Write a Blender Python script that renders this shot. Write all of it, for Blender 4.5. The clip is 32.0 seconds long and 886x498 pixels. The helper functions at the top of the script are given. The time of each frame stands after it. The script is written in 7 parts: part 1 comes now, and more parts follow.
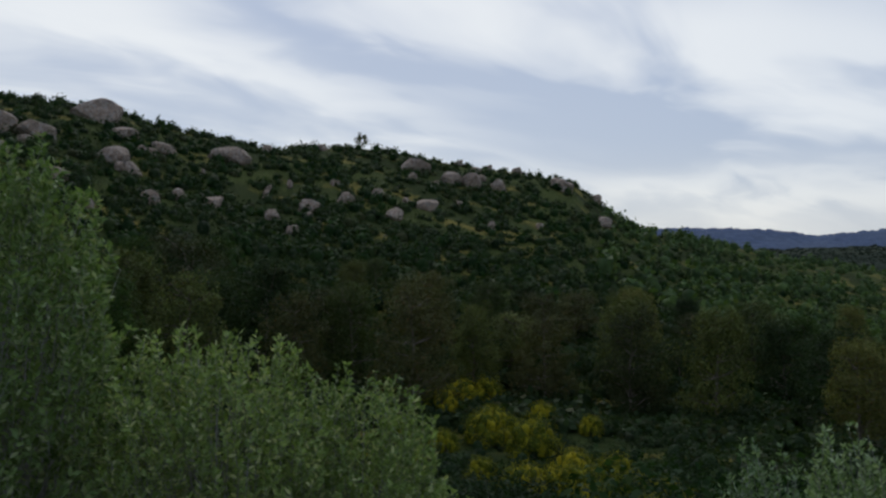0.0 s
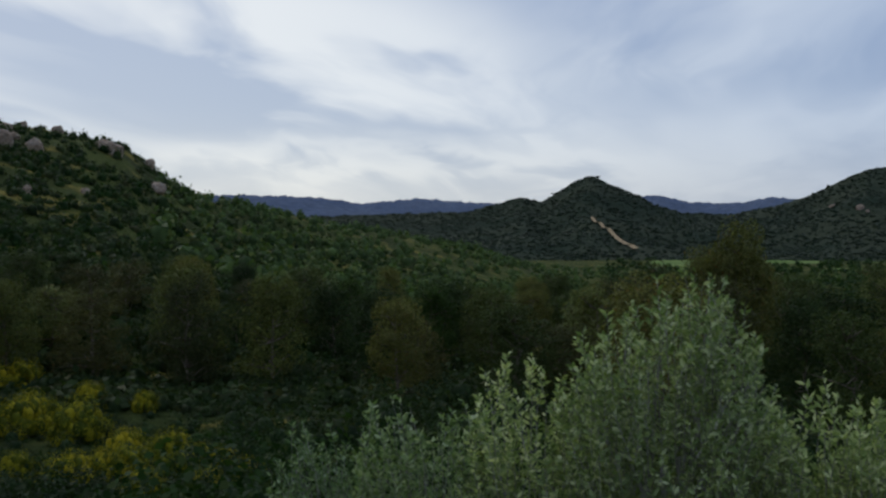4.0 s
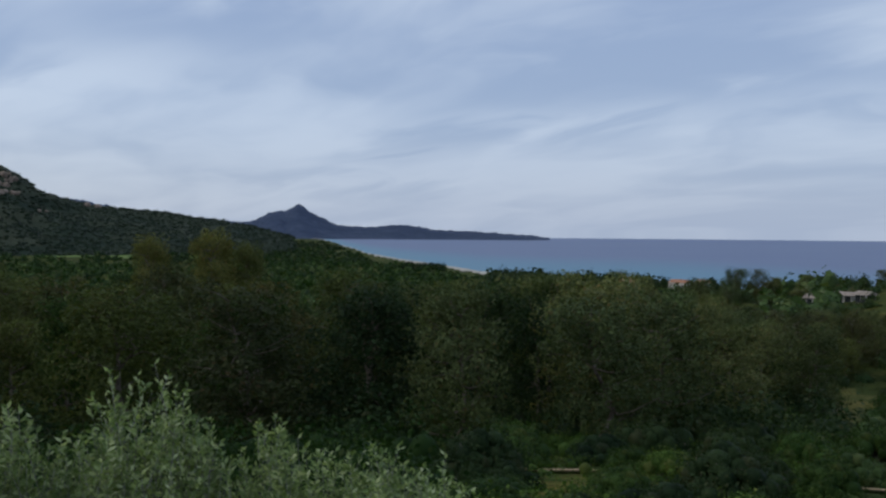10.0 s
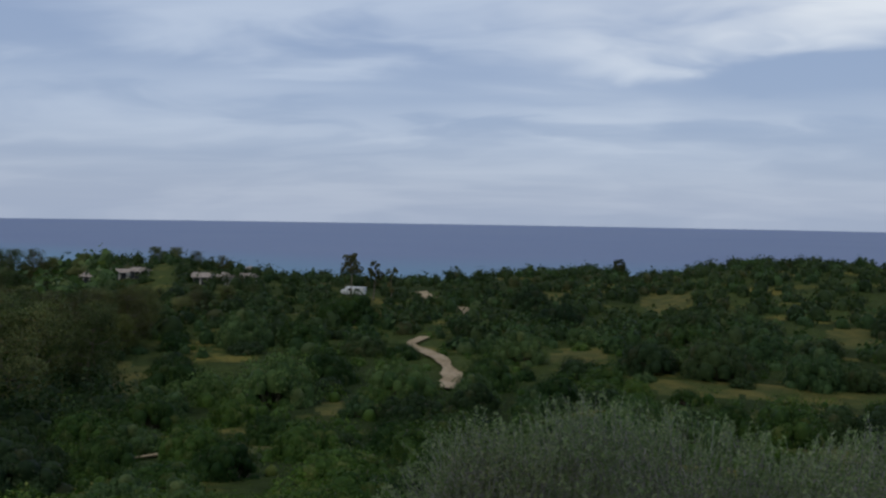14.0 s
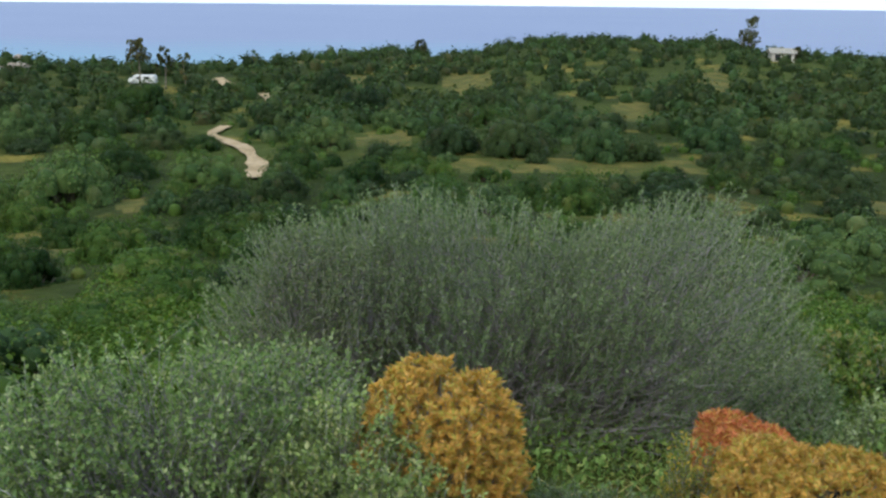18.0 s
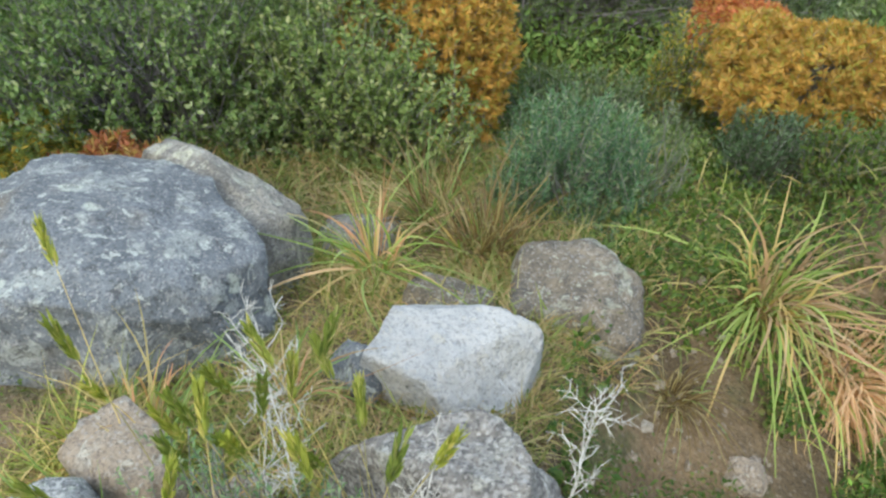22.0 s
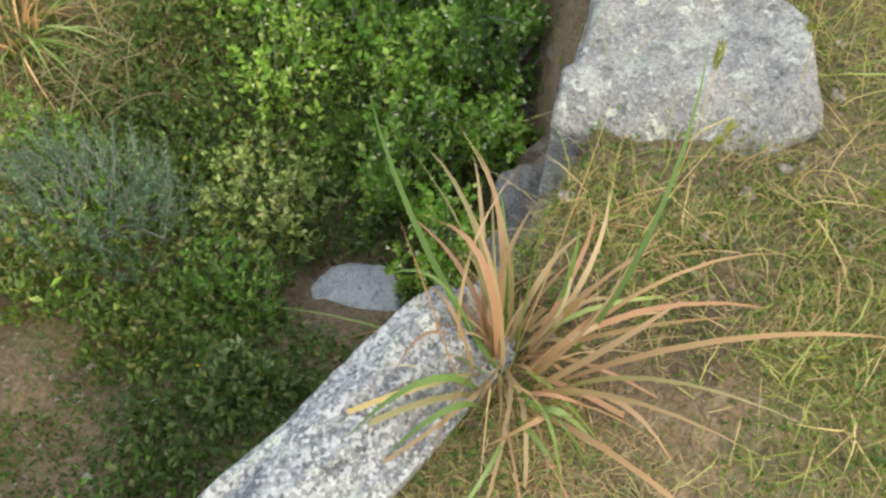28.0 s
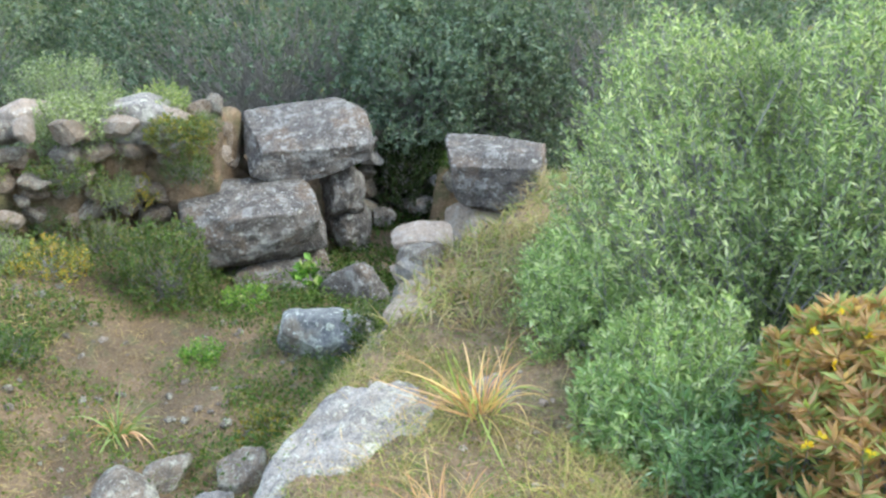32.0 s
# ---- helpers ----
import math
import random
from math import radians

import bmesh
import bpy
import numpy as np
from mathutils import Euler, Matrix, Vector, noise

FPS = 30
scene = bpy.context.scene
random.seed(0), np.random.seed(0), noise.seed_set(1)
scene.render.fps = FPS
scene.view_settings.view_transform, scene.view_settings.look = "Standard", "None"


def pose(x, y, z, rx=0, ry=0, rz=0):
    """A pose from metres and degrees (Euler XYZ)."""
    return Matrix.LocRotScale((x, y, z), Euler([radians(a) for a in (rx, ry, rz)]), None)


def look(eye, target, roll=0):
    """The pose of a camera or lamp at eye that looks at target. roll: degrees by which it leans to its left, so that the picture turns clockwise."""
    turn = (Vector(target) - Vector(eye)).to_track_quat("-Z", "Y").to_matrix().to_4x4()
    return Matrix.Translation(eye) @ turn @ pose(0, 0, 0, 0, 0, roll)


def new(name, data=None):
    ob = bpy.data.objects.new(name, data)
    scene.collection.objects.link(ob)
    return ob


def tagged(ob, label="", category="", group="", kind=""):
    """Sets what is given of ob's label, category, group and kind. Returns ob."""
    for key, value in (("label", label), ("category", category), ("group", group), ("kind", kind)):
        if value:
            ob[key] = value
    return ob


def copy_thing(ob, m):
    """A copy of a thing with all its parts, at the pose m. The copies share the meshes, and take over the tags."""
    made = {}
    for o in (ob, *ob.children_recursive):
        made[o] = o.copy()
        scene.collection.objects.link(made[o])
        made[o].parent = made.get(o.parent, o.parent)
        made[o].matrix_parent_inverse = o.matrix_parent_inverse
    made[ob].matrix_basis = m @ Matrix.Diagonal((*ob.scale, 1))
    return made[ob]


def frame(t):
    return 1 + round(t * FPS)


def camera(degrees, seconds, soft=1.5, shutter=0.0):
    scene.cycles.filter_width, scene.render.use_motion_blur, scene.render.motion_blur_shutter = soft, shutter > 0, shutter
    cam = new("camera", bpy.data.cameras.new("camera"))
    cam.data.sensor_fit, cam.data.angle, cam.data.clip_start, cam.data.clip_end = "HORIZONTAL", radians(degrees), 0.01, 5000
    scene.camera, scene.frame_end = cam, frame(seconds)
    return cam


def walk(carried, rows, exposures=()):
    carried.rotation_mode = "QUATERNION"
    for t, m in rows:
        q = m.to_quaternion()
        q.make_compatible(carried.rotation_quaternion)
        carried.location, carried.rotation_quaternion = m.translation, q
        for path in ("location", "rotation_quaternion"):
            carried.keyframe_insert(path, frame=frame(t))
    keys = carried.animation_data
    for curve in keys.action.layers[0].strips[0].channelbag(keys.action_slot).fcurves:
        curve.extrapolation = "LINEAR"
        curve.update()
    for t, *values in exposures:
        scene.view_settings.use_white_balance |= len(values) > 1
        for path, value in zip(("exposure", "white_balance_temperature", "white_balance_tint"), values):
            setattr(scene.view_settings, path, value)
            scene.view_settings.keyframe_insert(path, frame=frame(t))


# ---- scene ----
# a hilltop with a ruined round stone tower: a panorama over valley, hills and sea,
# then a look down into the ruin
cam = camera(55.7, 32.0, soft=2.5)

# seconds, eye x y z, bearing clockwise from +y, tilt, lean
PATH = [
    (0.0, -0.394, -0.023, -0.085, 15.40, 1.35, 0.19),
    (0.5, -0.376, 0.043, -0.066, 20.11, 0.74, 0.73),
    (1.0, -0.354, 0.097, -0.066, 23.27, 0.66, 0.42),
    (1.5, -0.327, 0.150, -0.043, 26.94, 0.43, 0.07),
    (2.0, -0.318, 0.227, -0.039, 29.35, 0.55, -0.07),
    (2.5, -0.221, 0.289, -0.022, 32.55, -0.70, 0.05),
    (3.0, -0.125, 0.344, -0.003, 36.91, -1.23, 0.05),
    (3.5, -0.050, 0.402, -0.035, 41.25, -1.21, -0.50),
    (5.5, -0.238, 0.214, 0.017, 56.89, -0.78, 1.17),
    (6.0, -0.111, 0.190, 0.010, 62.35, -1.46, 0.70),
    (6.5, -0.046, 0.168, 0.012, 66.75, -1.20, 0.38),
    (7.0, -0.020, 0.133, 0.016, 70.24, -0.55, 0.52),
    (7.5, 0.064, 0.109, 0.011, 74.55, -0.81, 0.34),
    (8.0, 0.144, 0.092, 0.006, 78.26, -0.88, 0.82),
    (8.5, 0.125, 0.074, 0.002, 83.98, -1.30, 0.43),
    (9.0, 0.077, 0.039, 0.009, 90.29, -1.33, 0.44),
    (9.5, 0.043, 0.012, 0.015, 97.69, -1.23, 0.41),
    (10.0, 0.035, -0.009, 0.015, 101.09, -1.32, 0.40),
    (10.5, 0.040, 0.085, -0.016, 106.86, -1.59, 0.77),
    (11.0, -0.007, 0.286, -0.057, 113.52, -1.52, 1.77),
    (11.5, -0.002, 0.386, 0.001, 119.32, -0.92, 1.61),
    (12.0, 0.023, 0.371, 0.051, 124.00, -1.65, 1.56),
    (12.5, -0.022, 0.183, 0.125, 128.20, -1.85, 1.63),
    (13.0, 0.045, 0.033, 0.103, 134.12, -2.76, 2.01),
    (13.5, 0.102, -0.122, 0.077, 142.44, -2.91, 1.30),
    (14.0, 0.184, -0.281, 0.049, 147.75, -2.22, 0.92),
    (14.5, 0.253, -0.404, 0.012, 152.54, -2.58, 1.00),
    (15.0, 0.274, -0.461, -0.002, 156.33, -3.32, 1.31),
    (15.5, 0.246, -0.431, 0.003, 158.67, -5.72, 0.93),
    (17.5, 0.145, -0.048, 0.212, 160.48, -14.69, 0.39),
    (18.0, 0.156, -0.047, 0.193, 161.28, -16.74, 0.59),
    (18.5, 0.167, -0.083, 0.163, 161.89, -20.64, 1.06),
    (19.0, 0.173, -0.100, 0.136, 162.61, -24.18, 1.65),
    (19.5, 0.180, -0.110, 0.110, 163.16, -27.29, 1.93),
    (20.0, 0.170, -0.107, 0.096, 162.46, -30.32, 1.35),
    (20.5, 0.175, -0.120, 0.069, 163.43, -34.39, 0.87),
    (21.0, 0.179, -0.128, 0.041, 163.67, -38.01, 0.66),
    (21.5, 0.181, -0.125, 0.022, 162.81, -40.78, 0.85),
    (22.0, 0.188, -0.123, 0.006, 162.69, -43.47, 0.94),
    (22.5, 0.191, -0.127, -0.029, 164.20, -47.72, 1.13),
    (23.0, 0.187, -0.132, -0.052, 165.32, -50.85, 0.91),
    (23.5, 0.173, -0.157, -0.113, 164.96, -55.29, -3.19),
    (24.0, 0.155, -0.184, -0.168, 169.85, -59.16, -4.77),
    (24.5, 0.139, -0.196, -0.203, 177.29, -62.43, -2.62),
    (26.5, -0.099, -0.261, -0.210, 223.18, -68.46, 3.90),
    (27.0, -0.147, -0.238, -0.206, 235.94, -67.50, 4.62),
    (27.5, -0.181, -0.189, -0.195, 243.94, -65.20, 2.43),
    (28.0, -0.253, -0.148, -0.180, 251.16, -63.25, 0.75),
    (28.5, -0.335, -0.088, -0.150, 256.51, -59.23, -0.30),
    (29.0, -0.389, -0.053, -0.131, 261.88, -53.12, 0.10),
    (29.5, -0.417, 0.004, -0.093, 263.91, -46.39, -0.56),
    (30.0, -0.456, 0.019, -0.031, 266.33, -39.67, -0.26),
    (30.5, -0.477, 0.025, 0.018, 268.11, -34.86, 0.18),
    (31.0, -0.498, 0.024, 0.066, 269.68, -30.74, 0.84),
    (31.5, -0.492, 0.019, 0.103, 269.38, -26.23, 0.88),
    (32.0, -0.513, 0.018, 0.122, 269.28, -22.27, 0.90),
]


def aim(x, y, z, bearing, tilt, lean):
    b, p = radians(bearing), radians(tilt)
    d = Vector((math.sin(b) * math.cos(p), math.cos(b) * math.cos(p), math.sin(p)))
    eye = Vector((x, y, z))
    return look(eye, eye + d * 5, lean)


walk(cam, [(r[0], aim(*r[1:])) for r in PATH],
     exposures=((0.0, -0.05, 6500, 7), (6.0, -0.04, 6500, 6), (9.0, 0.06, 6450, 6), (12.0, 0.0, 6500, 6), (13.0, -0.05, 6500, 7), (15.5, -0.06, 6500, 7), (17.5, 1.2, 6700, 3), (18.2, 1.5, 6800, 0), (19.0, 2.02, 6500, -2), (20.0, 2.4, 6500, 1),
                (22.0, 1.8, 7050, 1), (24.0, 1.65, 7600, 3), (27.0, 1.85, 7900, 2), (28.0, 2.0, 7800, 7), (29.0, 2.1, 7200, 9), (30.0, 2.12, 6700, 3), (32.0, 2.45, 6400, 5)))

# ---- sky and sun ----
SUN_AZ, SUN_EL = 8.0, 48.0
world = bpy.data.worlds.new("sky")
scene.world = world
world.use_nodes = True


class Nodes:
    """A short hand for building node trees."""

    def __init__(self, tree):
        self.tree = tree
        tree.nodes.clear()

    def add(self, kind, ins=None, **props):
        n = self.tree.nodes.new(kind)
        for k, v in props.items():
            setattr(n, k, v)
        for k, v in (ins or {}).items():
            self.put(n.inputs[k], v)
        return n

    def put(self, socket, v):
        if isinstance(v, bpy.types.NodeSocket):
            self.tree.links.new(v, socket)
        elif hasattr(socket.default_value, "__len__") and isinstance(v, (tuple, list)) and len(v) == 3 and len(socket.default_value) == 4:
            socket.default_value = (*v, 1)
        else:
            socket.default_value = v

    def math(self, op, a, b=0.0, clamp=False):
        n = self.add("ShaderNodeMath", {0: a, 1: b}, operation=op, use_clamp=clamp)
        return n.outputs[0]

    def vmath(self, op, a, b):
        return self.add("ShaderNodeVectorMath", {0: a, 1: b}, operation=op).outputs[0]

    def mix(self, f, a, b, blend="MIX"):
        n = self.add("ShaderNodeMix", data_type="RGBA", blend_type=blend)
        self.put(n.inputs[0], f), self.put(n.inputs[6], a), self.put(n.inputs[7], b)
        return n.outputs[2]

    def noise(self, vec, scale, detail=4.0, rough=0.55, distort=0.0):
        n = self.add("ShaderNodeTexNoise", {"Scale": scale, "Detail": detail, "Roughness": rough, "Distortion": distort})
        if vec is not None:
            self.put(n.inputs["Vector"], vec)
        return n.outputs[0]

    def ramp(self, f, lo, hi, to_lo=0.0, to_hi=1.0):
        n = self.add("ShaderNodeMapRange", {0: f, 1: lo, 2: hi, 3: to_lo, 4: to_hi}, interpolation_type="SMOOTHSTEP")
        return n.outputs[0]


sky = Nodes(world.node_tree)
nishita = sky.add("ShaderNodeTexSky", sky_type="NISHITA", sun_disc=False, sun_elevation=radians(SUN_EL),
                  sun_rotation=radians(SUN_AZ), air_density=1.0, dust_density=2.0)
way = sky.add("ShaderNodeTexCoord").outputs["Generated"]
sep = sky.add("ShaderNodeSeparateXYZ", {0: way})
up = sky.math("MAXIMUM", sep.outputs[2], 0.0)
lift = sky.math("ADD", up, 0.16)
deck = sky.add("ShaderNodeCombineXYZ", {0: sky.math("DIVIDE", sep.outputs[0], lift), 1: sky.math("DIVIDE", sep.outputs[1], lift)}).outputs[0]
turned = sky.add("ShaderNodeMapping", {"Vector": deck, "Rotation": (0, 0, radians(28)), "Scale": (1.9, 1.1, 1.0)}, vector_type="TEXTURE").outputs[0]
warp = sky.add("ShaderNodeTexNoise", {"Vector": turned, "Scale": 1.1, "Detail": 3.0}).outputs[1]
bent_deck = sky.vmath("ADD", turned, sky.vmath("MULTIPLY", sky.vmath("SUBTRACT", warp, (0.5, 0.5, 0.5)), (0.8, 0.8, 0.0)))
broad = sky.noise(bent_deck, 0.8, 3.0, 0.5, 0.2)
fine = sky.noise(bent_deck, 2.2, 4.0, 0.52, 0.2)
cloud = sky.math("ADD", sky.math("MULTIPLY", broad, 0.6), sky.math("MULTIPLY", fine, 0.4))
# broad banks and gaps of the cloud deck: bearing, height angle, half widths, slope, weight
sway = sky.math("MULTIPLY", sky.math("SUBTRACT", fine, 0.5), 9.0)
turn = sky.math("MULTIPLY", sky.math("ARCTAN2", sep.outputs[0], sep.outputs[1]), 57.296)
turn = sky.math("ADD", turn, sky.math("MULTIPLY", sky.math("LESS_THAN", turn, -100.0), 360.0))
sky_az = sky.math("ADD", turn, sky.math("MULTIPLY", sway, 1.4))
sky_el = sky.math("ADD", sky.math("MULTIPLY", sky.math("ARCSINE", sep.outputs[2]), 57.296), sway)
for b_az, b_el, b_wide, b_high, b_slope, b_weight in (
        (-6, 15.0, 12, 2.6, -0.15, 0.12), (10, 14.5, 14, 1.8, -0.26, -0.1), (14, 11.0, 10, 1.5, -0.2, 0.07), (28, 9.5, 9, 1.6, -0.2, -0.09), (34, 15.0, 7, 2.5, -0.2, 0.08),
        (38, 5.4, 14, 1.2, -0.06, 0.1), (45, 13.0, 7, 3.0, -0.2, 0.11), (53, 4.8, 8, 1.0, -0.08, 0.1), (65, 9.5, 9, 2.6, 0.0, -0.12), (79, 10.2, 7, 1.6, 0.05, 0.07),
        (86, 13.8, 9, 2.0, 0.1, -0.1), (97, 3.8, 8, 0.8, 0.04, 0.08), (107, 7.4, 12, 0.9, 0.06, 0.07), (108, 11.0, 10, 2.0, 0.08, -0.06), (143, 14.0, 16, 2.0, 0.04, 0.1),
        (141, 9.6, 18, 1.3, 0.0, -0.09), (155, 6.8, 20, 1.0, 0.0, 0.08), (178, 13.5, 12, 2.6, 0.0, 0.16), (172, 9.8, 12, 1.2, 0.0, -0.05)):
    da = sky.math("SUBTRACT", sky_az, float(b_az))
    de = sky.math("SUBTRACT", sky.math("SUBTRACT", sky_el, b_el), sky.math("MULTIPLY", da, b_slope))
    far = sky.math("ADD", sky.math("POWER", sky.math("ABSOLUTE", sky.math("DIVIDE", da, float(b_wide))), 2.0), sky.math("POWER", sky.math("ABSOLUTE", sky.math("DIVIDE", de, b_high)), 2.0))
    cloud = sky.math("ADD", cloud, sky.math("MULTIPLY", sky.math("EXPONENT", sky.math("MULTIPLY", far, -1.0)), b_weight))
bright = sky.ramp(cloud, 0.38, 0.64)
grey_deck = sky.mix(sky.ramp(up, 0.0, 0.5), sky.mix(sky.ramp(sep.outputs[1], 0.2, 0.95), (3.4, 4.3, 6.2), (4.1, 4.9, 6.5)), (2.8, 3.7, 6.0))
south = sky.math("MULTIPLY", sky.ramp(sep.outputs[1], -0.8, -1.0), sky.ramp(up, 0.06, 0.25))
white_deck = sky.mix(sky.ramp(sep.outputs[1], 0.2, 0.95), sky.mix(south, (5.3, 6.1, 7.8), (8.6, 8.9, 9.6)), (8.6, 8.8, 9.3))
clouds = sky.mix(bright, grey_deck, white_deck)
# thin warm-white veil low over the horizon, towards the sun
low = sky.ramp(up, 0.0, 0.16, 1.0, 0.0)
sunward = sky.ramp(sep.outputs[1], -0.2, 1.0)
veil = sky.mix(sky.math("MULTIPLY", low, 0.55), clouds, sky.mix(sunward, (4.5, 5.0, 6.4), (7.6, 7.5, 7.2)))
glow = sky.mix(sky.math("MULTIPLY", sky.ramp(sep.outputs[1], 0.3, 1.0), 0.16), veil, (9.5, 9.5, 9.6))
col = sky.mix(0.12, glow, nishita.outputs[0])
bg = sky.add("ShaderNodeBackground", {"Color": col, "Strength": 0.1})
sky.tree.links.new(bg.outputs[0], sky.add("ShaderNodeOutputWorld").inputs[0])

sun = new("sun", bpy.data.lights.new("sun", "SUN"))
sun.data.energy, sun.data.angle, sun.data.color = 0.8, radians(25), (1.0, 0.96, 0.9)
a, e = radians(SUN_AZ), radians(SUN_EL)
sun.matrix_world = look((math.sin(a) * math.cos(e) * 50, math.cos(a) * math.cos(e) * 50, math.sin(e) * 50), (0, 0, 0))

# ---- materials ----
def material(name, build):
    m = bpy.data.materials.new(name)
    m.use_nodes = True
    n = Nodes(m.node_tree)
    bsdf = n.add("ShaderNodeBsdfPrincipled")
    out = n.add("ShaderNodeOutputMaterial")
    n.tree.links.new(bsdf.outputs[0], out.inputs[0])
    build(n, bsdf, out)
    return m


def place(n):
    return n.add("ShaderNodeNewGeometry").outputs["Position"]


def bump(n, bsdf, height, strength, distance):
    b = n.add("ShaderNodeBump", {"Height": height, "Strength": strength, "Distance": distance})
    n.put(bsdf.inputs["Normal"], b.outputs[0])


def foliage(name, dark, light, odd=None, share=0.12, gloss=0.55, through_light=0.35, patch=0.0, shine=0.3):
    """Leaves: each leaf (island) has its own shade; a few are of an odd colour."""
    def build(n, bsdf, out):
        geo = n.add("ShaderNodeNewGeometry")
        own = geo.outputs["Random Per Island"]
        each = n.add("ShaderNodeObjectInfo").outputs["Random"]
        c = n.mix(n.math("POWER", own, 1.3), dark, light)
        if odd:
            c = n.mix(n.math("GREATER_THAN", n.math("FRACT", n.math("MULTIPLY", own, 37.7)), 1 - share), c, odd)
        mottle = n.noise(geo.outputs["Position"], patch or 1.5, 3.0)
        c = n.mix(n.ramp(mottle, 0.3, 0.7), n.mix(1.0, c, (0.72, 0.74, 0.7), "MULTIPLY"), c)
        c = n.mix(1.0, c, n.mix(each, (0.62, 0.7, 0.62), (1.4, 1.25, 1.0)), "MULTIPLY")
        tone = n.add("ShaderNodeAttribute", attribute_name="tone").outputs["Fac"]
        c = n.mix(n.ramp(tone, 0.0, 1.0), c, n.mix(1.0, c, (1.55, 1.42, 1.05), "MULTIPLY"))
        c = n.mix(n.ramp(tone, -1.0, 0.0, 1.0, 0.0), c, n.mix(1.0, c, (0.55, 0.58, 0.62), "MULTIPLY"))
        n.put(bsdf.inputs["Base Color"], c)
        bsdf.inputs["Roughness"].default_value = gloss
        bsdf.inputs["Specular IOR Level"].default_value = shine
        t = n.add("ShaderNodeBsdfTranslucent", {"Color": n.mix(1.0, c, (1.1, 1.2, 0.6), "MULTIPLY")})
        mixed = n.add("ShaderNodeMixShader", {0: through_light})
        n.tree.links.new(bsdf.outputs[0], mixed.inputs[1])
        n.tree.links.new(t.outputs[0], mixed.inputs[2])
        n.tree.links.new(mixed.outputs[0], out.inputs[0])
    return material(name, build)


def plain(name, a, b, scale, rough=0.9, bumps=0.3, size=0.02, detail=6.0):
    """Two tones in noise at two scales, with relief."""
    def build(n, bsdf, out):
        p = place(n)
        big, small = n.noise(p, scale, detail), n.noise(p, scale * 7, 5.0, 0.6)
        c = n.mix(n.ramp(big, 0.35, 0.65), a, b)
        c = n.mix(n.ramp(small, 0.3, 0.75), n.mix(1.0, c, (0.7, 0.7, 0.7), "MULTIPLY"), c)
        n.put(bsdf.inputs["Base Color"], c)
        bsdf.inputs["Roughness"].default_value = rough
        if rough > 0.85:
            bsdf.inputs["Specular IOR Level"].default_value = 0.08
        bump(n, bsdf, small, bumps, size)
    return material(name, build)


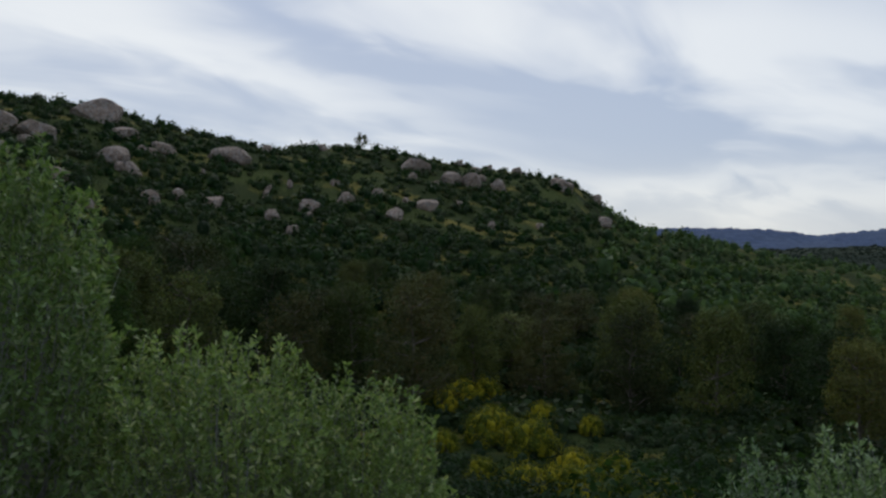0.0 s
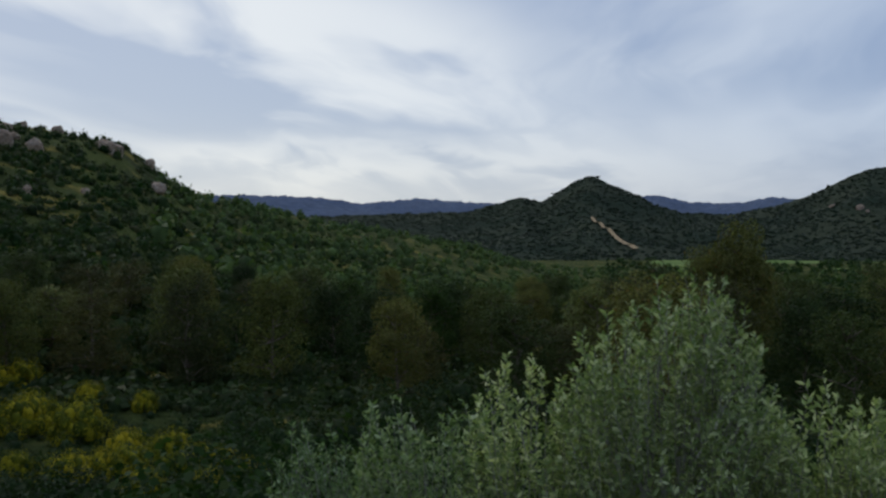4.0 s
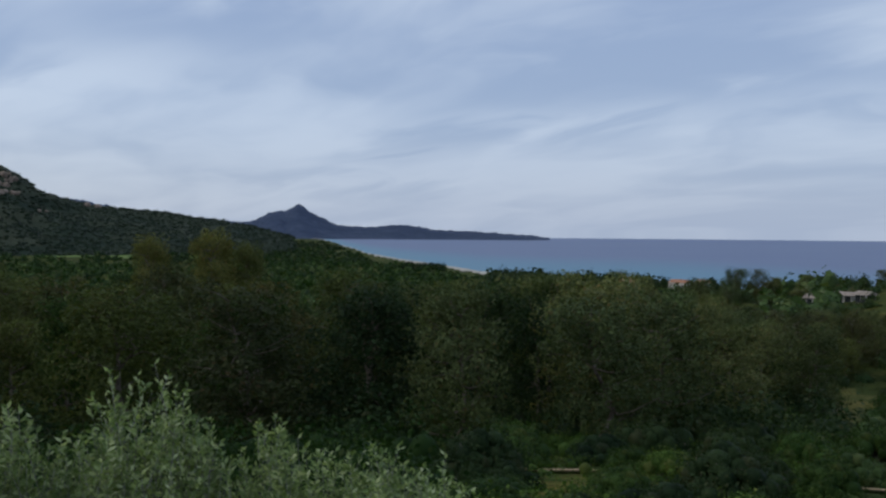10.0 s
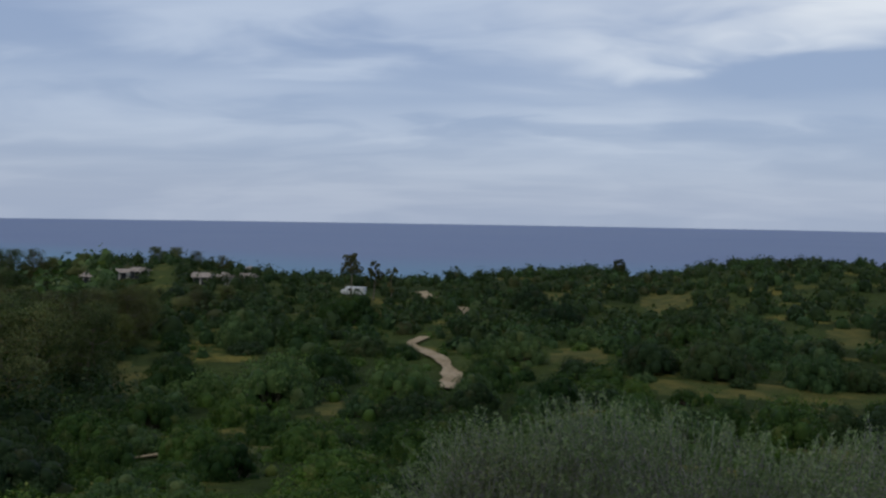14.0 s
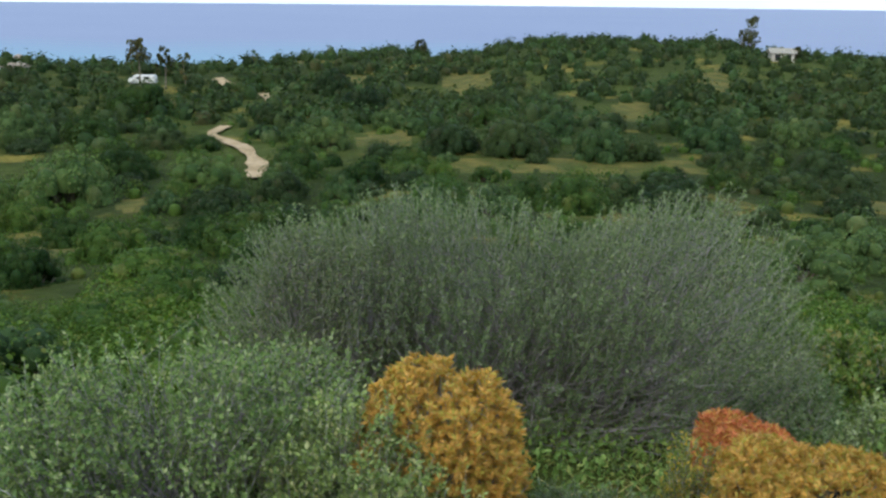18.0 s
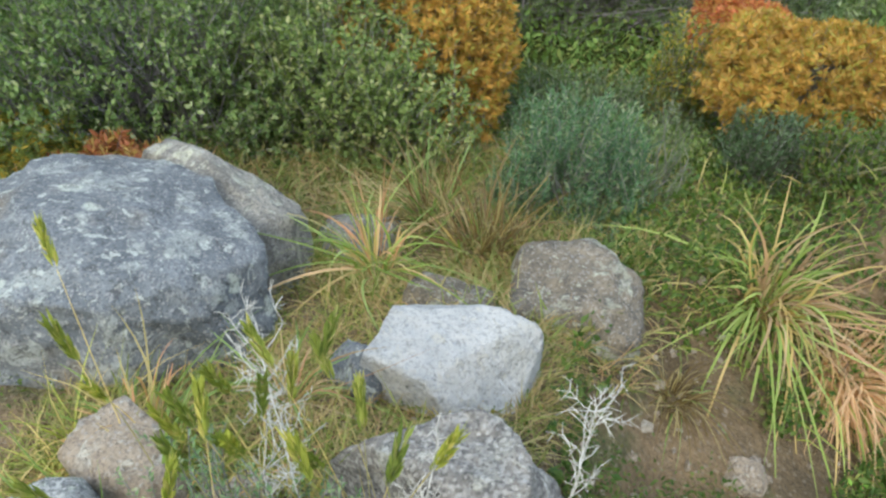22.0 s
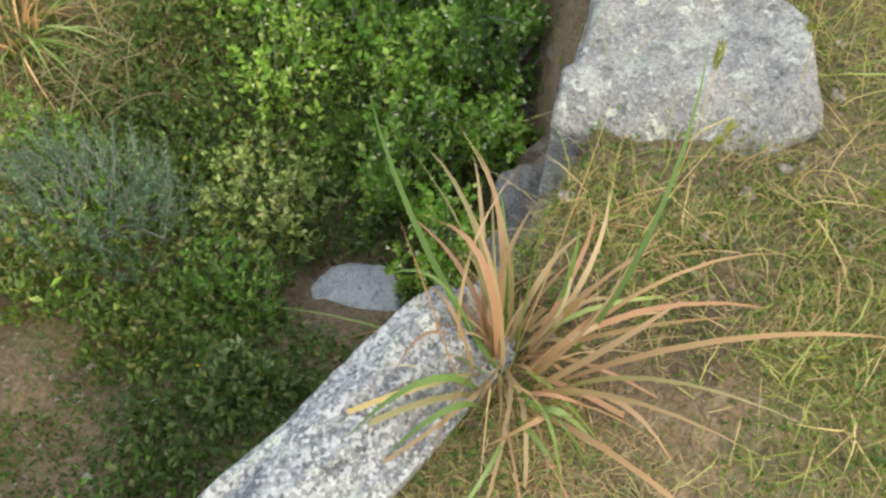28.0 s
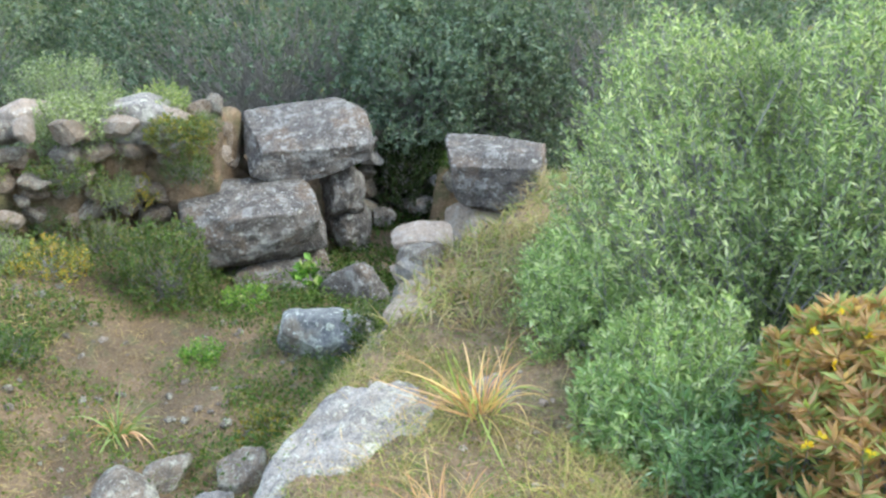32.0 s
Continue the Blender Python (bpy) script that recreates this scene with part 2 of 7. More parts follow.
def granite(name, pale, grey, spots, lichen, amount=0.5, scale=1.0, warm=(0.23, 0.18, 0.11), dirt=1.0, crystal=0.0):
    """Weathered granite: coarse crystals, ochre stains, pits, and crusts and rosettes of pale lichen."""
    def build(n, bsdf, out):
        p = n.add("ShaderNodeTexCoord").outputs["Object"]
        shift = n.vmath("ADD", p, n.vmath("MULTIPLY", n.add("ShaderNodeTexNoise", {"Vector": p, "Scale": 14 * scale}).outputs[1], (0.06, 0.06, 0.06)))
        broad, mid = n.noise(p, 2.2 * scale, 5.0), n.noise(p, 8 * scale, 7.0, 0.7)
        pits = n.noise(p, 34 * scale, 5.0, 0.75)
        c = n.mix(n.ramp(mid, 0.38, 0.62), grey, pale)
        c = n.mix(n.math("MULTIPLY", n.ramp(broad, 0.52, 0.66), 0.65 * dirt), c, warm)
        crust = n.ramp(n.noise(shift, 6.5 * scale, 6.0, 0.65), 0.53, 0.57)
        c = n.mix(n.math("MULTIPLY", crust, 0.6 * dirt), c, lichen)
        small = n.ramp(n.noise(shift, 26 * scale, 4.0, 0.6), 0.59, 0.63)
        c = n.mix(n.math("MULTIPLY", small, 0.8 * dirt), c, n.mix(1.0, lichen, (1.25, 1.25, 1.25), "MULTIPLY"))
        disc = n.add("ShaderNodeTexVoronoi", {"Vector": shift, "Scale": 7.5 * scale})
        near = n.math("MULTIPLY", n.ramp(disc.outputs["Distance"], 0.2, 0.28, 1.0, 0.0), n.ramp(disc.outputs["Distance"], 0.06, 0.16, 0.45, 1.0))
        some = n.math("GREATER_THAN", n.add("ShaderNodeSeparateColor", {0: disc.outputs["Color"]}).outputs[0], 1 - 0.5 * amount)
        c = n.mix(n.math("MULTIPLY", n.math("MULTIPLY", near, some), 0.85 * dirt), c, n.mix(1.0, lichen, (1.3, 1.3, 1.2), "MULTIPLY"))
        black = n.ramp(n.noise(shift, 15 * scale, 6.0, 0.7, 0.3), 0.57, 0.64)
        c = n.mix(n.math("MULTIPLY", black, 0.62 * dirt), c, (0.06, 0.062, 0.06))
        speck = n.add("ShaderNodeSeparateColor", {0: n.add("ShaderNodeTexVoronoi", {"Vector": p, "Scale": 150 * scale}).outputs["Color"]})
        c = n.mix(n.math("MULTIPLY", n.math("GREATER_THAN", speck.outputs[0], 0.78), 0.45), c, spots)
        c = n.mix(n.math("MULTIPLY", n.math("GREATER_THAN", speck.outputs[1], 0.86), 0.3), c, (0.5, 0.48, 0.45))
        if crystal:
            grain = n.add("ShaderNodeSeparateColor", {0: n.add("ShaderNodeTexVoronoi", {"Vector": p, "Scale": 120.0}).outputs["Color"]})
            c = n.mix(n.math("MULTIPLY", n.math("GREATER_THAN", grain.outputs[0], 0.62), crystal), c, (0.62, 0.6, 0.56))
            c = n.mix(n.math("MULTIPLY", n.math("LESS_THAN", grain.outputs[1], 0.3), crystal), c, (0.085, 0.085, 0.09))
        c = n.mix(n.ramp(pits, 0.3, 0.46), n.mix(1.0, c, (0.5, 0.5, 0.5), "MULTIPLY"), c)
        n.put(bsdf.inputs["Base Color"], c)
        bsdf.inputs["Roughness"].default_value = 0.9
        bsdf.inputs["Specular IOR Level"].default_value = 0.3
        h = n.math("ADD", n.math("ADD", mid, n.math("MULTIPLY", pits, 0.4)), n.math("MULTIPLY", small, 0.1))
        bump(n, bsdf, h, 1.0, 0.045 / scale)
    return material(name, build)


M = {}
M["olive"] = foliage("olive_leaf", (0.13, 0.2, 0.06), (0.34, 0.44, 0.17), (0.47, 0.5, 0.28), 0.15)
M["greyleaf"] = foliage("grey_olive_leaf", (0.0775, 0.1276, 0.062), (0.1732, 0.2461, 0.1367), (0.2279, 0.2826, 0.1914), 0.15)
M["silver"] = foliage("silver_green_leaf", (0.13, 0.2, 0.085), (0.34, 0.43, 0.225), (0.47, 0.54, 0.37), 0.2)
M["eucalypt"] = foliage("wood_leaf", (0.055, 0.0616, 0.0308), (0.1155, 0.1232, 0.0594), (0.132, 0.088, 0.0462), 0.05, through_light=0.28, patch=0.25, shine=0.06)
M["eucalypt_dark"] = foliage("dim_wood_leaf", (0.0858, 0.1066, 0.052), (0.1885, 0.2145, 0.0988), (0.182, 0.1365, 0.065), 0.05, through_light=0.28, patch=0.25, shine=0.06)
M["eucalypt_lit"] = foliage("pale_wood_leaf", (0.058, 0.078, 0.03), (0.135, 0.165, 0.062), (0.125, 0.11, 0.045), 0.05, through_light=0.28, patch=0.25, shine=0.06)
M["eucalypt_pale"] = foliage("tall_tree_leaf", (0.08, 0.092, 0.034), (0.18, 0.19, 0.075), (0.16, 0.11, 0.045), 0.05, through_light=0.3, patch=0.25, shine=0.06)
M["far_tree"] = foliage("far_hill_tree", (0.022, 0.036, 0.022), (0.042, 0.056, 0.034), through_light=0.05, patch=0.02, shine=0.06)
M["maquis"] = foliage("maquis_leaf", (0.018, 0.044, 0.012), (0.054, 0.1, 0.028), (0.07, 0.095, 0.03), 0.1, through_light=0.28, patch=0.4, shine=0.06)
M["maquis_grey"] = foliage("grey_maquis_leaf", (0.0352, 0.0682, 0.0275), (0.0902, 0.1496, 0.0616), (0.11, 0.1496, 0.066), 0.1, through_light=0.28, patch=0.4, shine=0.06)
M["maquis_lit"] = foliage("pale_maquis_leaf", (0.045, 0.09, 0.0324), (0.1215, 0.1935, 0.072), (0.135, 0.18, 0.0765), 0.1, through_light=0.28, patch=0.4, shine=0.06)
M["slope_weed"] = foliage("slope_weed_leaf", (0.07, 0.135, 0.045), (0.18, 0.28, 0.1), (0.2, 0.26, 0.1), 0.1, through_light=0.28, patch=0.4, shine=0.06)
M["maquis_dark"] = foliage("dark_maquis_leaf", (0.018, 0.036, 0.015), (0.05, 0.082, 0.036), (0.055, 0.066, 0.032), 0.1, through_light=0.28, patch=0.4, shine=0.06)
M["fresh_scrub"] = foliage("fresh_scrub_leaf", (0.0331, 0.0736, 0.0147), (0.092, 0.161, 0.0386), (0.1196, 0.1518, 0.046), 0.12, through_light=0.3, patch=0.4, shine=0.08)
M["gorse"] = foliage("gorse_flower", (0.0525, 0.075, 0.0105), (0.15, 0.165, 0.015), (0.338, 0.3, 0.0225), 0.38, through_light=0.12, patch=0.8, shine=0.06)
M["spurge"] = foliage("spurge_leaf", (0.36, 0.21, 0.06), (0.66, 0.41, 0.13), (0.38, 0.35, 0.09), 0.25, patch=4)
M["spurge_red"] = foliage("red_spurge_leaf", (0.3, 0.1, 0.05), (0.56, 0.21, 0.12), (0.45, 0.3, 0.1), 0.3, patch=4)
M["spurge_green"] = foliage("green_spurge_leaf", (0.12, 0.17, 0.05), (0.32, 0.34, 0.1), (0.5, 0.36, 0.07), 0.3, patch=4)
M["sage"] = foliage("blue_green_shoot", (0.13, 0.25, 0.14), (0.34, 0.48, 0.3), (0.42, 0.48, 0.38), 0.12)
M["sage_deep"] = foliage("deep_blue_green_shoot", (0.04, 0.105, 0.062), (0.15, 0.28, 0.175), (0.3, 0.36, 0.28), 0.12)
M["brown_straw"] = foliage("brown_dead_blade", (0.2, 0.12, 0.055), (0.46, 0.3, 0.16), (0.56, 0.42, 0.24), 0.2)
M["herb"] = foliage("fresh_herb_leaf", (0.085, 0.21, 0.03), (0.29, 0.5, 0.1), (0.427, 0.509, 0.176), 0.12)
M["mint"] = foliage("mint_leaf", (0.1, 0.25, 0.03), (0.36, 0.58, 0.12), (0.5, 0.62, 0.2), 0.15)
M["weed"] = foliage("weed_leaf", (0.0588, 0.118, 0.0252), (0.185, 0.26, 0.0714), (0.252, 0.235, 0.101), 0.15)
M["grass"] = foliage("grass_blade", (0.17, 0.22, 0.055), (0.4, 0.44, 0.15), (0.55, 0.46, 0.24), 0.3)
M["dry"] = foliage("dry_grass_blade", (0.33, 0.25, 0.14), (0.58, 0.46, 0.29), (0.42, 0.28, 0.19), 0.22)
M["strap"] = foliage("green_strap_leaf", (0.2, 0.3, 0.075), (0.44, 0.54, 0.22), (0.55, 0.42, 0.22), 0.2)
M["strap_dry"] = foliage("withered_strap_leaf", (0.52, 0.29, 0.165), (0.85, 0.58, 0.39), (0.66, 0.33, 0.22), 0.2)
M["strap_tan"] = foliage("bleached_strap_leaf", (0.48, 0.3, 0.2), (0.78, 0.56, 0.41), (0.6, 0.35, 0.25), 0.2)
M["thorny"] = foliage("thorny_shrub_leaf", (0.13, 0.205, 0.072), (0.36, 0.455, 0.185), (0.5, 0.52, 0.3), 0.15)
M["thorny_grey"] = foliage("grey_thorny_leaf", (0.14, 0.175, 0.075), (0.3, 0.35, 0.17), (0.4, 0.38, 0.23), 0.2)
M["olive_pale"] = foliage("pale_olive_leaf", (0.121, 0.2035, 0.0935), (0.341, 0.451, 0.2365), (0.473, 0.55, 0.341), 0.2, through_light=0.35)
M["olive_fresh"] = foliage("fresh_olive_shoot", (0.2063, 0.3257, 0.1466), (0.5211, 0.6514, 0.3582), (0.6514, 0.7165, 0.4885), 0.2, through_light=0.5)
M["spurge_orange"] = foliage("orange_spurge_leaf", (0.58, 0.31, 0.17), (0.86, 0.52, 0.31), (0.46, 0.5, 0.2), 0.35, through_light=0.5, patch=4)
M["thicket"] = foliage("thicket_leaf", (0.085, 0.13, 0.1), (0.26, 0.34, 0.255), (0.34, 0.39, 0.29), 0.1)
M["barley"] = foliage("barley_head", (0.19, 0.24, 0.05), (0.4, 0.43, 0.12), (0.5, 0.46, 0.18), 0.15)
M["white_flower"] = foliage("white_petal", (0.6, 0.62, 0.55), (0.8, 0.8, 0.74))
M["yellow_flower"] = foliage("yellow_petal", (0.6, 0.42, 0.02), (0.75, 0.6, 0.06))
M["bark"] = plain("bark", (0.12, 0.1, 0.075), (0.24, 0.2, 0.16), 3.0)
M["twig_lilac"] = plain("lilac_grey_twig", (0.18, 0.165, 0.165), (0.35, 0.32, 0.318), 12.0)
M["twig"] = plain("grey_twig", (0.2, 0.19, 0.165), (0.36, 0.34, 0.31), 12.0)
M["deadwood"] = plain("bleached_twig", (0.5, 0.48, 0.43), (0.68, 0.66, 0.6), 30.0)
M["granite"] = granite("grey_granite", (0.345, 0.315, 0.265), (0.19, 0.175, 0.15), (0.07, 0.07, 0.07), (0.41, 0.4, 0.32))
M["granite_ledge"] = granite("speckled_ledge_granite", (0.38, 0.385, 0.365), (0.17, 0.178, 0.185), (0.05, 0.05, 0.05), (0.44, 0.455, 0.385), 0.9, scale=1.5, crystal=0.5)
M["granite_slab"] = granite("mottled_slab_granite", (0.31, 0.3, 0.265), (0.19, 0.185, 0.17), (0.09, 0.09, 0.09), (0.41, 0.42, 0.35), 0.6, scale=1.5, crystal=0.12)
M["granite_blue"] = granite("blue_grey_granite", (0.21, 0.225, 0.235), (0.13, 0.142, 0.152), (0.08, 0.08, 0.09), (0.38, 0.4, 0.37), 0.5)
M["granite_coarse"] = granite("coarse_dark_granite", (0.27, 0.245, 0.215), (0.15, 0.14, 0.13), (0.05, 0.05, 0.05), (0.33, 0.32, 0.28), 0.3, crystal=0.3)
# Doorway granite: the coarse granite darkened, passage shade put into its base colour.
M["granite_door"] = granite("shade_dark_granite", (0.15, 0.13, 0.105), (0.07, 0.062, 0.052), (0.04, 0.04, 0.04), (0.3, 0.295, 0.26), 0.25, warm=(0.17, 0.115, 0.07))
M["granite_ring"] = granite("ring_lichen_granite", (0.23, 0.24, 0.22), (0.13, 0.14, 0.14), (0.08, 0.08, 0.08), (0.45, 0.48, 0.4), 1.6)
M["granite_rubble"] = granite("soil_stained_stone", (0.3, 0.225, 0.15), (0.17, 0.13, 0.09), (0.08, 0.07, 0.06), (0.36, 0.33, 0.25), 0.2, warm=(0.22, 0.14, 0.08), dirt=0.6)
M["granite_white"] = granite("pale_granite", (0.5, 0.49, 0.47), (0.4, 0.4, 0.39), (0.25, 0.25, 0.25), (0.5, 0.46, 0.36), 0.2, warm=(0.42, 0.36, 0.26), dirt=0.35)
M["granite_brown"] = granite("brown_granite", (0.25, 0.205, 0.15), (0.135, 0.115, 0.09), (0.07, 0.065, 0.06), (0.36, 0.36, 0.28), 0.35, warm=(0.2, 0.14, 0.08))
M["granite_pink"] = granite("pink_granite", (0.4, 0.32, 0.24), (0.28, 0.22, 0.16), (0.16, 0.13, 0.11), (0.46, 0.43, 0.36), 0.2, dirt=0.6)
M["boulder"] = granite("far_boulder", (0.382, 0.266, 0.181), (0.201, 0.141, 0.095), (0.16, 0.15, 0.14), (0.44, 0.4, 0.35), 0.3, scale=0.2, dirt=0.7)
M["outcrop"] = plain("pale_outcrop", (0.22, 0.17, 0.13), (0.32, 0.25, 0.2), 0.2)
M["plaster"] = plain("pale_plaster", (0.6, 0.55, 0.48), (0.7, 0.66, 0.6), 0.6)
M["pale_roof"] = plain("bleached_tile_roof", (0.3, 0.24, 0.19), (0.42, 0.35, 0.29), 2.0)
M["tile_roof"] = plain("terracotta_roof", (0.36, 0.17, 0.1), (0.46, 0.25, 0.16), 0.8)
M["white_paint"] = plain("white_paint", (0.74, 0.74, 0.72), (0.8, 0.8, 0.79), 1.0, 0.4, 0.02)
M["dark_glass"] = plain("dark_glass", (0.03, 0.035, 0.04), (0.05, 0.055, 0.06), 1.0, 0.1, 0.0)
M["rubber"] = plain("black_rubber", (0.02, 0.02, 0.02), (0.035, 0.035, 0.035), 8.0)
M["track"] = plain("pale_dirt_track", (0.31, 0.225, 0.125), (0.44, 0.33, 0.2), 0.35)


def scrubland(n, bsdf, out):
    p = place(n)
    c = n.mix(n.ramp(n.noise(p, 0.03, 5.0), 0.4, 0.6), (0.032, 0.046, 0.012), (0.066, 0.084, 0.02))
    c = n.mix(n.ramp(n.noise(p, 0.11, 5.0, 0.6), 0.53, 0.66), c, (0.2, 0.165, 0.04))
    c = n.mix(n.ramp(n.noise(p, 1.4, 4.0), 0.35, 0.7), n.mix(1.0, c, (0.6, 0.62, 0.6), "MULTIPLY"), c)
    n.put(bsdf.inputs["Base Color"], c)
    bsdf.inputs["Roughness"].default_value = 0.95
    bsdf.inputs["Specular IOR Level"].default_value = 0.05
    bump(n, bsdf, n.noise(p, 1.1, 6.0, 0.65), 0.8, 0.5)


def soil(n, bsdf, out):
    p = place(n)
    c = n.mix(n.ramp(n.noise(p, 1.3, 6.0, 0.6), 0.36, 0.64), (0.14, 0.098, 0.05), (0.33, 0.225, 0.125))
    c = n.mix(n.math("MULTIPLY", n.ramp(n.noise(p, 3.4, 5.0, 0.65), 0.5, 0.64), 0.75), c, (0.13, 0.14, 0.05))
    pebble = n.add("ShaderNodeTexVoronoi", {"Vector": p, "Scale": 38.0})
    c = n.mix(n.math("MULTIPLY", n.ramp(pebble.outputs["Distance"], 0.1, 0.35, 1.0, 0.0), 0.4), c, (0.44, 0.37, 0.28))
    c = n.mix(n.ramp(n.noise(p, 45.0, 4.0, 0.7), 0.3, 0.7), n.mix(1.0, c, (0.6, 0.58, 0.55), "MULTIPLY"), c)
    n.put(bsdf.inputs["Base Color"], c)
    bsdf.inputs["Roughness"].default_value = 0.95
    h = n.math("ADD", n.noise(p, 9.0, 6.0, 0.7), n.math("MULTIPLY", n.noise(p, 60.0, 3.0), 0.3))
    bump(n, bsdf, h, 1.0, 0.1)


M["scrubland"] = material("scrubland", scrubland)
M["soil"] = material("dry_soil", soil)
M["straw"] = plain("dry_grass_clearing", (0.062, 0.075, 0.018), (0.135, 0.115, 0.03), 0.35, 0.95, 0.6, 0.2)
M["meadow"] = plain("green_meadow", (0.1, 0.17, 0.035), (0.16, 0.22, 0.06), 0.01)
M["sand"] = plain("beach_sand", (0.5, 0.44, 0.35), (0.58, 0.52, 0.43), 0.05)
M["far_green"] = plain("distant_wooded_hill", (0.02, 0.033, 0.021), (0.046, 0.056, 0.034), 0.008, 1.0, 0.6, 8.0)
# Aerial haze over the farthest land is put into these two blue colours.
M["haze_blue"] = plain("hazed_blue_hill", (0.085, 0.115, 0.185), (0.105, 0.135, 0.2), 0.004, 1.0, 0.3, 20.0)
M["haze_cape"] = plain("hazed_cape", (0.05, 0.07, 0.12), (0.07, 0.092, 0.145), 0.006, 1.0, 0.8, 20.0)


def sea_water(n, bsdf, out):
    p = place(n)
    shallow = n.add("ShaderNodeAttribute", attribute_name="shallow").outputs["Fac"]
    deep = n.mix(n.noise(p, 0.003, 3.0), (0.12, 0.155, 0.258), (0.145, 0.182, 0.275))
    c = n.mix(shallow, deep, (0.11, 0.23, 0.31))
    n.put(bsdf.inputs["Base Color"], c)
    bsdf.inputs["Roughness"].default_value = 0.55
    bsdf.inputs["Specular IOR Level"].default_value = 0.25
    streak = n.add("ShaderNodeMapping", {"Vector": p, "Scale": (0.05, 0.02, 1)}).outputs[0]
    bump(n, bsdf, n.noise(streak, 1.0, 5.0), 0.5, 1.5)


M["sea"] = material("sea_water", sea_water)


# ---- mesh helpers ----
def mesh_from(name, verts, faces, mats, index=None, smooth=False):
    """A mesh of quads from arrays."""
    verts, faces = np.asarray(verts, np.float32).reshape(-1, 3), np.asarray(faces, np.int32).reshape(-1, 4)
    me = bpy.data.meshes.new(name)
    me.vertices.add(len(verts))
    me.vertices.foreach_set("co", verts.ravel())
    me.loops.add(faces.size)
    me.loops.foreach_set("vertex_index", faces.ravel())
    me.polygons.add(len(faces))
    me.polygons.foreach_set("loop_start", np.arange(0, faces.size, 4, dtype=np.int32))
    for m in mats:
        me.materials.append(m)
    if index is not None:
        me.polygons.foreach_set("material_index", np.asarray(index, np.int32))
    me.polygons.foreach_set("use_smooth", np.full(len(faces), smooth))
    me.update(calc_edges=True)
    return me


def unit(v):
    return v / np.maximum(np.linalg.norm(v, axis=-1, keepdims=True), 1e-9)


def leaf_soup(rng, base, way, length, width, out=None):
    """Diamond leaves from base points along unit ways: one quad a leaf, its face turned along out."""
    n = len(base)
    face = rng.normal(size=(n, 3)) if out is None else out + rng.normal(size=(n, 3)) * 0.22
    side = unit(np.cross(way, face)) * (np.asarray(width) * 0.5).reshape(-1, 1)
    span = way * np.asarray(length).reshape(-1, 1)
    fold = np.cross(unit(side), way) * (np.asarray(width) * 0.18).reshape(-1, 1)
    return np.stack([base, base + span * 0.45 + side + fold, base + span, base + span * 0.45 - side + fold], 1)


def lying(rng, nrm, slack=0.25):
    """Unit ways that lie along the surface with these normals."""
    w = rng.normal(size=nrm.shape)
    return unit(w - nrm * (np.sum(w * nrm, 1, keepdims=True) * (1 - slack)))


def soup_faces(v):
    return np.arange(len(v) * 4, dtype=np.int32).reshape(-1, 4)


def sticks(a, b, ra, rb):
    """Thin three-sided sticks from a to b."""
    d = unit(b - a)
    u = unit(np.cross(d, np.where(np.abs(d[:, 2:3]) > 0.9, [[1.0, 0, 0]], [[0, 0, 1.0]])))
    w = np.cross(d, u)
    ra, rb = np.broadcast_to(ra, len(a)).reshape(-1, 1), np.broadcast_to(rb, len(a)).reshape(-1, 1)
    ring = [math.cos(k * 2.094) * u + math.sin(k * 2.094) * w for k in range(3)]
    v = np.stack([a + ring[k] * ra for k in range(3)] + [b + ring[k] * rb for k in range(3)], 1)
    f = np.array([[0, 1, 4, 3], [1, 2, 5, 4], [2, 0, 3, 5]])
    return v.reshape(-1, 3), (np.arange(len(a))[:, None, None] * 6 + f).reshape(-1, 4)


def blades(rng, base, lean, length, width, droop, parts=5):
    """Curved ribbons: they rise along lean and droop under their weight."""
    n = len(base)
    s = np.linspace(0, 1, parts)[None, :, None]
    lean = unit(lean)
    L = np.asarray(length).reshape(-1, 1, 1)
    flat = lean * [1, 1, 0]
    p = base[:, None] + lean[:, None] * s * L + (flat[:, None] * 0.5 - np.array([0, 0, 1.0])) * (s ** 2) * L * np.asarray(droop).reshape(-1, 1, 1)
    side = unit(np.cross(lean, rng.normal(size=(n, 3)) * 0.5 + [0, 0, 1.0]))[:, None]
    p = p + side * (s ** 2) * L * rng.normal(size=(n, 1, 1)) * 0.3
    w = np.asarray(width).reshape(-1, 1, 1) * np.minimum(0.55 + s * 2.5, 1) * (1 - s ** 3 * 0.93) * 0.5
    v = np.stack([p - side * w, p + side * w], 2)
    i = np.arange(n)[:, None] * parts * 2 + np.arange(parts - 1)[None] * 2
    f = np.stack([i, i + 1, i + 3, i + 2], -1)
    return v.reshape(-1, 3), f.reshape(-1, 4)


def domes(centre, size, sides=7, low=-0.5):
    """Small closed leafy domes: centres, and their half sizes in x, y and z."""
    n = len(centre)
    a = np.linspace(0, 2 * math.pi, sides, endpoint=False)
    rows = [(low, 0.8), (0.25, 0.95), (0.78, 0.6), (1.0, 0.06)]
    v = np.stack([np.stack([np.cos(a) * w, np.sin(a) * w, np.full(sides, h)], 1) for h, w in rows])
    v = centre[:, None, None] + v[None] * size[:, None, None]
    i, j = np.meshgrid(np.arange(3), np.arange(sides), indexing="ij")
    k = (j + 1) % sides
    f = np.stack([i * sides + j, i * sides + k, (i + 1) * sides + k, (i + 1) * sides + j], -1).reshape(-1, 4)
    return v.reshape(-1, 3), (np.arange(n)[:, None, None] * 4 * sides + f).reshape(-1, 4)


def toned(me, tone):
    at = me.attributes.new("tone", "FLOAT", "FACE")
    at.data.foreach_set("value", np.asarray(tone, np.float32))
    return me


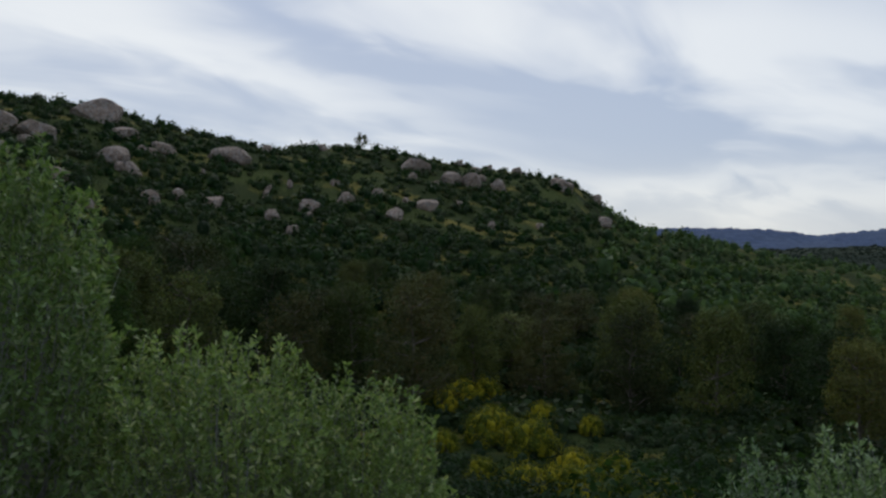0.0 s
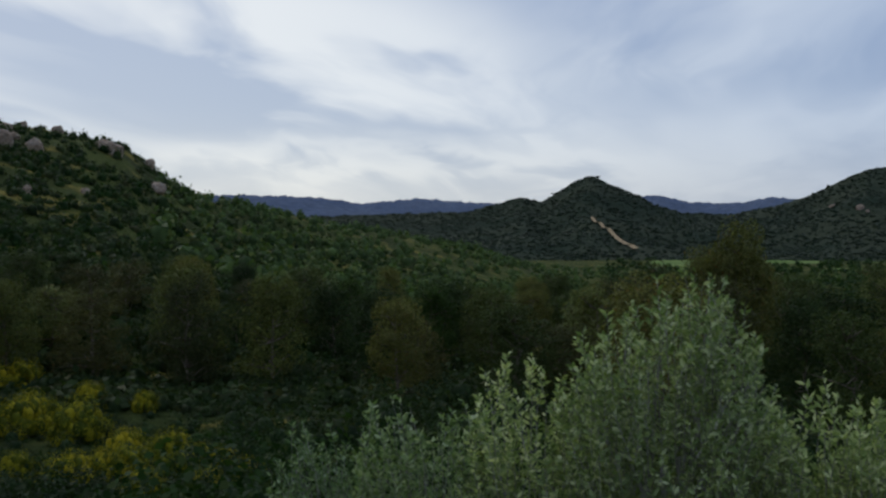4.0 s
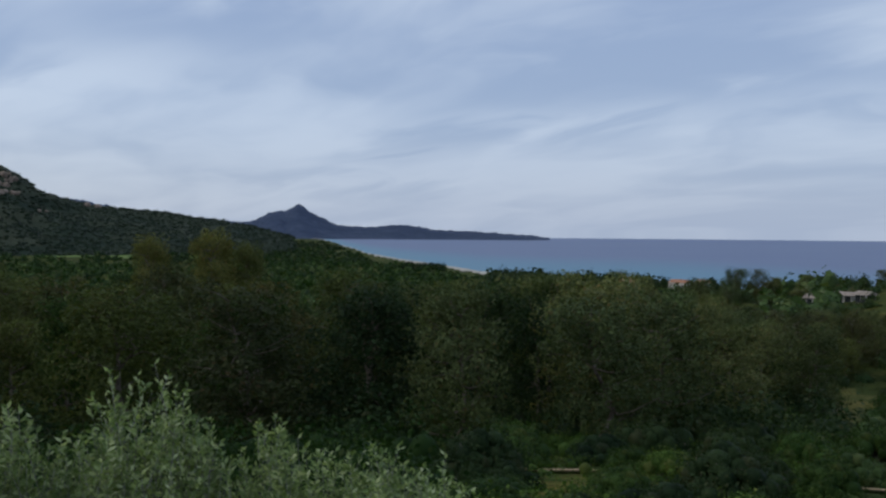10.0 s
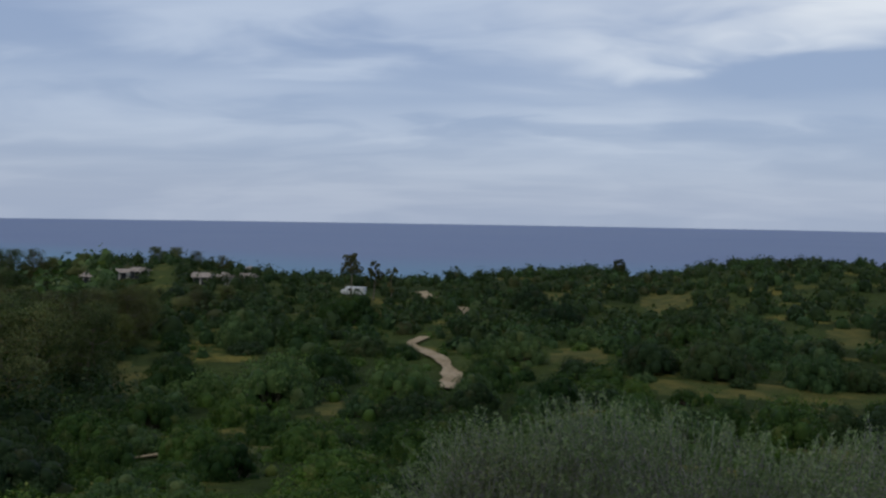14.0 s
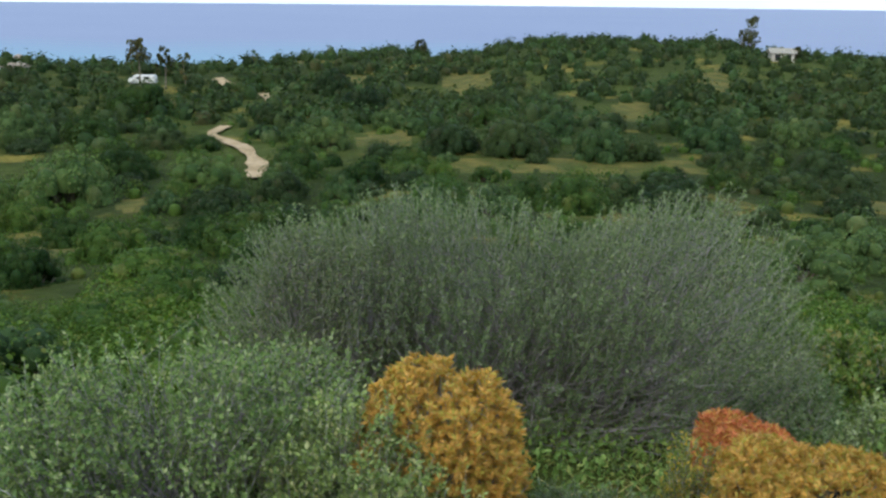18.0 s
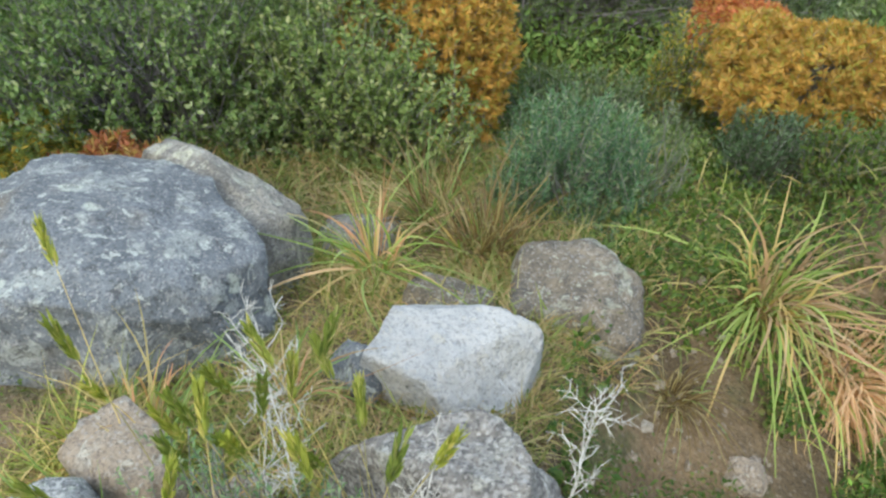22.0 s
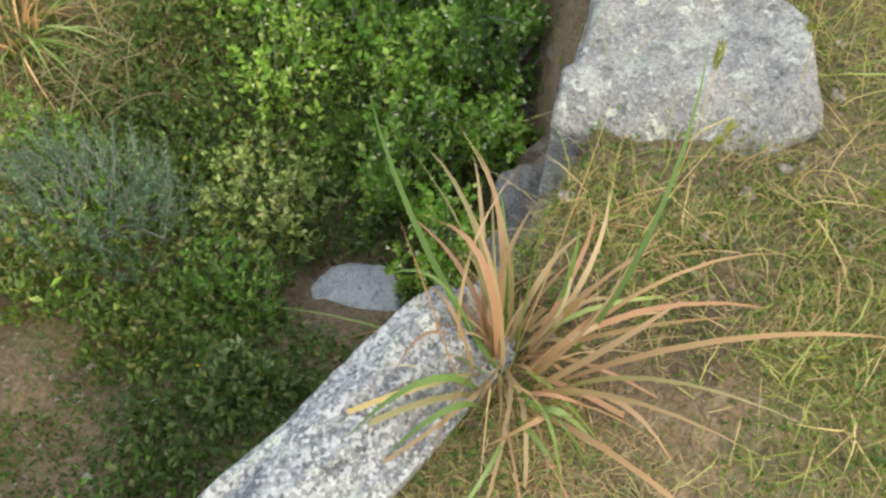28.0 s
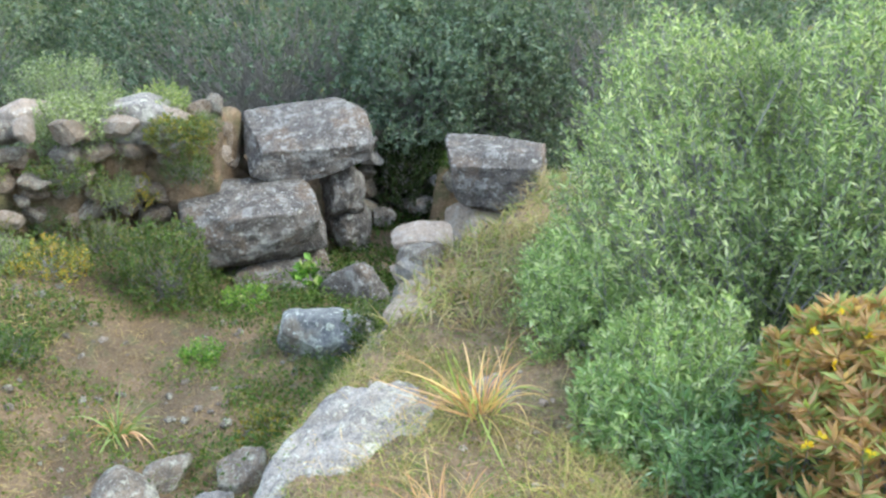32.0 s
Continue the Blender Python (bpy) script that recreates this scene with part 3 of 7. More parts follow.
def joined(*pieces):
    vs, fs, k = [], [], 0
    for v, f in pieces:
        v = np.asarray(v).reshape(-1, 3)
        vs.append(v), fs.append(np.asarray(f).reshape(-1, 4) + k)
        k += len(v)
    return np.concatenate(vs), np.concatenate(fs)


def part(name, me, parent, label=""):
    ob = new(name, me)
    ob.parent = parent
    if label:
        ob["label"] = label
    return ob


def thing(name, x, y, z, label, category, group="", yaw=0.0):
    ob = new(name)
    ob.empty_display_size = 0.1
    ob.matrix_world = pose(x, y, z, 0, 0, yaw)
    return tagged(ob, label, category, group)


LATTICE = np.random.default_rng(7).random((64, 64))


def waves(x, y, octaves=4, gain=0.5):
    """Smooth value noise in -1 to 1, over the plan."""
    total, amp, norm = 0.0, 1.0, 0.0
    for k in range(octaves):
        fx, fy = np.floor(x), np.floor(y)
        tx, ty = x - fx, y - fy
        tx, ty = tx * tx * (3 - 2 * tx), ty * ty * (3 - 2 * ty)
        ix, iy = fx.astype(int) % 64, fy.astype(int) % 64
        jx, jy = (ix + 1) % 64, (iy + 1) % 64
        v = (LATTICE[ix, iy] * (1 - tx) + LATTICE[jx, iy] * tx) * (1 - ty) + (LATTICE[ix, jy] * (1 - tx) + LATTICE[jx, jy] * tx) * ty
        total, norm = total + (v * 2 - 1) * amp, norm + amp
        amp *= gain
        x, y = x * 2.03 + 11.3, y * 2.03 + 5.7
    return total / norm


# ---- the lie of the land ----
def ease(t):
    t = np.clip(t, 0, 1)
    return t * t * (3 - 2 * t)


SEA = -45.0
HILL_AZ = [-40, -14, -7, -2, 3, 9.5, 13, 17, 22.5, 24.3, 27, 28.7, 33, 40, 48, 55]
HILL_EL = [9.6, 10.2, 9.8, 8.8, 7.95, 7.85, 7.55, 6.85, 6.15, 5.7, 3.3, 2.6, 1.7, 0.2, -1.3, -2.6]
RIDGE_AZ = [112, 122, 129.5, 133, 138, 145, 148, 153, 158, 162, 167, 171, 175, 179, 182, 186, 200, 230]
RIDGE_EL = [-4.6, -3.7, -3.3, -4.0, -4.7, -5.1, -4.8, -4.1, -3.8, -4.0, -3.0, -2.75, -2.9, -2.75, -3.4, -3.6, -3.8, -3.5]
SHORE_AZ = [-60, 87, 91, 92.8, 94.3, 95.9, 98, 100.5, 103.6, 109, 117, 125, 140, 160, 180, 205, 215, 230]
SHORE_R = [9000, 9000, 4700, 3900, 2400, 1640, 1330, 1140, 945, 850, 800, 620, 420, 420, 420, 420, 600, 9000]
EDGE_X = [-14, -10, -9.3, -8.6, -7.8, -7.0, -6.2, -4.2, -3.4, -2.7, -2.0, -1.3, -0.6, 0.0, 0.25]
EDGE_Y = [-0.2, -0.15, 0.95, 0.95, 0.8, 0.5, 0.08, -0.5, -0.68, -0.49, -0.27, -0.17, -0.32, -0.6, -0.88]


def bearing(x, y):
    az = np.degrees(np.arctan2(x, y))
    return np.where(az < -120, az + 360, az)


def land(x, y):
    """The height of the ground."""
    x, y = np.asarray(x, float), np.asarray(y, float)
    r, az = np.hypot(x, y), bearing(x, y)
    base = np.interp(r, [0, 6, 20, 45, 70, 120, 200, 300, 600, 1000, 1500, 5000], [-3.2, -3.4, -6.6, -11, -13.8, -15.5, -22, -29, -40, -41.5, -38, -40])
    base = base + waves(x / 22, y / 22, 3) * np.clip(r / 40, 0, 1) * 0.9
    # the bouldery hill
    rr = np.interp(az, [-40, -10, 10, 25, 28, 40, 55], [170, 185, 220, 262, 300, 420, 600])
    top = rr * np.tan(np.radians(np.interp(az, HILL_AZ, HILL_EL)))
    up_ = ease((r - 48) / (rr - 48)) * 0.55 + np.clip((r - 48) / (rr - 48), 0, 1) * 0.45
    back = 1 - ease((r - rr) / (rr * 1.3))
    fade = ease((az + 75) / 35) * ease((58 - az) / 12)
    hill = (top - base) * up_ * back * fade + waves(x / 14, y / 14, 3) * 1.6 * up_ * fade * (r < rr * 1.6)
    base = base + np.maximum(hill, 0)
    # the low scrub ridge before the sea
    rr = np.interp(az, [112, 130, 148, 156, 230], [260, 175, 172, 200, 200])
    top = rr * np.tan(np.radians(np.interp(az, RIDGE_AZ, RIDGE_EL)))
    fade = ease((az - 112) / 14) * ease((240 - az) / 20)
    t = np.clip((r - 75) / (rr - 75), 0, 1)
    ridge = (top - base) * ease(t) * fade
    base = np.where(r < rr, base + ridge, base + (np.maximum(top - base, 0) * (1 - ease((r - rr) / 120))) * fade)
    # the shore
    rs = np.interp(az, SHORE_AZ, SHORE_R)
    coast = ease((r / rs - 0.5) / 0.35) * ease((az - 84) / 6) * ease((128 - az) / 8)
    base = base * (1 - coast) + np.minimum(base, -43.6) * coast
    k = ease((r - rs * 0.93) / (rs * 0.14))
    base = base * (1 - k) + (SEA - 6) * k
    # the ruin: a ring of wall round a sunken floor
    top = np.interp(x, [-14, -9.6, -8, -4, -2, -1, 0, 2], [-3.0, -2.7, -2.25, -2.02, -1.85, -1.67, -1.64, -1.78])
    top = top - 0.36 * np.maximum(0, -0.95 - y) * ease((x + 1.5) / 1.2)
    rho = np.hypot((x + 4) / 7.2, (y + 1.2) / 4.3)
    top = top - 3.0 * np.maximum(0, rho - 0.95) + waves(x * 1.7, y * 1.7, 3) * 0.06
    south = np.interp(x, [-9, -7, -4, -0.5], [-2.0, -2.0, -2.5, -2.2])
    floor_ = np.interp(x, [-9, -4, -1.4, -0.3, 0.4], [-3.45, -3.1, -2.98, -2.35, -2.1])
    floor_ = floor_ + ease((south - y) / 1.7) * np.interp(x, [-6, -3.8], [0.5, 1.2]) + waves(x * 2.3, y * 2.3, 3) * 0.08
    inside = ease((np.interp(x, EDGE_X, EDGE_Y) - y) / 0.14) * ease((0.45 - x) / 0.5)
    inside = inside * np.where(x < -9.7, ((y > -1.1) & (y < -0.1)) * ease((x + 14) / 2), 1.0) * (y > -5.5)
    pit = top * (1 - inside) + np.minimum(floor_, top) * inside
    return np.maximum(pit, base)


def land_at(x, y):
    return float(land(np.array([x]), np.array([y]))[0])


def polar(az, r):
    return r * math.sin(radians(az)), r * math.cos(radians(az))


# openings in the scrub: bearing, distance, half widths in degrees and metres
CLEARINGS = ((157.0, 87, 1.6, 7), (164.5, 72.5, 3.0, 4), (170.5, 72.5, 4.0, 3.5), (176.5, 74.5, 2.4, 4), (173.7, 112, 1.2, 8), (162.5, 152, 1.5, 12),
             (141.5, 53.5, 2.4, 4), (155.7, 160, 1.2, 10), (178.7, 142, 1.2, 12), (171.5, 39, 3.0, 3), (128.0, 72, 2.0, 10), (133.0, 34, 3.0, 2.5), (188.0, 62, 2.0, 5))


def clearing(x, y, grow=1.0):
    r, az = np.hypot(x, y), bearing(x, y)
    edge = 1 + 0.35 * waves(x / 3, y / 3, 3)
    hit = np.zeros(np.shape(x), bool)
    for a, d, wa, wd in CLEARINGS:
        hit |= np.hypot((az - a) / wa, (r - d) / wd) < edge * grow
    return hit


def meadow(x, y):
    """Green fields at the foot of the far hills."""
    r, az = np.hypot(x, y), bearing(x, y)
    edge = 1 + 0.4 * waves(x / 60, y / 60, 3)
    hit = np.zeros(np.shape(x), bool)
    for a, d, wa, wd in ((60.3, 1180, 1.6, 150), (64.3, 1240, 0.9, 120), (67.5, 1290, 2.2, 140), (72.5, 1300, 1.0, 90), (76.5, 1330, 2.6, 120), (80.8, 1250, 1.8, 110), (70.5, 1010, 0.8, 40), (84.5, 1150, 1.4, 60)):
        hit |= np.hypot((az - a) / wa, (r - d) / wd) < edge
    return hit


def build_ground():
    az = np.concatenate([np.arange(-25, 200, 0.42), np.arange(200, 335, 0.6)])
    rad = np.concatenate([[0.001], 0.3 * 1.035 ** np.arange(0, 110), 13.2 * 1.036 ** np.arange(0, 168)])
    A, R = np.meshgrid(np.radians(az), rad)
    x, y = R * np.sin(A), R * np.cos(A)
    z = land(x, y)
    z = z + np.where(R < 14, waves(x * 6, y * 6, 3) * 0.025, 0)
    n, m = len(rad), len(az)
    i, j = np.meshgrid(np.arange(n - 1), np.arange(m), indexing="ij")
    k = (j + 1) % m
    f = np.stack([i * m + j, (i + 1) * m + j, (i + 1) * m + k, i * m + k], -1).reshape(-1, 4)
    xc, yc = x[:-1].ravel(), y[:-1].ravel()
    r, b = np.hypot(xc, yc), bearing(xc, yc)
    rs = np.interp(b, SHORE_AZ, SHORE_R)
    mat = np.zeros(len(f), int)
    mat[np.hypot((xc + 4) / 7.2, (yc + 1.2) / 4.3) + waves(xc, yc) * 0.1 < 1.15] = 1
    mat[meadow(xc, yc)] = 2
    mat[clearing(xc, yc, 1.15)] = 4
    mat[(r > rs * (0.86 + 0.02 * waves(xc / 40, yc / 40, 2))) & (r < rs * 1.05)] = 3
    me = mesh_from("ground", np.stack([x, y, z], -1).reshape(-1, 3), f[:, ::-1], [M["scrubland"], M["soil"], M["meadow"], M["sand"], M["straw"]], mat, True)
    return tagged(new("ground", me), "dry stony hilltop falling to scrub, valley and beach", "ground", kind="structure")


build_ground()


def build_sea():
    az = np.arange(84, 232, 0.5)
    rad = 380 * 1.03 ** np.arange(0, 88)
    rad = np.minimum(rad, 4950)
    rad = np.unique(rad)
    A, R = np.meshgrid(np.radians(az), rad)
    x, y = R * np.sin(A), R * np.cos(A)
    n, m = len(rad), len(az)
    i, j = np.meshgrid(np.arange(n - 1), np.arange(m - 1), indexing="ij")
    f = np.stack([i * m + j, i * m + j + 1, (i + 1) * m + j + 1, (i + 1) * m + j], -1).reshape(-1, 4)
    me = mesh_from("sea", np.stack([x, y, np.full_like(x, SEA)], -1), f[:, ::-1], [M["sea"]], None, True)
    rs = np.interp(np.degrees(A), SHORE_AZ, SHORE_R)
    off = R - rs
    s = (1 - ease((off - 30) / (420 + 0.35 * rs))).ravel()
    at = me.attributes.new("shallow", "FLOAT", "POINT")
    at.data.foreach_set("value", s.astype(np.float32))
    return tagged(new("water", me), "calm blue sea, turquoise near the beach", "sea", kind="structure")


build_sea()


RANGES = {}


def range_point(name, az, el, nearer=6.0):
    """The point of a range that shows at that bearing and height angle, a little before it."""
    a, x, y, z = RANGES[name]
    j = int(np.argmin(np.abs(a - az)))
    ang = np.degrees(np.arctan2(z[:, j], np.hypot(x[:, j], y[:, j])))
    i = int(np.argmax(ang >= el)) if (ang >= el).any() else len(ang) - 1
    k = 1 - nearer / math.hypot(x[i, j], y[i, j])
    return Vector((x[i, j] * k, y[i, j] * k, z[i, j] * k))


def distant_ridge(name, az, el, crest, depth, mat, label, rough, foot=-44.0):
    """A range of hills as a folded slope that rises from its foot to its crest line."""
    a = np.arange(az[0], az[-1], 0.08)
    t = np.linspace(0, 1, 26)
    top = crest * np.tan(np.radians(np.interp(a, az, el)))
    soft = np.convolve(np.pad(top, 6, "edge"), np.ones(5) / 5, "same")[6:-6]
    A, T = np.meshgrid(a, t)
    R = crest - depth * (1 - T)
    x, y = R * np.sin(np.radians(A)), R * np.cos(np.radians(A))
    folds = waves(x / (rough * 6), y / (rough * 6), 5, 0.55)
    z = foot + (soft[None] - foot) * (T ** 1.15) + folds * rough * np.sin(T * math.pi) ** 0.8 * np.clip((soft[None] - foot) / 120, 0.1, 1)
    z = z + waves(x / 30, y / 30, 4, 0.6) * crest * 0.0022 * T + waves(x / 8, y / 8, 2) * crest * 0.0009 * T
    RANGES[name] = (a, x, y, z)
    n, m = A.shape
    i, j = np.meshgrid(np.arange(n - 1), np.arange(m - 1), indexing="ij")
    f = np.stack([i * m + j, i * m + j + 1, (i + 1) * m + j + 1, (i + 1) * m + j], -1).reshape(-1, 4)
    me = mesh_from(name, np.stack([x, y, z], -1), f[:, ::-1], [mat], None, True)
    return tagged(new(name, me), label, "hills", kind="structure")


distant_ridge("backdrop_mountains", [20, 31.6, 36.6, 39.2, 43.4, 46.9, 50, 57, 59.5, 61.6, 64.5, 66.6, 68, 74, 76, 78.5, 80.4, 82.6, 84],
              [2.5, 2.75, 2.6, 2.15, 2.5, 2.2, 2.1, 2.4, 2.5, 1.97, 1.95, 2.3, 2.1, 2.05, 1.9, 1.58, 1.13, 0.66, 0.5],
              4700, 1100, M["haze_blue"], "far mountain range under cloud, coloured blue for haze", 25)
distant_ridge("backdrop_hills", [32, 36, 42, 47, 48.7, 49.7, 50.4, 51.0, 51.7, 52.6, 53.6, 54.4, 55.0, 55.6, 56.3, 57.4, 58.2, 59.2, 61, 64, 66, 67.5, 68.7, 70.0, 71.0, 72.0, 72.8, 73.6, 74.3, 75.0, 75.6, 77, 78.5, 80, 82.5, 85, 88, 91],
              [1.0, 1.3, 1.45, 1.6, 2.05, 2.4, 2.55, 2.35, 2.2, 2.7, 3.35, 3.75, 3.85, 3.7, 3.2, 2.8, 2.5, 1.9, 1.35, 1.2, 1.6, 1.95, 2.35, 3.0, 3.5, 3.85, 3.87, 3.55, 3.2, 2.55, 2.15, 1.75, 1.4, 1.3, 1.05, 0.7, 0.25, -0.5],
              1900, 650, M["far_green"], "two dark wooded cone-shaped hills", 26)
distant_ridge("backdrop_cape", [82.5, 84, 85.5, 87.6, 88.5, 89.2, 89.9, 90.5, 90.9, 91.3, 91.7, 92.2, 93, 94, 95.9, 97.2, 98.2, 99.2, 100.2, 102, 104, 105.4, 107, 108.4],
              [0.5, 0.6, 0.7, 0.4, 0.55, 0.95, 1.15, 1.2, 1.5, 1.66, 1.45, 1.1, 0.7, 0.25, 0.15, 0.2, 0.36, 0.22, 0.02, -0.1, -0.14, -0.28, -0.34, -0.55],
              4500, 800, M["haze_cape"], "far headland reaching into the sea, coloured dark blue for haze", 18, -46)

# ---- plants: builders ----
def tube(points, radii, sides=7):
    """A round tapering limb along points."""
    p = np.asarray(points, float)
    d = unit(np.gradient(p, axis=0))
    u = unit(np.cross(d, [[0.31, 0.95, 0.11]]))
    w = np.cross(d, u)
    a = np.linspace(0, 2 * math.pi, sides, endpoint=False)
    v = p[:, None] + (np.cos(a)[None, :, None] * u[:, None] + np.sin(a)[None, :, None] * w[:, None]) * np.asarray(radii)[:, None, None]
    n = len(p)
    i, j = np.meshgrid(np.arange(n - 1), np.arange(sides), indexing="ij")
    k = (j + 1) % sides
    f = np.stack([i * sides + j, i * sides + k, (i + 1) * sides + k, (i + 1) * sides + j], -1)
    return v.reshape(-1, 3), f.reshape(-1, 4)


def bent(rng, a, b, steps=5, sag=0.1):
    t = np.linspace(0, 1, steps)[:, None]
    a, b = np.asarray(a, float), np.asarray(b, float)
    side = rng.normal(size=3) * np.linalg.norm(b - a) * sag
    return a + (b - a) * t + side * np.sin(t * math.pi) * (1 + 0.3 * rng.normal(size=(steps, 1)))


def lumps(rng, d, count=9, depth=0.35):
    """An uneven radius over directions: several bulges."""
    c = unit(rng.normal(size=(count, 3)) * [1, 1, 0.7] + [0, 0, 0.35])
    h = rng.uniform(0.3, 1.0, count)
    s = np.max(np.clip((d @ c.T - 0.55) / 0.45, 0, 1) ** 0.7 * h, axis=1)
    return 1 - depth + depth * s


def shoot_bush(seed, rx, ry, rz, shoots, length, per, leaf, width, upright=0.8, shell=0.35, lump=0.3, spread=0.95, bare=0.0, low=-0.05, blunt=0.75, reach=False):
    """A shrub of leafy shoots over a dome. Gives the leaf quads and the twigs."""
    rng = np.random.default_rng(seed)
    d = unit(rng.normal(size=(shoots * 2, 3)) + [0, 0, 0.25])
    d = d[d[:, 2] > low][:shoots]
    n = len(d)
    f = lumps(rng, d, 12, lump) * (1 - shell * rng.random(n) ** 2.2) * rng.uniform(0.94, 1.05, n)
    tip = np.sign(d) * np.abs(d) ** blunt * [rx, ry, rz] * f[:, None]
    if reach:
        tip[:, 2] *= rz / np.quantile(tip[:, 2], 0.985)
    way = unit(d * 0.7 + [0, 0, upright] + rng.normal(size=(n, 3)) * 0.3)
    L = length * rng.uniform(0.55, 1.25, n)
    start = tip - way * L[:, None]
    s = rng.uniform(bare, 1.0, (n, per)) ** 0.8
    s[:, 0] = 1.0
    base = (start[:, None] + way[:, None] * (s * L[:, None])[..., None]).reshape(-1, 3)
    w = np.repeat(way, per, 0)
    perp = unit(np.cross(w, rng.normal(size=w.shape)))
    lw = unit(w * rng.uniform(0.35, 1.1, (len(w), 1)) + perp * spread)
    ll = leaf * rng.uniform(0.6, 1.25, len(w))
    leaves = leaf_soup(rng, base, lw, ll, ll * width)
    t1 = sticks(start, tip, length * 0.0035 + 0.001, 0.001)
    hub = np.stack([rng.normal(size=n) * rx * 0.12, rng.normal(size=n) * ry * 0.12, np.zeros(n)], 1)
    pick = rng.random(n) < 0.28
    knee = hub * 0.5 + start * 0.55 + rng.normal(size=start.shape) * 0.05 * rx
    thick = min(0.006 * rx, 0.007)
    t2 = sticks(hub[pick], knee[pick], thick + 0.003, thick * 0.7 + 0.002)
    t3 = sticks(knee[pick], start[pick], thick * 0.7 + 0.002, 0.002)
    return leaves, joined(t1, t2, t3)


def shrub(name, x, y, z, label, category, leaf_mat, seed, dims, shoots, length, per, leaf, width, yaw=0.0, twig_mat="twig", group="", **more):
    ob = thing(name, x, y, z, label, category, group, yaw)
    leaves, wood = shoot_bush(seed, *dims, shoots, length, per, leaf, width, **more)
    part("foliage", mesh_from("foliage", leaves, soup_faces(leaves), [M[leaf_mat]]), ob)
    part("woody_frame", mesh_from("woody_frame", *wood, [M[twig_mat]]), ob, "thin grey woody stems")
    return ob


def with_flowers(ob, count, mat, seed, size=0.011):
    """Tiny petals at the upper leaf tips of a shrub."""
    rng = np.random.default_rng(seed)
    me = ob.children[0].data
    co = np.empty(len(me.vertices) * 3, np.float32)
    me.vertices.foreach_get("co", co)
    tips = co.reshape(-1, 4, 3)[:, 2]
    tips = tips[tips[:, 2] > np.quantile(tips[:, 2], 0.35)]
    spot = np.repeat(tips[rng.integers(0, len(tips), count)], 5, 0) + [0, 0, 0.006]
    way = unit(rng.normal(size=spot.shape) + [0, 0, 0.6])
    q = leaf_soup(rng, spot, way, np.full(len(spot), size), np.full(len(spot), size * 0.8))
    part("blossom", mesh_from("blossom", q, soup_faces(q), [M[mat]]), ob, "tiny white blossom" if mat == "white_flower" else "tiny yellow blossom")["kind"] = "stuff"
    return ob


def clump_leaves(rng, centres, radii, per, leaf, squash=0.75, hub=(0, 0, 0), clumpy=0.4, stray=0.4):
    n = len(centres)
    d = unit(rng.normal(size=(n * per, 3)))
    r = np.repeat(radii, per) * rng.uniform(0.55, 1.0, n * per) ** 0.5
    base = np.repeat(centres, per, 0) + d * r[:, None] * [1, 1, squash]
    nrm = unit(d * clumpy + unit(base - np.asarray(hub)) * 0.85 + rng.normal(size=d.shape) * stray)
    way = lying(rng, nrm, 0.4)
    ll = leaf * rng.uniform(0.6, 1.4, len(base))
    return leaf_soup(rng, base - way * ll[:, None] * 0.5, way, ll, ll * 0.66, nrm)


def tree_meshes(seed, height, spread, kind="eucalypt", clumps=46, per=26, leaf=0.5, bole=0.35):
    """A tall open tree: trunk with limbs, and a crown of leaf clumps at their ends."""
    rng = np.random.default_rng(seed)
    top = np.array([rng.normal() * 0.4, rng.normal() * 0.4, height * 0.86])
    trunk = bent(rng, (0, 0, -0.4), top, 8, 0.05)
    wood = [tube(trunk, np.linspace(height * 0.02, height * 0.005, 8), 8)]
    centres, radii = [], []
    for k in range(clumps):
        t = rng.uniform(bole, 1.0)
        i = min(7, int(t * 7.99))
        a = trunk[i]
        ang = rng.uniform(0, 2 * math.pi)
        out = spread * (1 - (max(t, 0.35) - 0.35) ** 1.8 * 1.1) * rng.uniform(0.25, 1.0)
        b = a + np.array([math.cos(ang) * out, math.sin(ang) * out, rng.uniform(0.02, 0.16) * height])
        if k % 5 == 0:
            wood.append(tube(bent(rng, a, b, 4, 0.12), np.linspace(height * 0.008, height * 0.002, 4), 5))
        centres.append(b), radii.append(spread * rng.uniform(0.13, 0.3))
    centres, radii = np.array(centres), np.array(radii)
    leaves = clump_leaves(rng, centres, radii, per, leaf, 1.0, (0, 0, height * 0.4))
    tone = rng.uniform(-0.35, 0.35, clumps)
    crown = toned(mesh_from("crown", leaves, soup_faces(leaves), [M[kind]]), np.repeat(tone, per))
    v, f = joined(*wood)
    return (mesh_from("trunk", v, f, [M["bark"]], None, True),
            crown)


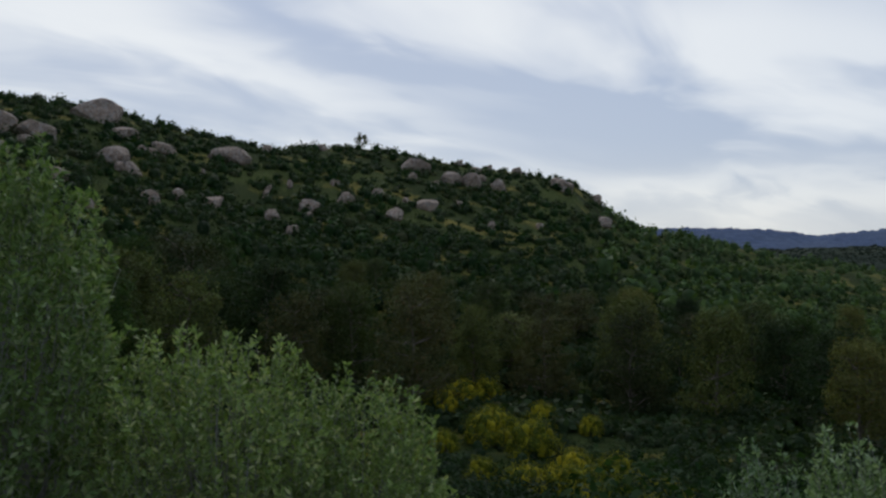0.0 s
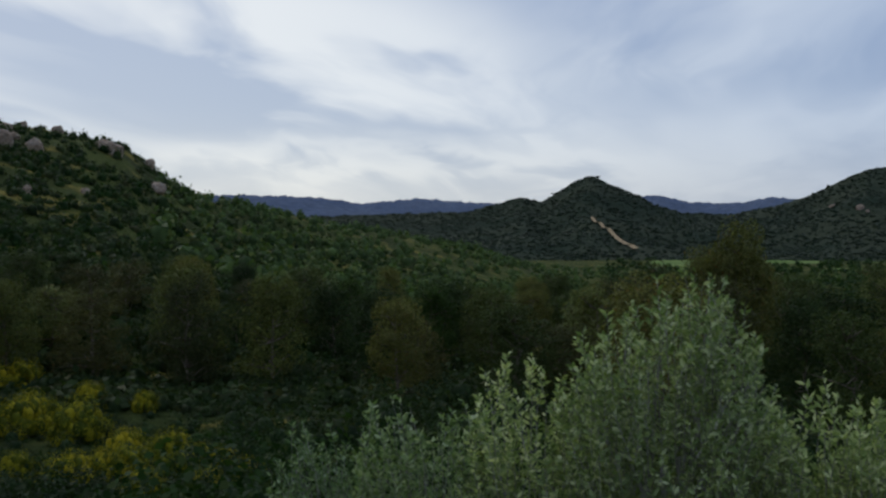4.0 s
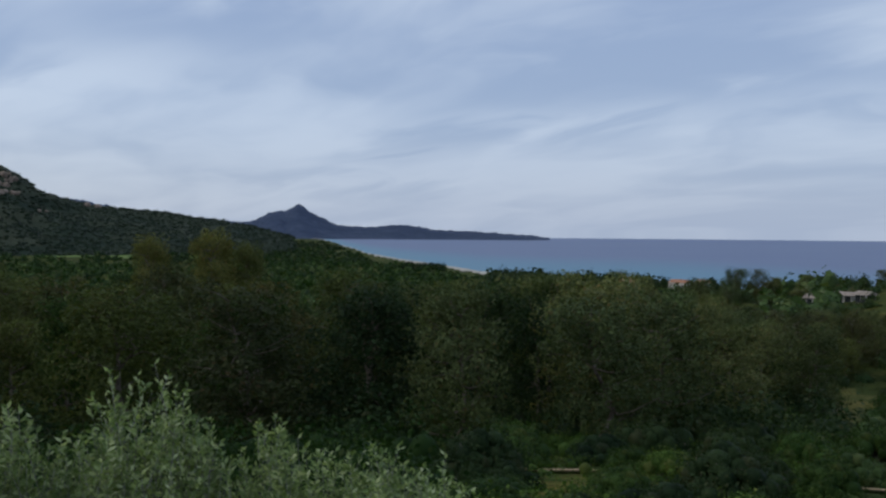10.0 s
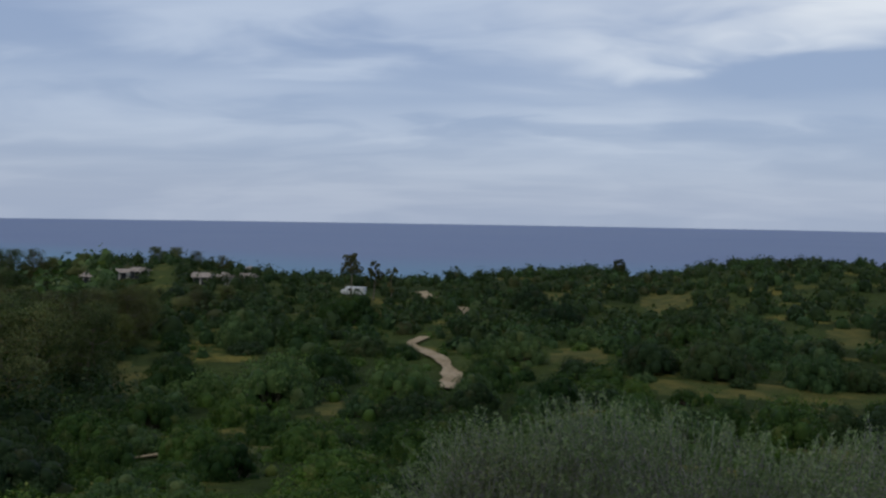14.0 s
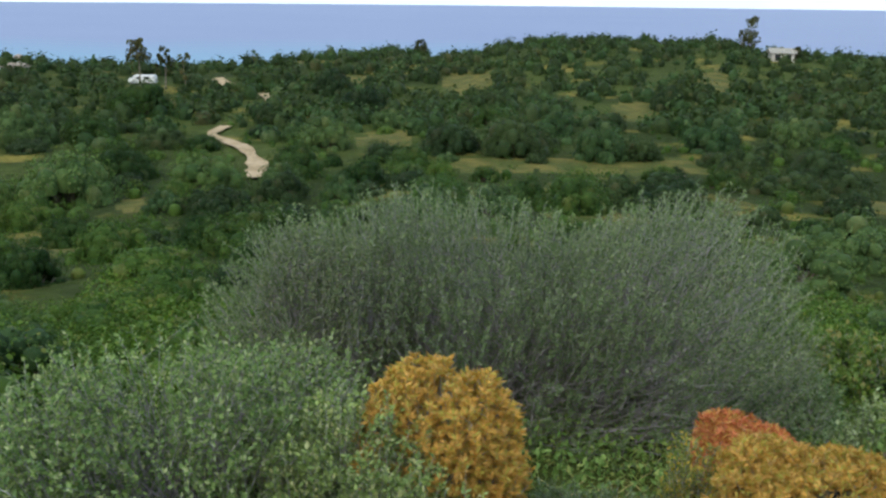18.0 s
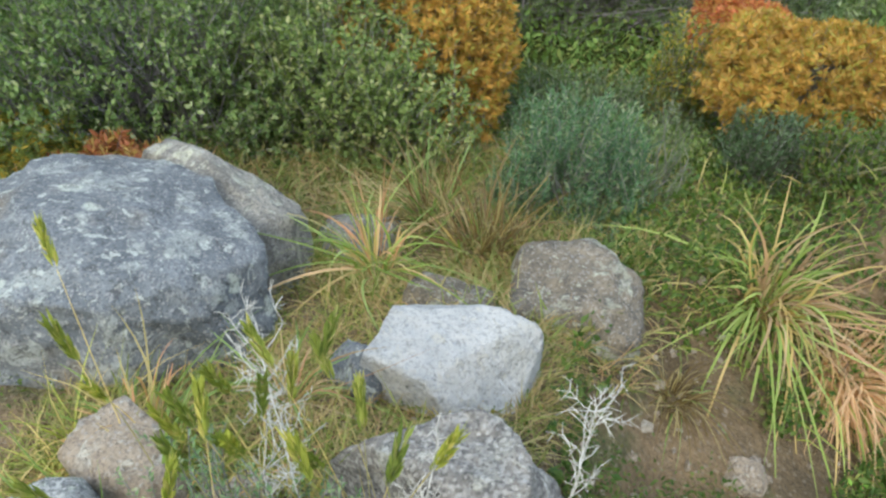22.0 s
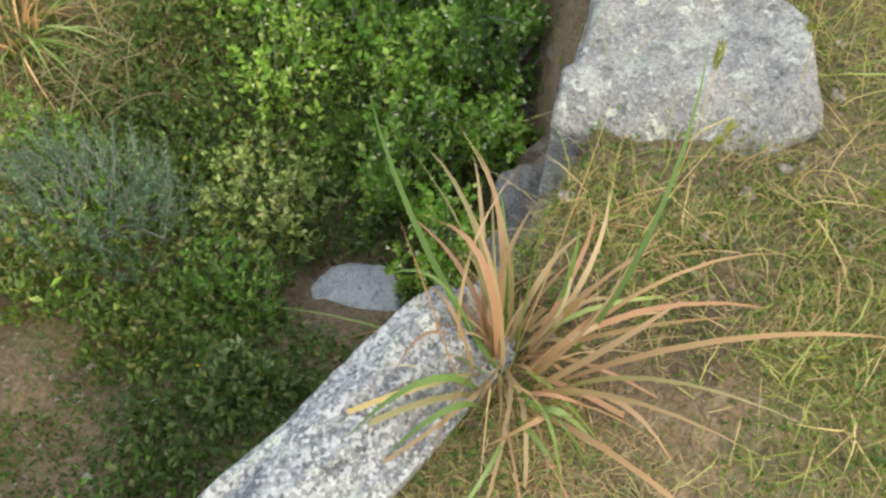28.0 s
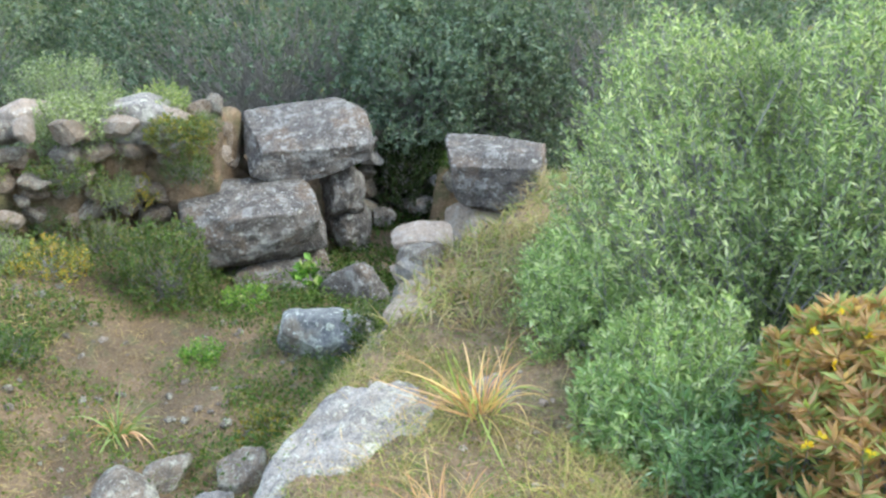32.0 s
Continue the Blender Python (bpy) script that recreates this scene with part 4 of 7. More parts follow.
def bush_meshes(seed, kind, clumps=40, per=26, leaf=0.13, lump=0.3):
    """A rounded scrub bush of radius 1: clumps of leaves over a lumpy dome, on stems."""
    rng = np.random.default_rng(seed)
    d = unit(rng.normal(size=(clumps * 2, 3)) + [0, 0, 0.3])
    d = d[d[:, 2] > -0.15][:clumps]
    c = d * [1, 1, 0.85] * (lumps(rng, d, 7, lump) * rng.uniform(0.68, 0.96, len(d)))[:, None] + [0, 0, 0.12]
    radii = rng.uniform(0.13, 0.25, len(c))
    leaves = clump_leaves(rng, c, radii, per, leaf, 0.85, clumpy=0.55, stray=0.28)
    hub = np.zeros_like(c) + rng.normal(size=c.shape) * [0.1, 0.1, 0] - [0, 0, 0.2]
    wood = sticks(hub, c, 0.03, 0.008)
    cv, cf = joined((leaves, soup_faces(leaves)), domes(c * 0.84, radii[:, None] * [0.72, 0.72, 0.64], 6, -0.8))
    # inner domes 0.15 darker in tone: shade inside the bush, in the colour
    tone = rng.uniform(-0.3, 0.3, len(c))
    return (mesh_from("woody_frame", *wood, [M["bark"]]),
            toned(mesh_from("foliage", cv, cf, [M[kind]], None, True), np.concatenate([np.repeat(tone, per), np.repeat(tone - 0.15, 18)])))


def stuff_clumps(name, label, category, xy, size, seed, per, mat, sink=0.25, tall=0.8, fine=1.0, spread=0.4, core=0.6):
    """A joined cover of leafy mounds that nobody could count, each with its own shade."""
    rng = np.random.default_rng(seed)
    z = land(xy[:, 0], xy[:, 1])
    tall = tall * rng.uniform(0.75, 1.3, len(xy))
    c = np.concatenate([xy, (z + size * tall * 0.3 - sink * size * 0.5)[:, None]], 1)
    n = len(c)
    half = size[:, None] * 0.5 * np.stack([np.ones(n), np.ones(n), tall * 1.15], 1)
    d = unit(rng.normal(size=(n * per, 3)) + [0, 0, 0.45])
    wob = 1 + 0.28 * np.sin(d[:, 0] * 5 + np.repeat(rng.uniform(0, 6, n), per)) * np.sin(d[:, 1] * 5 + np.repeat(rng.uniform(0, 6, n), per))
    base = np.repeat(c, per, 0) + d * (wob * rng.uniform(0.7, 1.06, n * per))[:, None] * np.repeat(half, per, 0)
    d = unit(d + rng.normal(size=d.shape) * 0.35)
    way = lying(rng, d, 0.35)
    ll = np.repeat(size, per) * rng.uniform(0.16, 0.34, n * per) * fine * (22 / per) ** 0.5
    q = leaf_soup(rng, base - way * ll[:, None] * 0.5, way, ll, ll * 0.75, d)
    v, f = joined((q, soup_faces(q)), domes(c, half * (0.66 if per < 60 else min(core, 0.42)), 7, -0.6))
    # the core domes are toned darker, imitating shade deep in each mound
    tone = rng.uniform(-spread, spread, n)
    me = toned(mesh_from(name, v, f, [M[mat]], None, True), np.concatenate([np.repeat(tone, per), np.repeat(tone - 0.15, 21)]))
    return tagged(new(name, me), label, category, kind="stuff")


def scatter(seed, count, az, r, keep=None, power=1.0):
    rng = np.random.default_rng(seed)
    a = np.radians(rng.uniform(az[0], az[1], count))
    rr = r[0] * (r[1] / r[0]) ** (rng.random(count) ** power)
    xy = np.stack([rr * np.sin(a), rr * np.cos(a)], 1)
    return xy if keep is None else xy[keep(xy[:, 0], xy[:, 1])]


# ---- rocks: builder ----
BALL = {}


def ball(level):
    if level not in BALL:
        bm = bmesh.new()
        bmesh.ops.create_icosphere(bm, subdivisions=level, radius=1.0)
        BALL[level] = (np.array([v.co[:] for v in bm.verts]), [[v.index for v in f.verts] for f in bm.faces])
        bm.free()
    return BALL[level]


def rock_mesh(seed, size, level=4, box=0.5, cuts=9, rough=0.06, mat="granite", chop=()):
    """A worn stone: a rounded block with broken flat faces, pits and soft edges. size: full width, depth, height."""
    rng = np.random.default_rng(seed)
    v, faces = ball(level)
    v = v.copy()
    m = np.max(np.abs(v), axis=1, keepdims=True)
    v = v * (1 - box) + (v / m) * box * 0.86
    for _ in range(cuts):
        nrm = unit(rng.normal(size=(1, 3)))[0]
        s = v @ nrm
        cut = rng.uniform(0.62, 0.9) * s.max()
        v = v - nrm * (np.maximum(s - cut, 0) * 0.96)[:, None]
    for nx, ny, nz, cut in chop:
        nrm = np.array([nx, ny, nz]) / math.sqrt(nx * nx + ny * ny + nz * nz)
        v = v - nrm * (np.maximum(v @ nrm - cut, 0) * 0.98)[:, None]
    off = rng.uniform(0, 50, 3)
    for k, (sc, am) in enumerate(((1.3, 0.9), (3.1, 0.6), (8.0, 0.3), (19.0, 0.16 if level > 4 else 0))):
        q = v * sc + off + k * 7
        a = waves(q[:, 0] + q[:, 2] * 0.7, q[:, 1] - q[:, 2] * 0.6, 2) + waves(q[:, 1] + 9, q[:, 2] * 1.1 + q[:, 0] * 0.3, 2)
        v = v * (1 + a * rough * am)[:, None]
    v = v / (v.max(0) - v.min(0)) * np.asarray(size)
    v = v - (v.max(0) + v.min(0)) / 2
    me = bpy.data.meshes.new("stone")
    me.from_pydata(v.tolist(), [], faces)
    me.materials.append(M[mat])
    me.polygons.foreach_set("use_smooth", np.full(len(faces), level >= 4))
    return me


def rock(name, x, y, top, size, label, seed, mat="granite", yaw=0.0, tilt=(0, 0), level=4, box=0.5, cuts=9, rough=0.06, group="", category="rock", parent=None, chop=()):
    ob = new(name, rock_mesh(seed, size, level, box, cuts, rough, mat, chop))
    ob.matrix_world = pose(x, y, top - size[2] / 2, tilt[0], tilt[1], yaw)
    if parent is not None:
        ob.parent = parent
        return ob
    return tagged(ob, label, category, group)


# ---- the shrubs round the lookout ----
def lookout_shrub(az, r, rx, top, seed, mat="silver", foot=-3.3, shoots=1000, ry=None, label="", per=23, leaf=0.043, length=0.34, **more):
    x, y = polar(az, r)
    foot = min(foot, land_at(x, y))
    return shrub("wild_olive_shrub", x, y, foot, label or "silvery green wild olive shrub on the slope", "shrub", mat, seed,
                 (rx, ry or rx, top - foot), shoots, length, per, leaf, 0.42, yaw=-az, group="wild olive shrubs", reach=True, **more)


lookout_shrub(342, 6.6, 1.5, 0.75, 11, "olive", shoots=2200, leaf=0.065, label="tall green wild olive shrub beside the lookout", foot=-3.6)
lookout_shrub(357.5, 6.2, 1.15, -0.66, 12, "olive", shoots=1900, leaf=0.055, label="rounded green wild olive shrub below the lookout", foot=-3.6)
lookout_shrub(7.0, 6.4, 1.05, -1.05, 13, "olive", shoots=1600, leaf=0.055, label="rounded green wild olive shrub below the lookout", foot=-3.6)
lookout_shrub(34.0, 5.0, 0.6, -1.28, 39, shoots=800)
lookout_shrub(40.5, 4.9, 0.75, -1.08, 14, shoots=1300)
lookout_shrub(47.5, 4.6, 0.65, -0.84, 20, shoots=1100)
lookout_shrub(55.0, 4.4, 0.72, -0.4, 15, shoots=2000, label="tall silvery wild olive shrub with upright shoots", lump=0.2)
lookout_shrub(64.0, 4.4, 0.55, -0.9, 29, shoots=900)
lookout_shrub(69.5, 4.5, 0.65, -0.85, 16, shoots=1200)
lookout_shrub(75.5, 4.6, 0.55, -1.0, 30, shoots=900)
lookout_shrub(81.5, 4.5, 0.62, -0.9, 17, shoots=1200)
lookout_shrub(87.5, 4.6, 0.5, -1.18, 38, shoots=900)
lookout_shrub(93.0, 4.6, 0.6, -1.25, 18, shoots=1000)
lookout_shrub(100.0, 4.7, 0.7, -1.36, 19, shoots=1100)
lookout_shrub(107.0, 4.9, 0.5, -1.68, 28, shoots=600)
shrub("broad_grey_shrub", 2.05, -7.2, -4.1, "broad grey-green wild olive with bare inner twigs", "shrub", "greyleaf", 21, (3.4, 1.9, 2.5), 9000, 0.5, 26, 0.036, 0.36,
      upright=0.75, shell=0.6, bare=0.16, lump=0.5, yaw=14, reach=True, low=0.1, twig_mat="twig_lilac")
shrub("grey_shrub", 3.35, -6.1, -3.9, "straw-grey twiggy shrub beside the broad wild olive", "shrub", "thorny_grey", 251, (0.95, 0.8, 2.12), 1900, 0.5, 18, 0.032, 0.42, upright=0.7, shell=0.55, bare=0.3, lump=0.6, reach=True, twig_mat="twig_lilac")
shrub("thorny_shrub", 2.72, -3.15, -3.0, "pale green thorny shrub behind the boulders", "shrub", "thorny", 22, (1.45, 1.05, 1.8), 4600, 0.34, 19, 0.032, 0.54, upright=0.4, shell=0.5, bare=0.08, lump=0.42, yaw=40, twig_mat="twig_lilac")
shrub("low_shrub", 0.55, -4.4, -3.2, "low grey-green shrub between the spurges", "shrub", "greyleaf", 40, (0.75, 0.6, 0.75), 1100, 0.3, 18, 0.035, 0.45, upright=0.7, shell=0.5)
shrub("low_shrub", 0.1, -3.7, -2.9, "low green weedy shrub on the slope", "shrub", "olive", 52, (0.6, 0.5, 0.45), 800, 0.24, 18, 0.032, 0.5, upright=0.6, shell=0.5)
shrub("low_shrub", -1.5, -4.0, -3.2, "low green weedy shrub below the pit bank", "shrub", "olive", 53, (0.8, 0.6, 0.6), 900, 0.24, 18, 0.034, 0.5, upright=0.6, shell=0.5)
shrub("low_shrub", -0.3, -3.72, -2.68, "low grey-green weedy shrub under a spurge", "shrub", "greyleaf", 221, (0.34, 0.26, 0.48), 420, 0.28, 18, 0.03, 0.4, upright=1.0, shell=0.5, lump=0.4, reach=True)
shrub("low_shrub", -0.68, -3.56, -2.5, "low green weedy shrub under a spurge", "shrub", "weed", 222, (0.32, 0.26, 0.42), 380, 0.28, 18, 0.032, 0.4, upright=1.0, shell=0.5, lump=0.4, reach=True)
shrub("low_shrub", 0.12, -4.55, -3.0, "upright yellow-green weedy shrub between the spurges", "shrub", "spurge_green", 232, (0.3, 0.26, 0.78), 420, 0.26, 18, 0.034, 0.4, upright=1.0, shell=0.5, lump=0.4, reach=True)
shrub("low_shrub", 1.72, -3.3, -2.8, "loose green thorny shoots before a spurge", "shrub", "thorny", 223, (0.75, 0.45, 1.32), 1500, 0.3, 18, 0.034, 0.5, upright=0.8, shell=0.5, lump=0.45)
shrub("pale_shrub", -0.55, -7.6, -4.2, "pale sage-green shrub behind the spurges", "shrub", "silver", 228, (0.8, 0.7, 1.25), 900, 0.32, 18, 0.05, 0.4, upright=0.7)
shrub("pale_shrub", -1.35, -6.6, -3.9, "pale sage-green shrub behind the spurges", "shrub", "silver", 229, (0.65, 0.6, 1.3), 800, 0.32, 18, 0.05, 0.4, upright=0.7)
shrub("leafy_shrub", -1.6, -9.0, -4.6, "fresh green leafy shrub down the slope", "shrub", "weed", 230, (1.5, 1.2, 1.7), 1100, 0.3, 16, 0.07, 0.6, upright=0.4)
shrub("pale_shrub", -2.2, -6.3, -3.9, "pale silvery shrub on the slope", "shrub", "silver", 23, (1.1, 1.0, 1.5), 1000, 0.34, 18, 0.05, 0.36)
shrub("wild_olive_bush", -4.8, 2.27, -2.5, "dense silvery green wild olive on the ruin", "shrub", "olive_pale", 24, (2.0, 1.95, 3.0), 7600, 0.56, 24, 0.054, 0.22, upright=0.75, shell=0.5, bare=0.15, lump=0.62, twig_mat="twig_lilac")
shrub("olive_shoots", -3.75, 1.0, -2.05, "pale green olive shoots drooping over the grass", "shrub", "olive_fresh", 208, (0.7, 0.5, 0.75),  900, 0.34, 24, 0.046, 0.25, upright=0.7, shell=0.5, lump=0.4)
shrub("olive_shoots", -4.7, 0.75, -2.1, "pale green olive shoots drooping over the grass", "shrub", "olive_fresh", 209, (0.7, 0.45, 0.7),  900, 0.34, 24, 0.046, 0.25, upright=0.7, shell=0.5, lump=0.4)
shrub("olive_shoots", -3.2, 1.12, -2.0, "pale green olive shoots drooping over the grass", "shrub", "olive_fresh", 255, (0.5, 0.42, 0.62), 700, 0.36, 24, 0.05, 0.25, upright=0.9, shell=0.6, lump=0.55)
shrub("olive_shoots", -3.55, 0.8, -2.05, "pale green olive shoots drooping over the grass", "shrub", "olive_fresh", 240, (0.5, 0.4, 0.5), 700, 0.34, 24, 0.046, 0.27, upright=0.8, shell=0.5, lump=0.5)
shrub("lentisk_thicket", -11.6, 0.0, -2.4, "dark dense thicket arching over the passage", "thicket", "thicket", 54, (1.4, 1.8, 1.7), 1800, 0.4, 16, 0.07, 0.5, upright=0.1, low=-0.6)
shrub("lentisk_thicket", -10.9, -0.4, -2.0, "dark dense thicket arching over the passage", "thicket", "thicket", 241, (1.2, 0.9, 1.0), 1300, 0.4, 16, 0.06, 0.5, upright=0.1, low=-0.6)
shrub("lentisk_thicket", -12.6, -2.6, -3.6, "dark dense thicket behind the doorway", "thicket", "thicket", 25, (2.4, 4.2, 4.3), 3600, 0.4, 16, 0.07, 0.5, upright=0.3)
shrub("lentisk_thicket", -12.2, 2.6, -3.6, "dark dense thicket behind the doorway", "thicket", "thicket", 26, (2.2, 3.4, 4.3), 2800, 0.4, 16, 0.07, 0.5, upright=0.3)
shrub("lentisk_thicket", -11.0, -6.8, -3.3, "dark green thicket beyond the rubble wall", "thicket", "thicket", 27, (2.2, 2.6, 3.3), 1900, 0.4, 16, 0.07, 0.5, upright=0.3)


def spurge(x, y, foot, rx, top, seed, mat, label, stems=230, leaf=0.06):
    """A dome of tree spurge: rosettes of narrow leaves at the stem ends."""
    ob = shrub("tree_spurge", x, y, foot, label, "spurge", mat, seed, (rx, rx * 0.9, top - foot), int(stems * 3.0), 0.13, 30, leaf * 0.75, 0.24, upright=0.45, shell=0.3,
                 lump=0.3, spread=1.2, bare=0.55, low=0.02, group="tree spurges")
    drop = foot - land_at(x, y)
    if drop > 0.05:
        for s in range(5):
            dx, dy = 0.12 * math.cos(s * 2.4), 0.12 * math.sin(s * 2.4)
            part("bare_stem", mesh_from("bare_stem", *tube([(dx * 0.3, dy * 0.3, -drop - 0.08), (dx, dy, -drop * 0.4), (dx * 1.8, dy * 1.8, 0.16)], [0.022, 0.018, 0.012]), [M["twig"]]), ob, "bare grey stem")
    return ob


spurge(1.46, -3.85, -2.66, 0.58, -1.58, 31, "spurge", "domed tree spurge turned orange and yellow", 480)
spurge(-0.47, -4.27, -2.46, 0.56, -1.97, 32, "spurge", "broad domed tree spurge turned yellow ochre", 400)
spurge(-0.16, -5.25, -2.85, 0.4, -2.33, 33, "spurge_red", "low tree spurge turned brick red", 320)
spurge(2.25, -2.2, -2.6, 0.42, -1.95, 34, "spurge_red", "red and yellow tree spurge behind a boulder", 200)
spurge(2.7, -2.3, -2.7, 0.38, -1.85, 35, "spurge_green", "yellow-green tree spurge behind a boulder", 160)
with_flowers(spurge(-2.95, 1.68, -2.0, 0.74, -1.08, 36, "spurge_orange", "large orange tree spurge with yellow heads", 300, 0.1), 120, "yellow_flower", 242, 0.024)
spurge(-3.3, 1.75, -2.1, 0.45, -1.2, 37, "spurge_green", "green tree spurge with yellow heads", 180, 0.07)

# ---- rocks of the ruin ----
rock("boulder", 1.72, -1.56, -1.58, (1.08, 0.92, 0.72), "large blue-grey granite boulder spotted with lichen", 41, "granite_blue", yaw=-32, tilt=(10, 6), level=6, box=0.35, cuts=7)
rock("boulder", 1.62, -2.06, -1.74, (0.86, 0.5, 0.7), "brown-grey granite boulder leaning on a larger one", 42, "granite", yaw=-30, level=6, box=0.3, cuts=6)
rock("boulder", 1.2, -2.3, -2.14, (0.36, 0.35, 0.4), "small grey granite stone in the grass", 43, "granite", yaw=20)
rock("pale_stone", 0.6, -1.53, -1.7, (0.44, 0.36, 0.5), "pale freshly broken granite stone", 44, "granite_white", yaw=-12, box=0.88, cuts=4, rough=0.03, level=6)
rock("wall_stone", 0.46, -1.02, -1.43, (0.52, 0.4, 0.62), "coarse dark-speckled granite wall stone", 45, "granite_coarse", yaw=-6, tilt=(-10, 8), level=6, box=0.75, cuts=5, chop=((0.75, -0.7, 0.1, 0.5), (0.2, 0.6, 0.6, 0.62)))
rock("wall_stone", 0.33, -2.08, -1.93, (0.5, 0.5, 0.55), "rounded brown granite stone with lichen", 46, "granite_brown", yaw=10, level=6, box=0.5, cuts=9)
rock("wall_stone", 0.52, -1.9, -2.0, (0.25, 0.22, 0.3), "small brown granite stone", 47, "granite_brown", yaw=50)
rock("wall_stone", 0.83, -1.44, -1.76, (0.2, 0.14, 0.2), "small blue-grey stone in dry grass", 48, "granite_blue", yaw=-20)
rock("wall_stone", 0.72, -1.93, -1.98, (0.34, 0.2, 0.2), "low brownish stone in dry grass", 49, "granite_brown")
rock("wall_stone", 1.12, -0.6, -1.42, (0.44, 0.42, 0.45), "pale grey granite stone beside the path", 50, "granite_ledge", yaw=20, box=0.3)
rock("wall_stone", 1.12, -0.86, -1.5, (0.34, 0.22, 0.22), "pinkish granite stone lying in grass", 51, "granite_pink", yaw=-25, box=0.6)
rock("wall_stone", 0.88, -0.86, -1.57, (0.2, 0.2, 0.2), "sandy brown granite stone", 52, "granite_pink", yaw=10)
rock("ledge_stone", -0.08, -0.63, -1.53, (0.8, 0.32, 0.75), "long granite slab edging the pit, crusted with lichen", 53, "granite_ledge", yaw=154, tilt=(5, 2), level=6, box=0.58, cuts=6, rough=0.06)
rock("ledge_stone", -0.52, -0.45, -1.54, (0.92, 0.25, 0.75), "narrow granite slab edging the pit beside a tuft", 75, "granite_ledge", yaw=156, tilt=(6, -2), level=6, box=0.7, cuts=6, rough=0.06)
rock("wall_stone", 0.4, -0.52, -1.47, (0.34, 0.3, 0.3), "angular grey granite stone in grass", 54, "granite_ledge", yaw=35, box=0.4, cuts=12)
rock("wall_stone", 0.06, -1.1, -2.0, (0.34, 0.28, 0.5), "rough buff stone in the pit's corner", 55, "granite_pink", yaw=30, cuts=12)
rock("wall_stone", 0.23, -0.93, -1.78, (0.2, 0.13, 0.2), "pale cream stone wedged in the wall", 56, "granite_white", yaw=10)
rock("loose_stone", -0.3, -1.78, land_at(-0.3, -1.78) + 0.04, (0.15, 0.12, 0.1), "flat sandy stone on bare soil", 57, "granite_pink")
rock("loose_stone", -1.26, -0.82, -2.9, (0.42, 0.34, 0.28), "pale buff stone on the pit floor", 58, "granite_white", yaw=30, box=0.55)
rock("loose_stone", -1.02, -0.9, -2.94, (0.34, 0.3, 0.22), "dark stone on the pit floor", 59, "granite_brown", yaw=-10)
rock("ledge_stone", -1.64, 0.08, -1.67, (0.68, 0.76, 1.05), "pale grey granite block edging the pit, mottled with lichen", 60, "granite_slab", yaw=0, tilt=(2, -5), level=6, box=0.9, cuts=4, rough=0.055, chop=((-0.72, 0.7, 0.0, 0.5), (0.7, 0.7, 0.15, 0.7)))
rock("wall_stone", -1.1, -0.34, -2.15, (0.5, 0.16, 0.8), "dark blue-grey upright stone lining the pit", 74, "granite_blue", yaw=160, box=0.7)
rock("wall_stone", -2.02, -0.12, -1.84, (0.26, 0.26, 0.3), "small lichen-grey stone on the wall", 61, "granite_blue", yaw=20)
rock("wall_stone", -2.5, -0.22, -1.84, (0.46, 0.34, 0.55), "rounded grey granite wall stone", 62, "granite", yaw=60, box=0.4)
rock("wall_stone", -2.28, -0.14, -1.86, (0.3, 0.26, 0.5), "grey granite wall stone with lichen", 63, "granite", yaw=20)
rock("wall_stone", -2.47, -0.43, -1.98, (0.76, 0.09, 0.95), "thin blue-grey upright slab lining the pit", 64, "granite_blue", yaw=203, box=0.75, cuts=4)
rock("wall_stone", -2.85, -0.22, -2.05, (0.3, 0.24, 0.4), "brownish granite wall stone beside a slab", 65, "granite_pink")
rock("ledge_stone", -3.36, -0.45, -1.88, (1.24, 0.58, 0.9), "long lichen-grey granite block edging the pit", 66, "granite", yaw=162, tilt=(6, -4), level=6, box=0.5, cuts=8)
rock("wall_stone", -2.6, 0.5, -1.83, (0.2, 0.18, 0.18), "grey stone half buried in the grass", 67, "granite_coarse")
rock("earth_clod", -2.24, 0.1, -1.79, (0.36, 0.3, 0.22), "crumbling clod of brown earth on the wall", 68, "soil", level=5, box=0.3, cuts=4, rough=0.14, category="earth")
rock("wall_stone", -3.9, 0.28, -1.98, (0.5, 0.3, 0.3), "brown stone half buried in grass", 68, "granite_brown", yaw=20)
rock("loose_stone", -4.3, -1.8, -2.86, (0.5, 0.38, 0.36), "grey-brown stone on the pit floor", 69, "granite_brown", yaw=20)
rock("loose_stone", -4.05, -1.52, -2.94, (0.24, 0.22, 0.22), "small lichen-spotted stone on the pit floor", 70, "granite_blue")
rock("loose_stone", -4.25, -1.3, -2.92, (0.34, 0.3, 0.3), "lichen-spotted stone among herbs", 71, "granite", yaw=40)
rock("loose_stone", -4.75, -1.25, -2.98, (0.4, 0.3, 0.26), "grey stone among herbs", 72, "granite_brown", yaw=10)
rock("loose_stone", -4.7, -1.7, -3.0, (0.34, 0.28, 0.22), "grey stone on the pit floor", 73, "granite_brown")

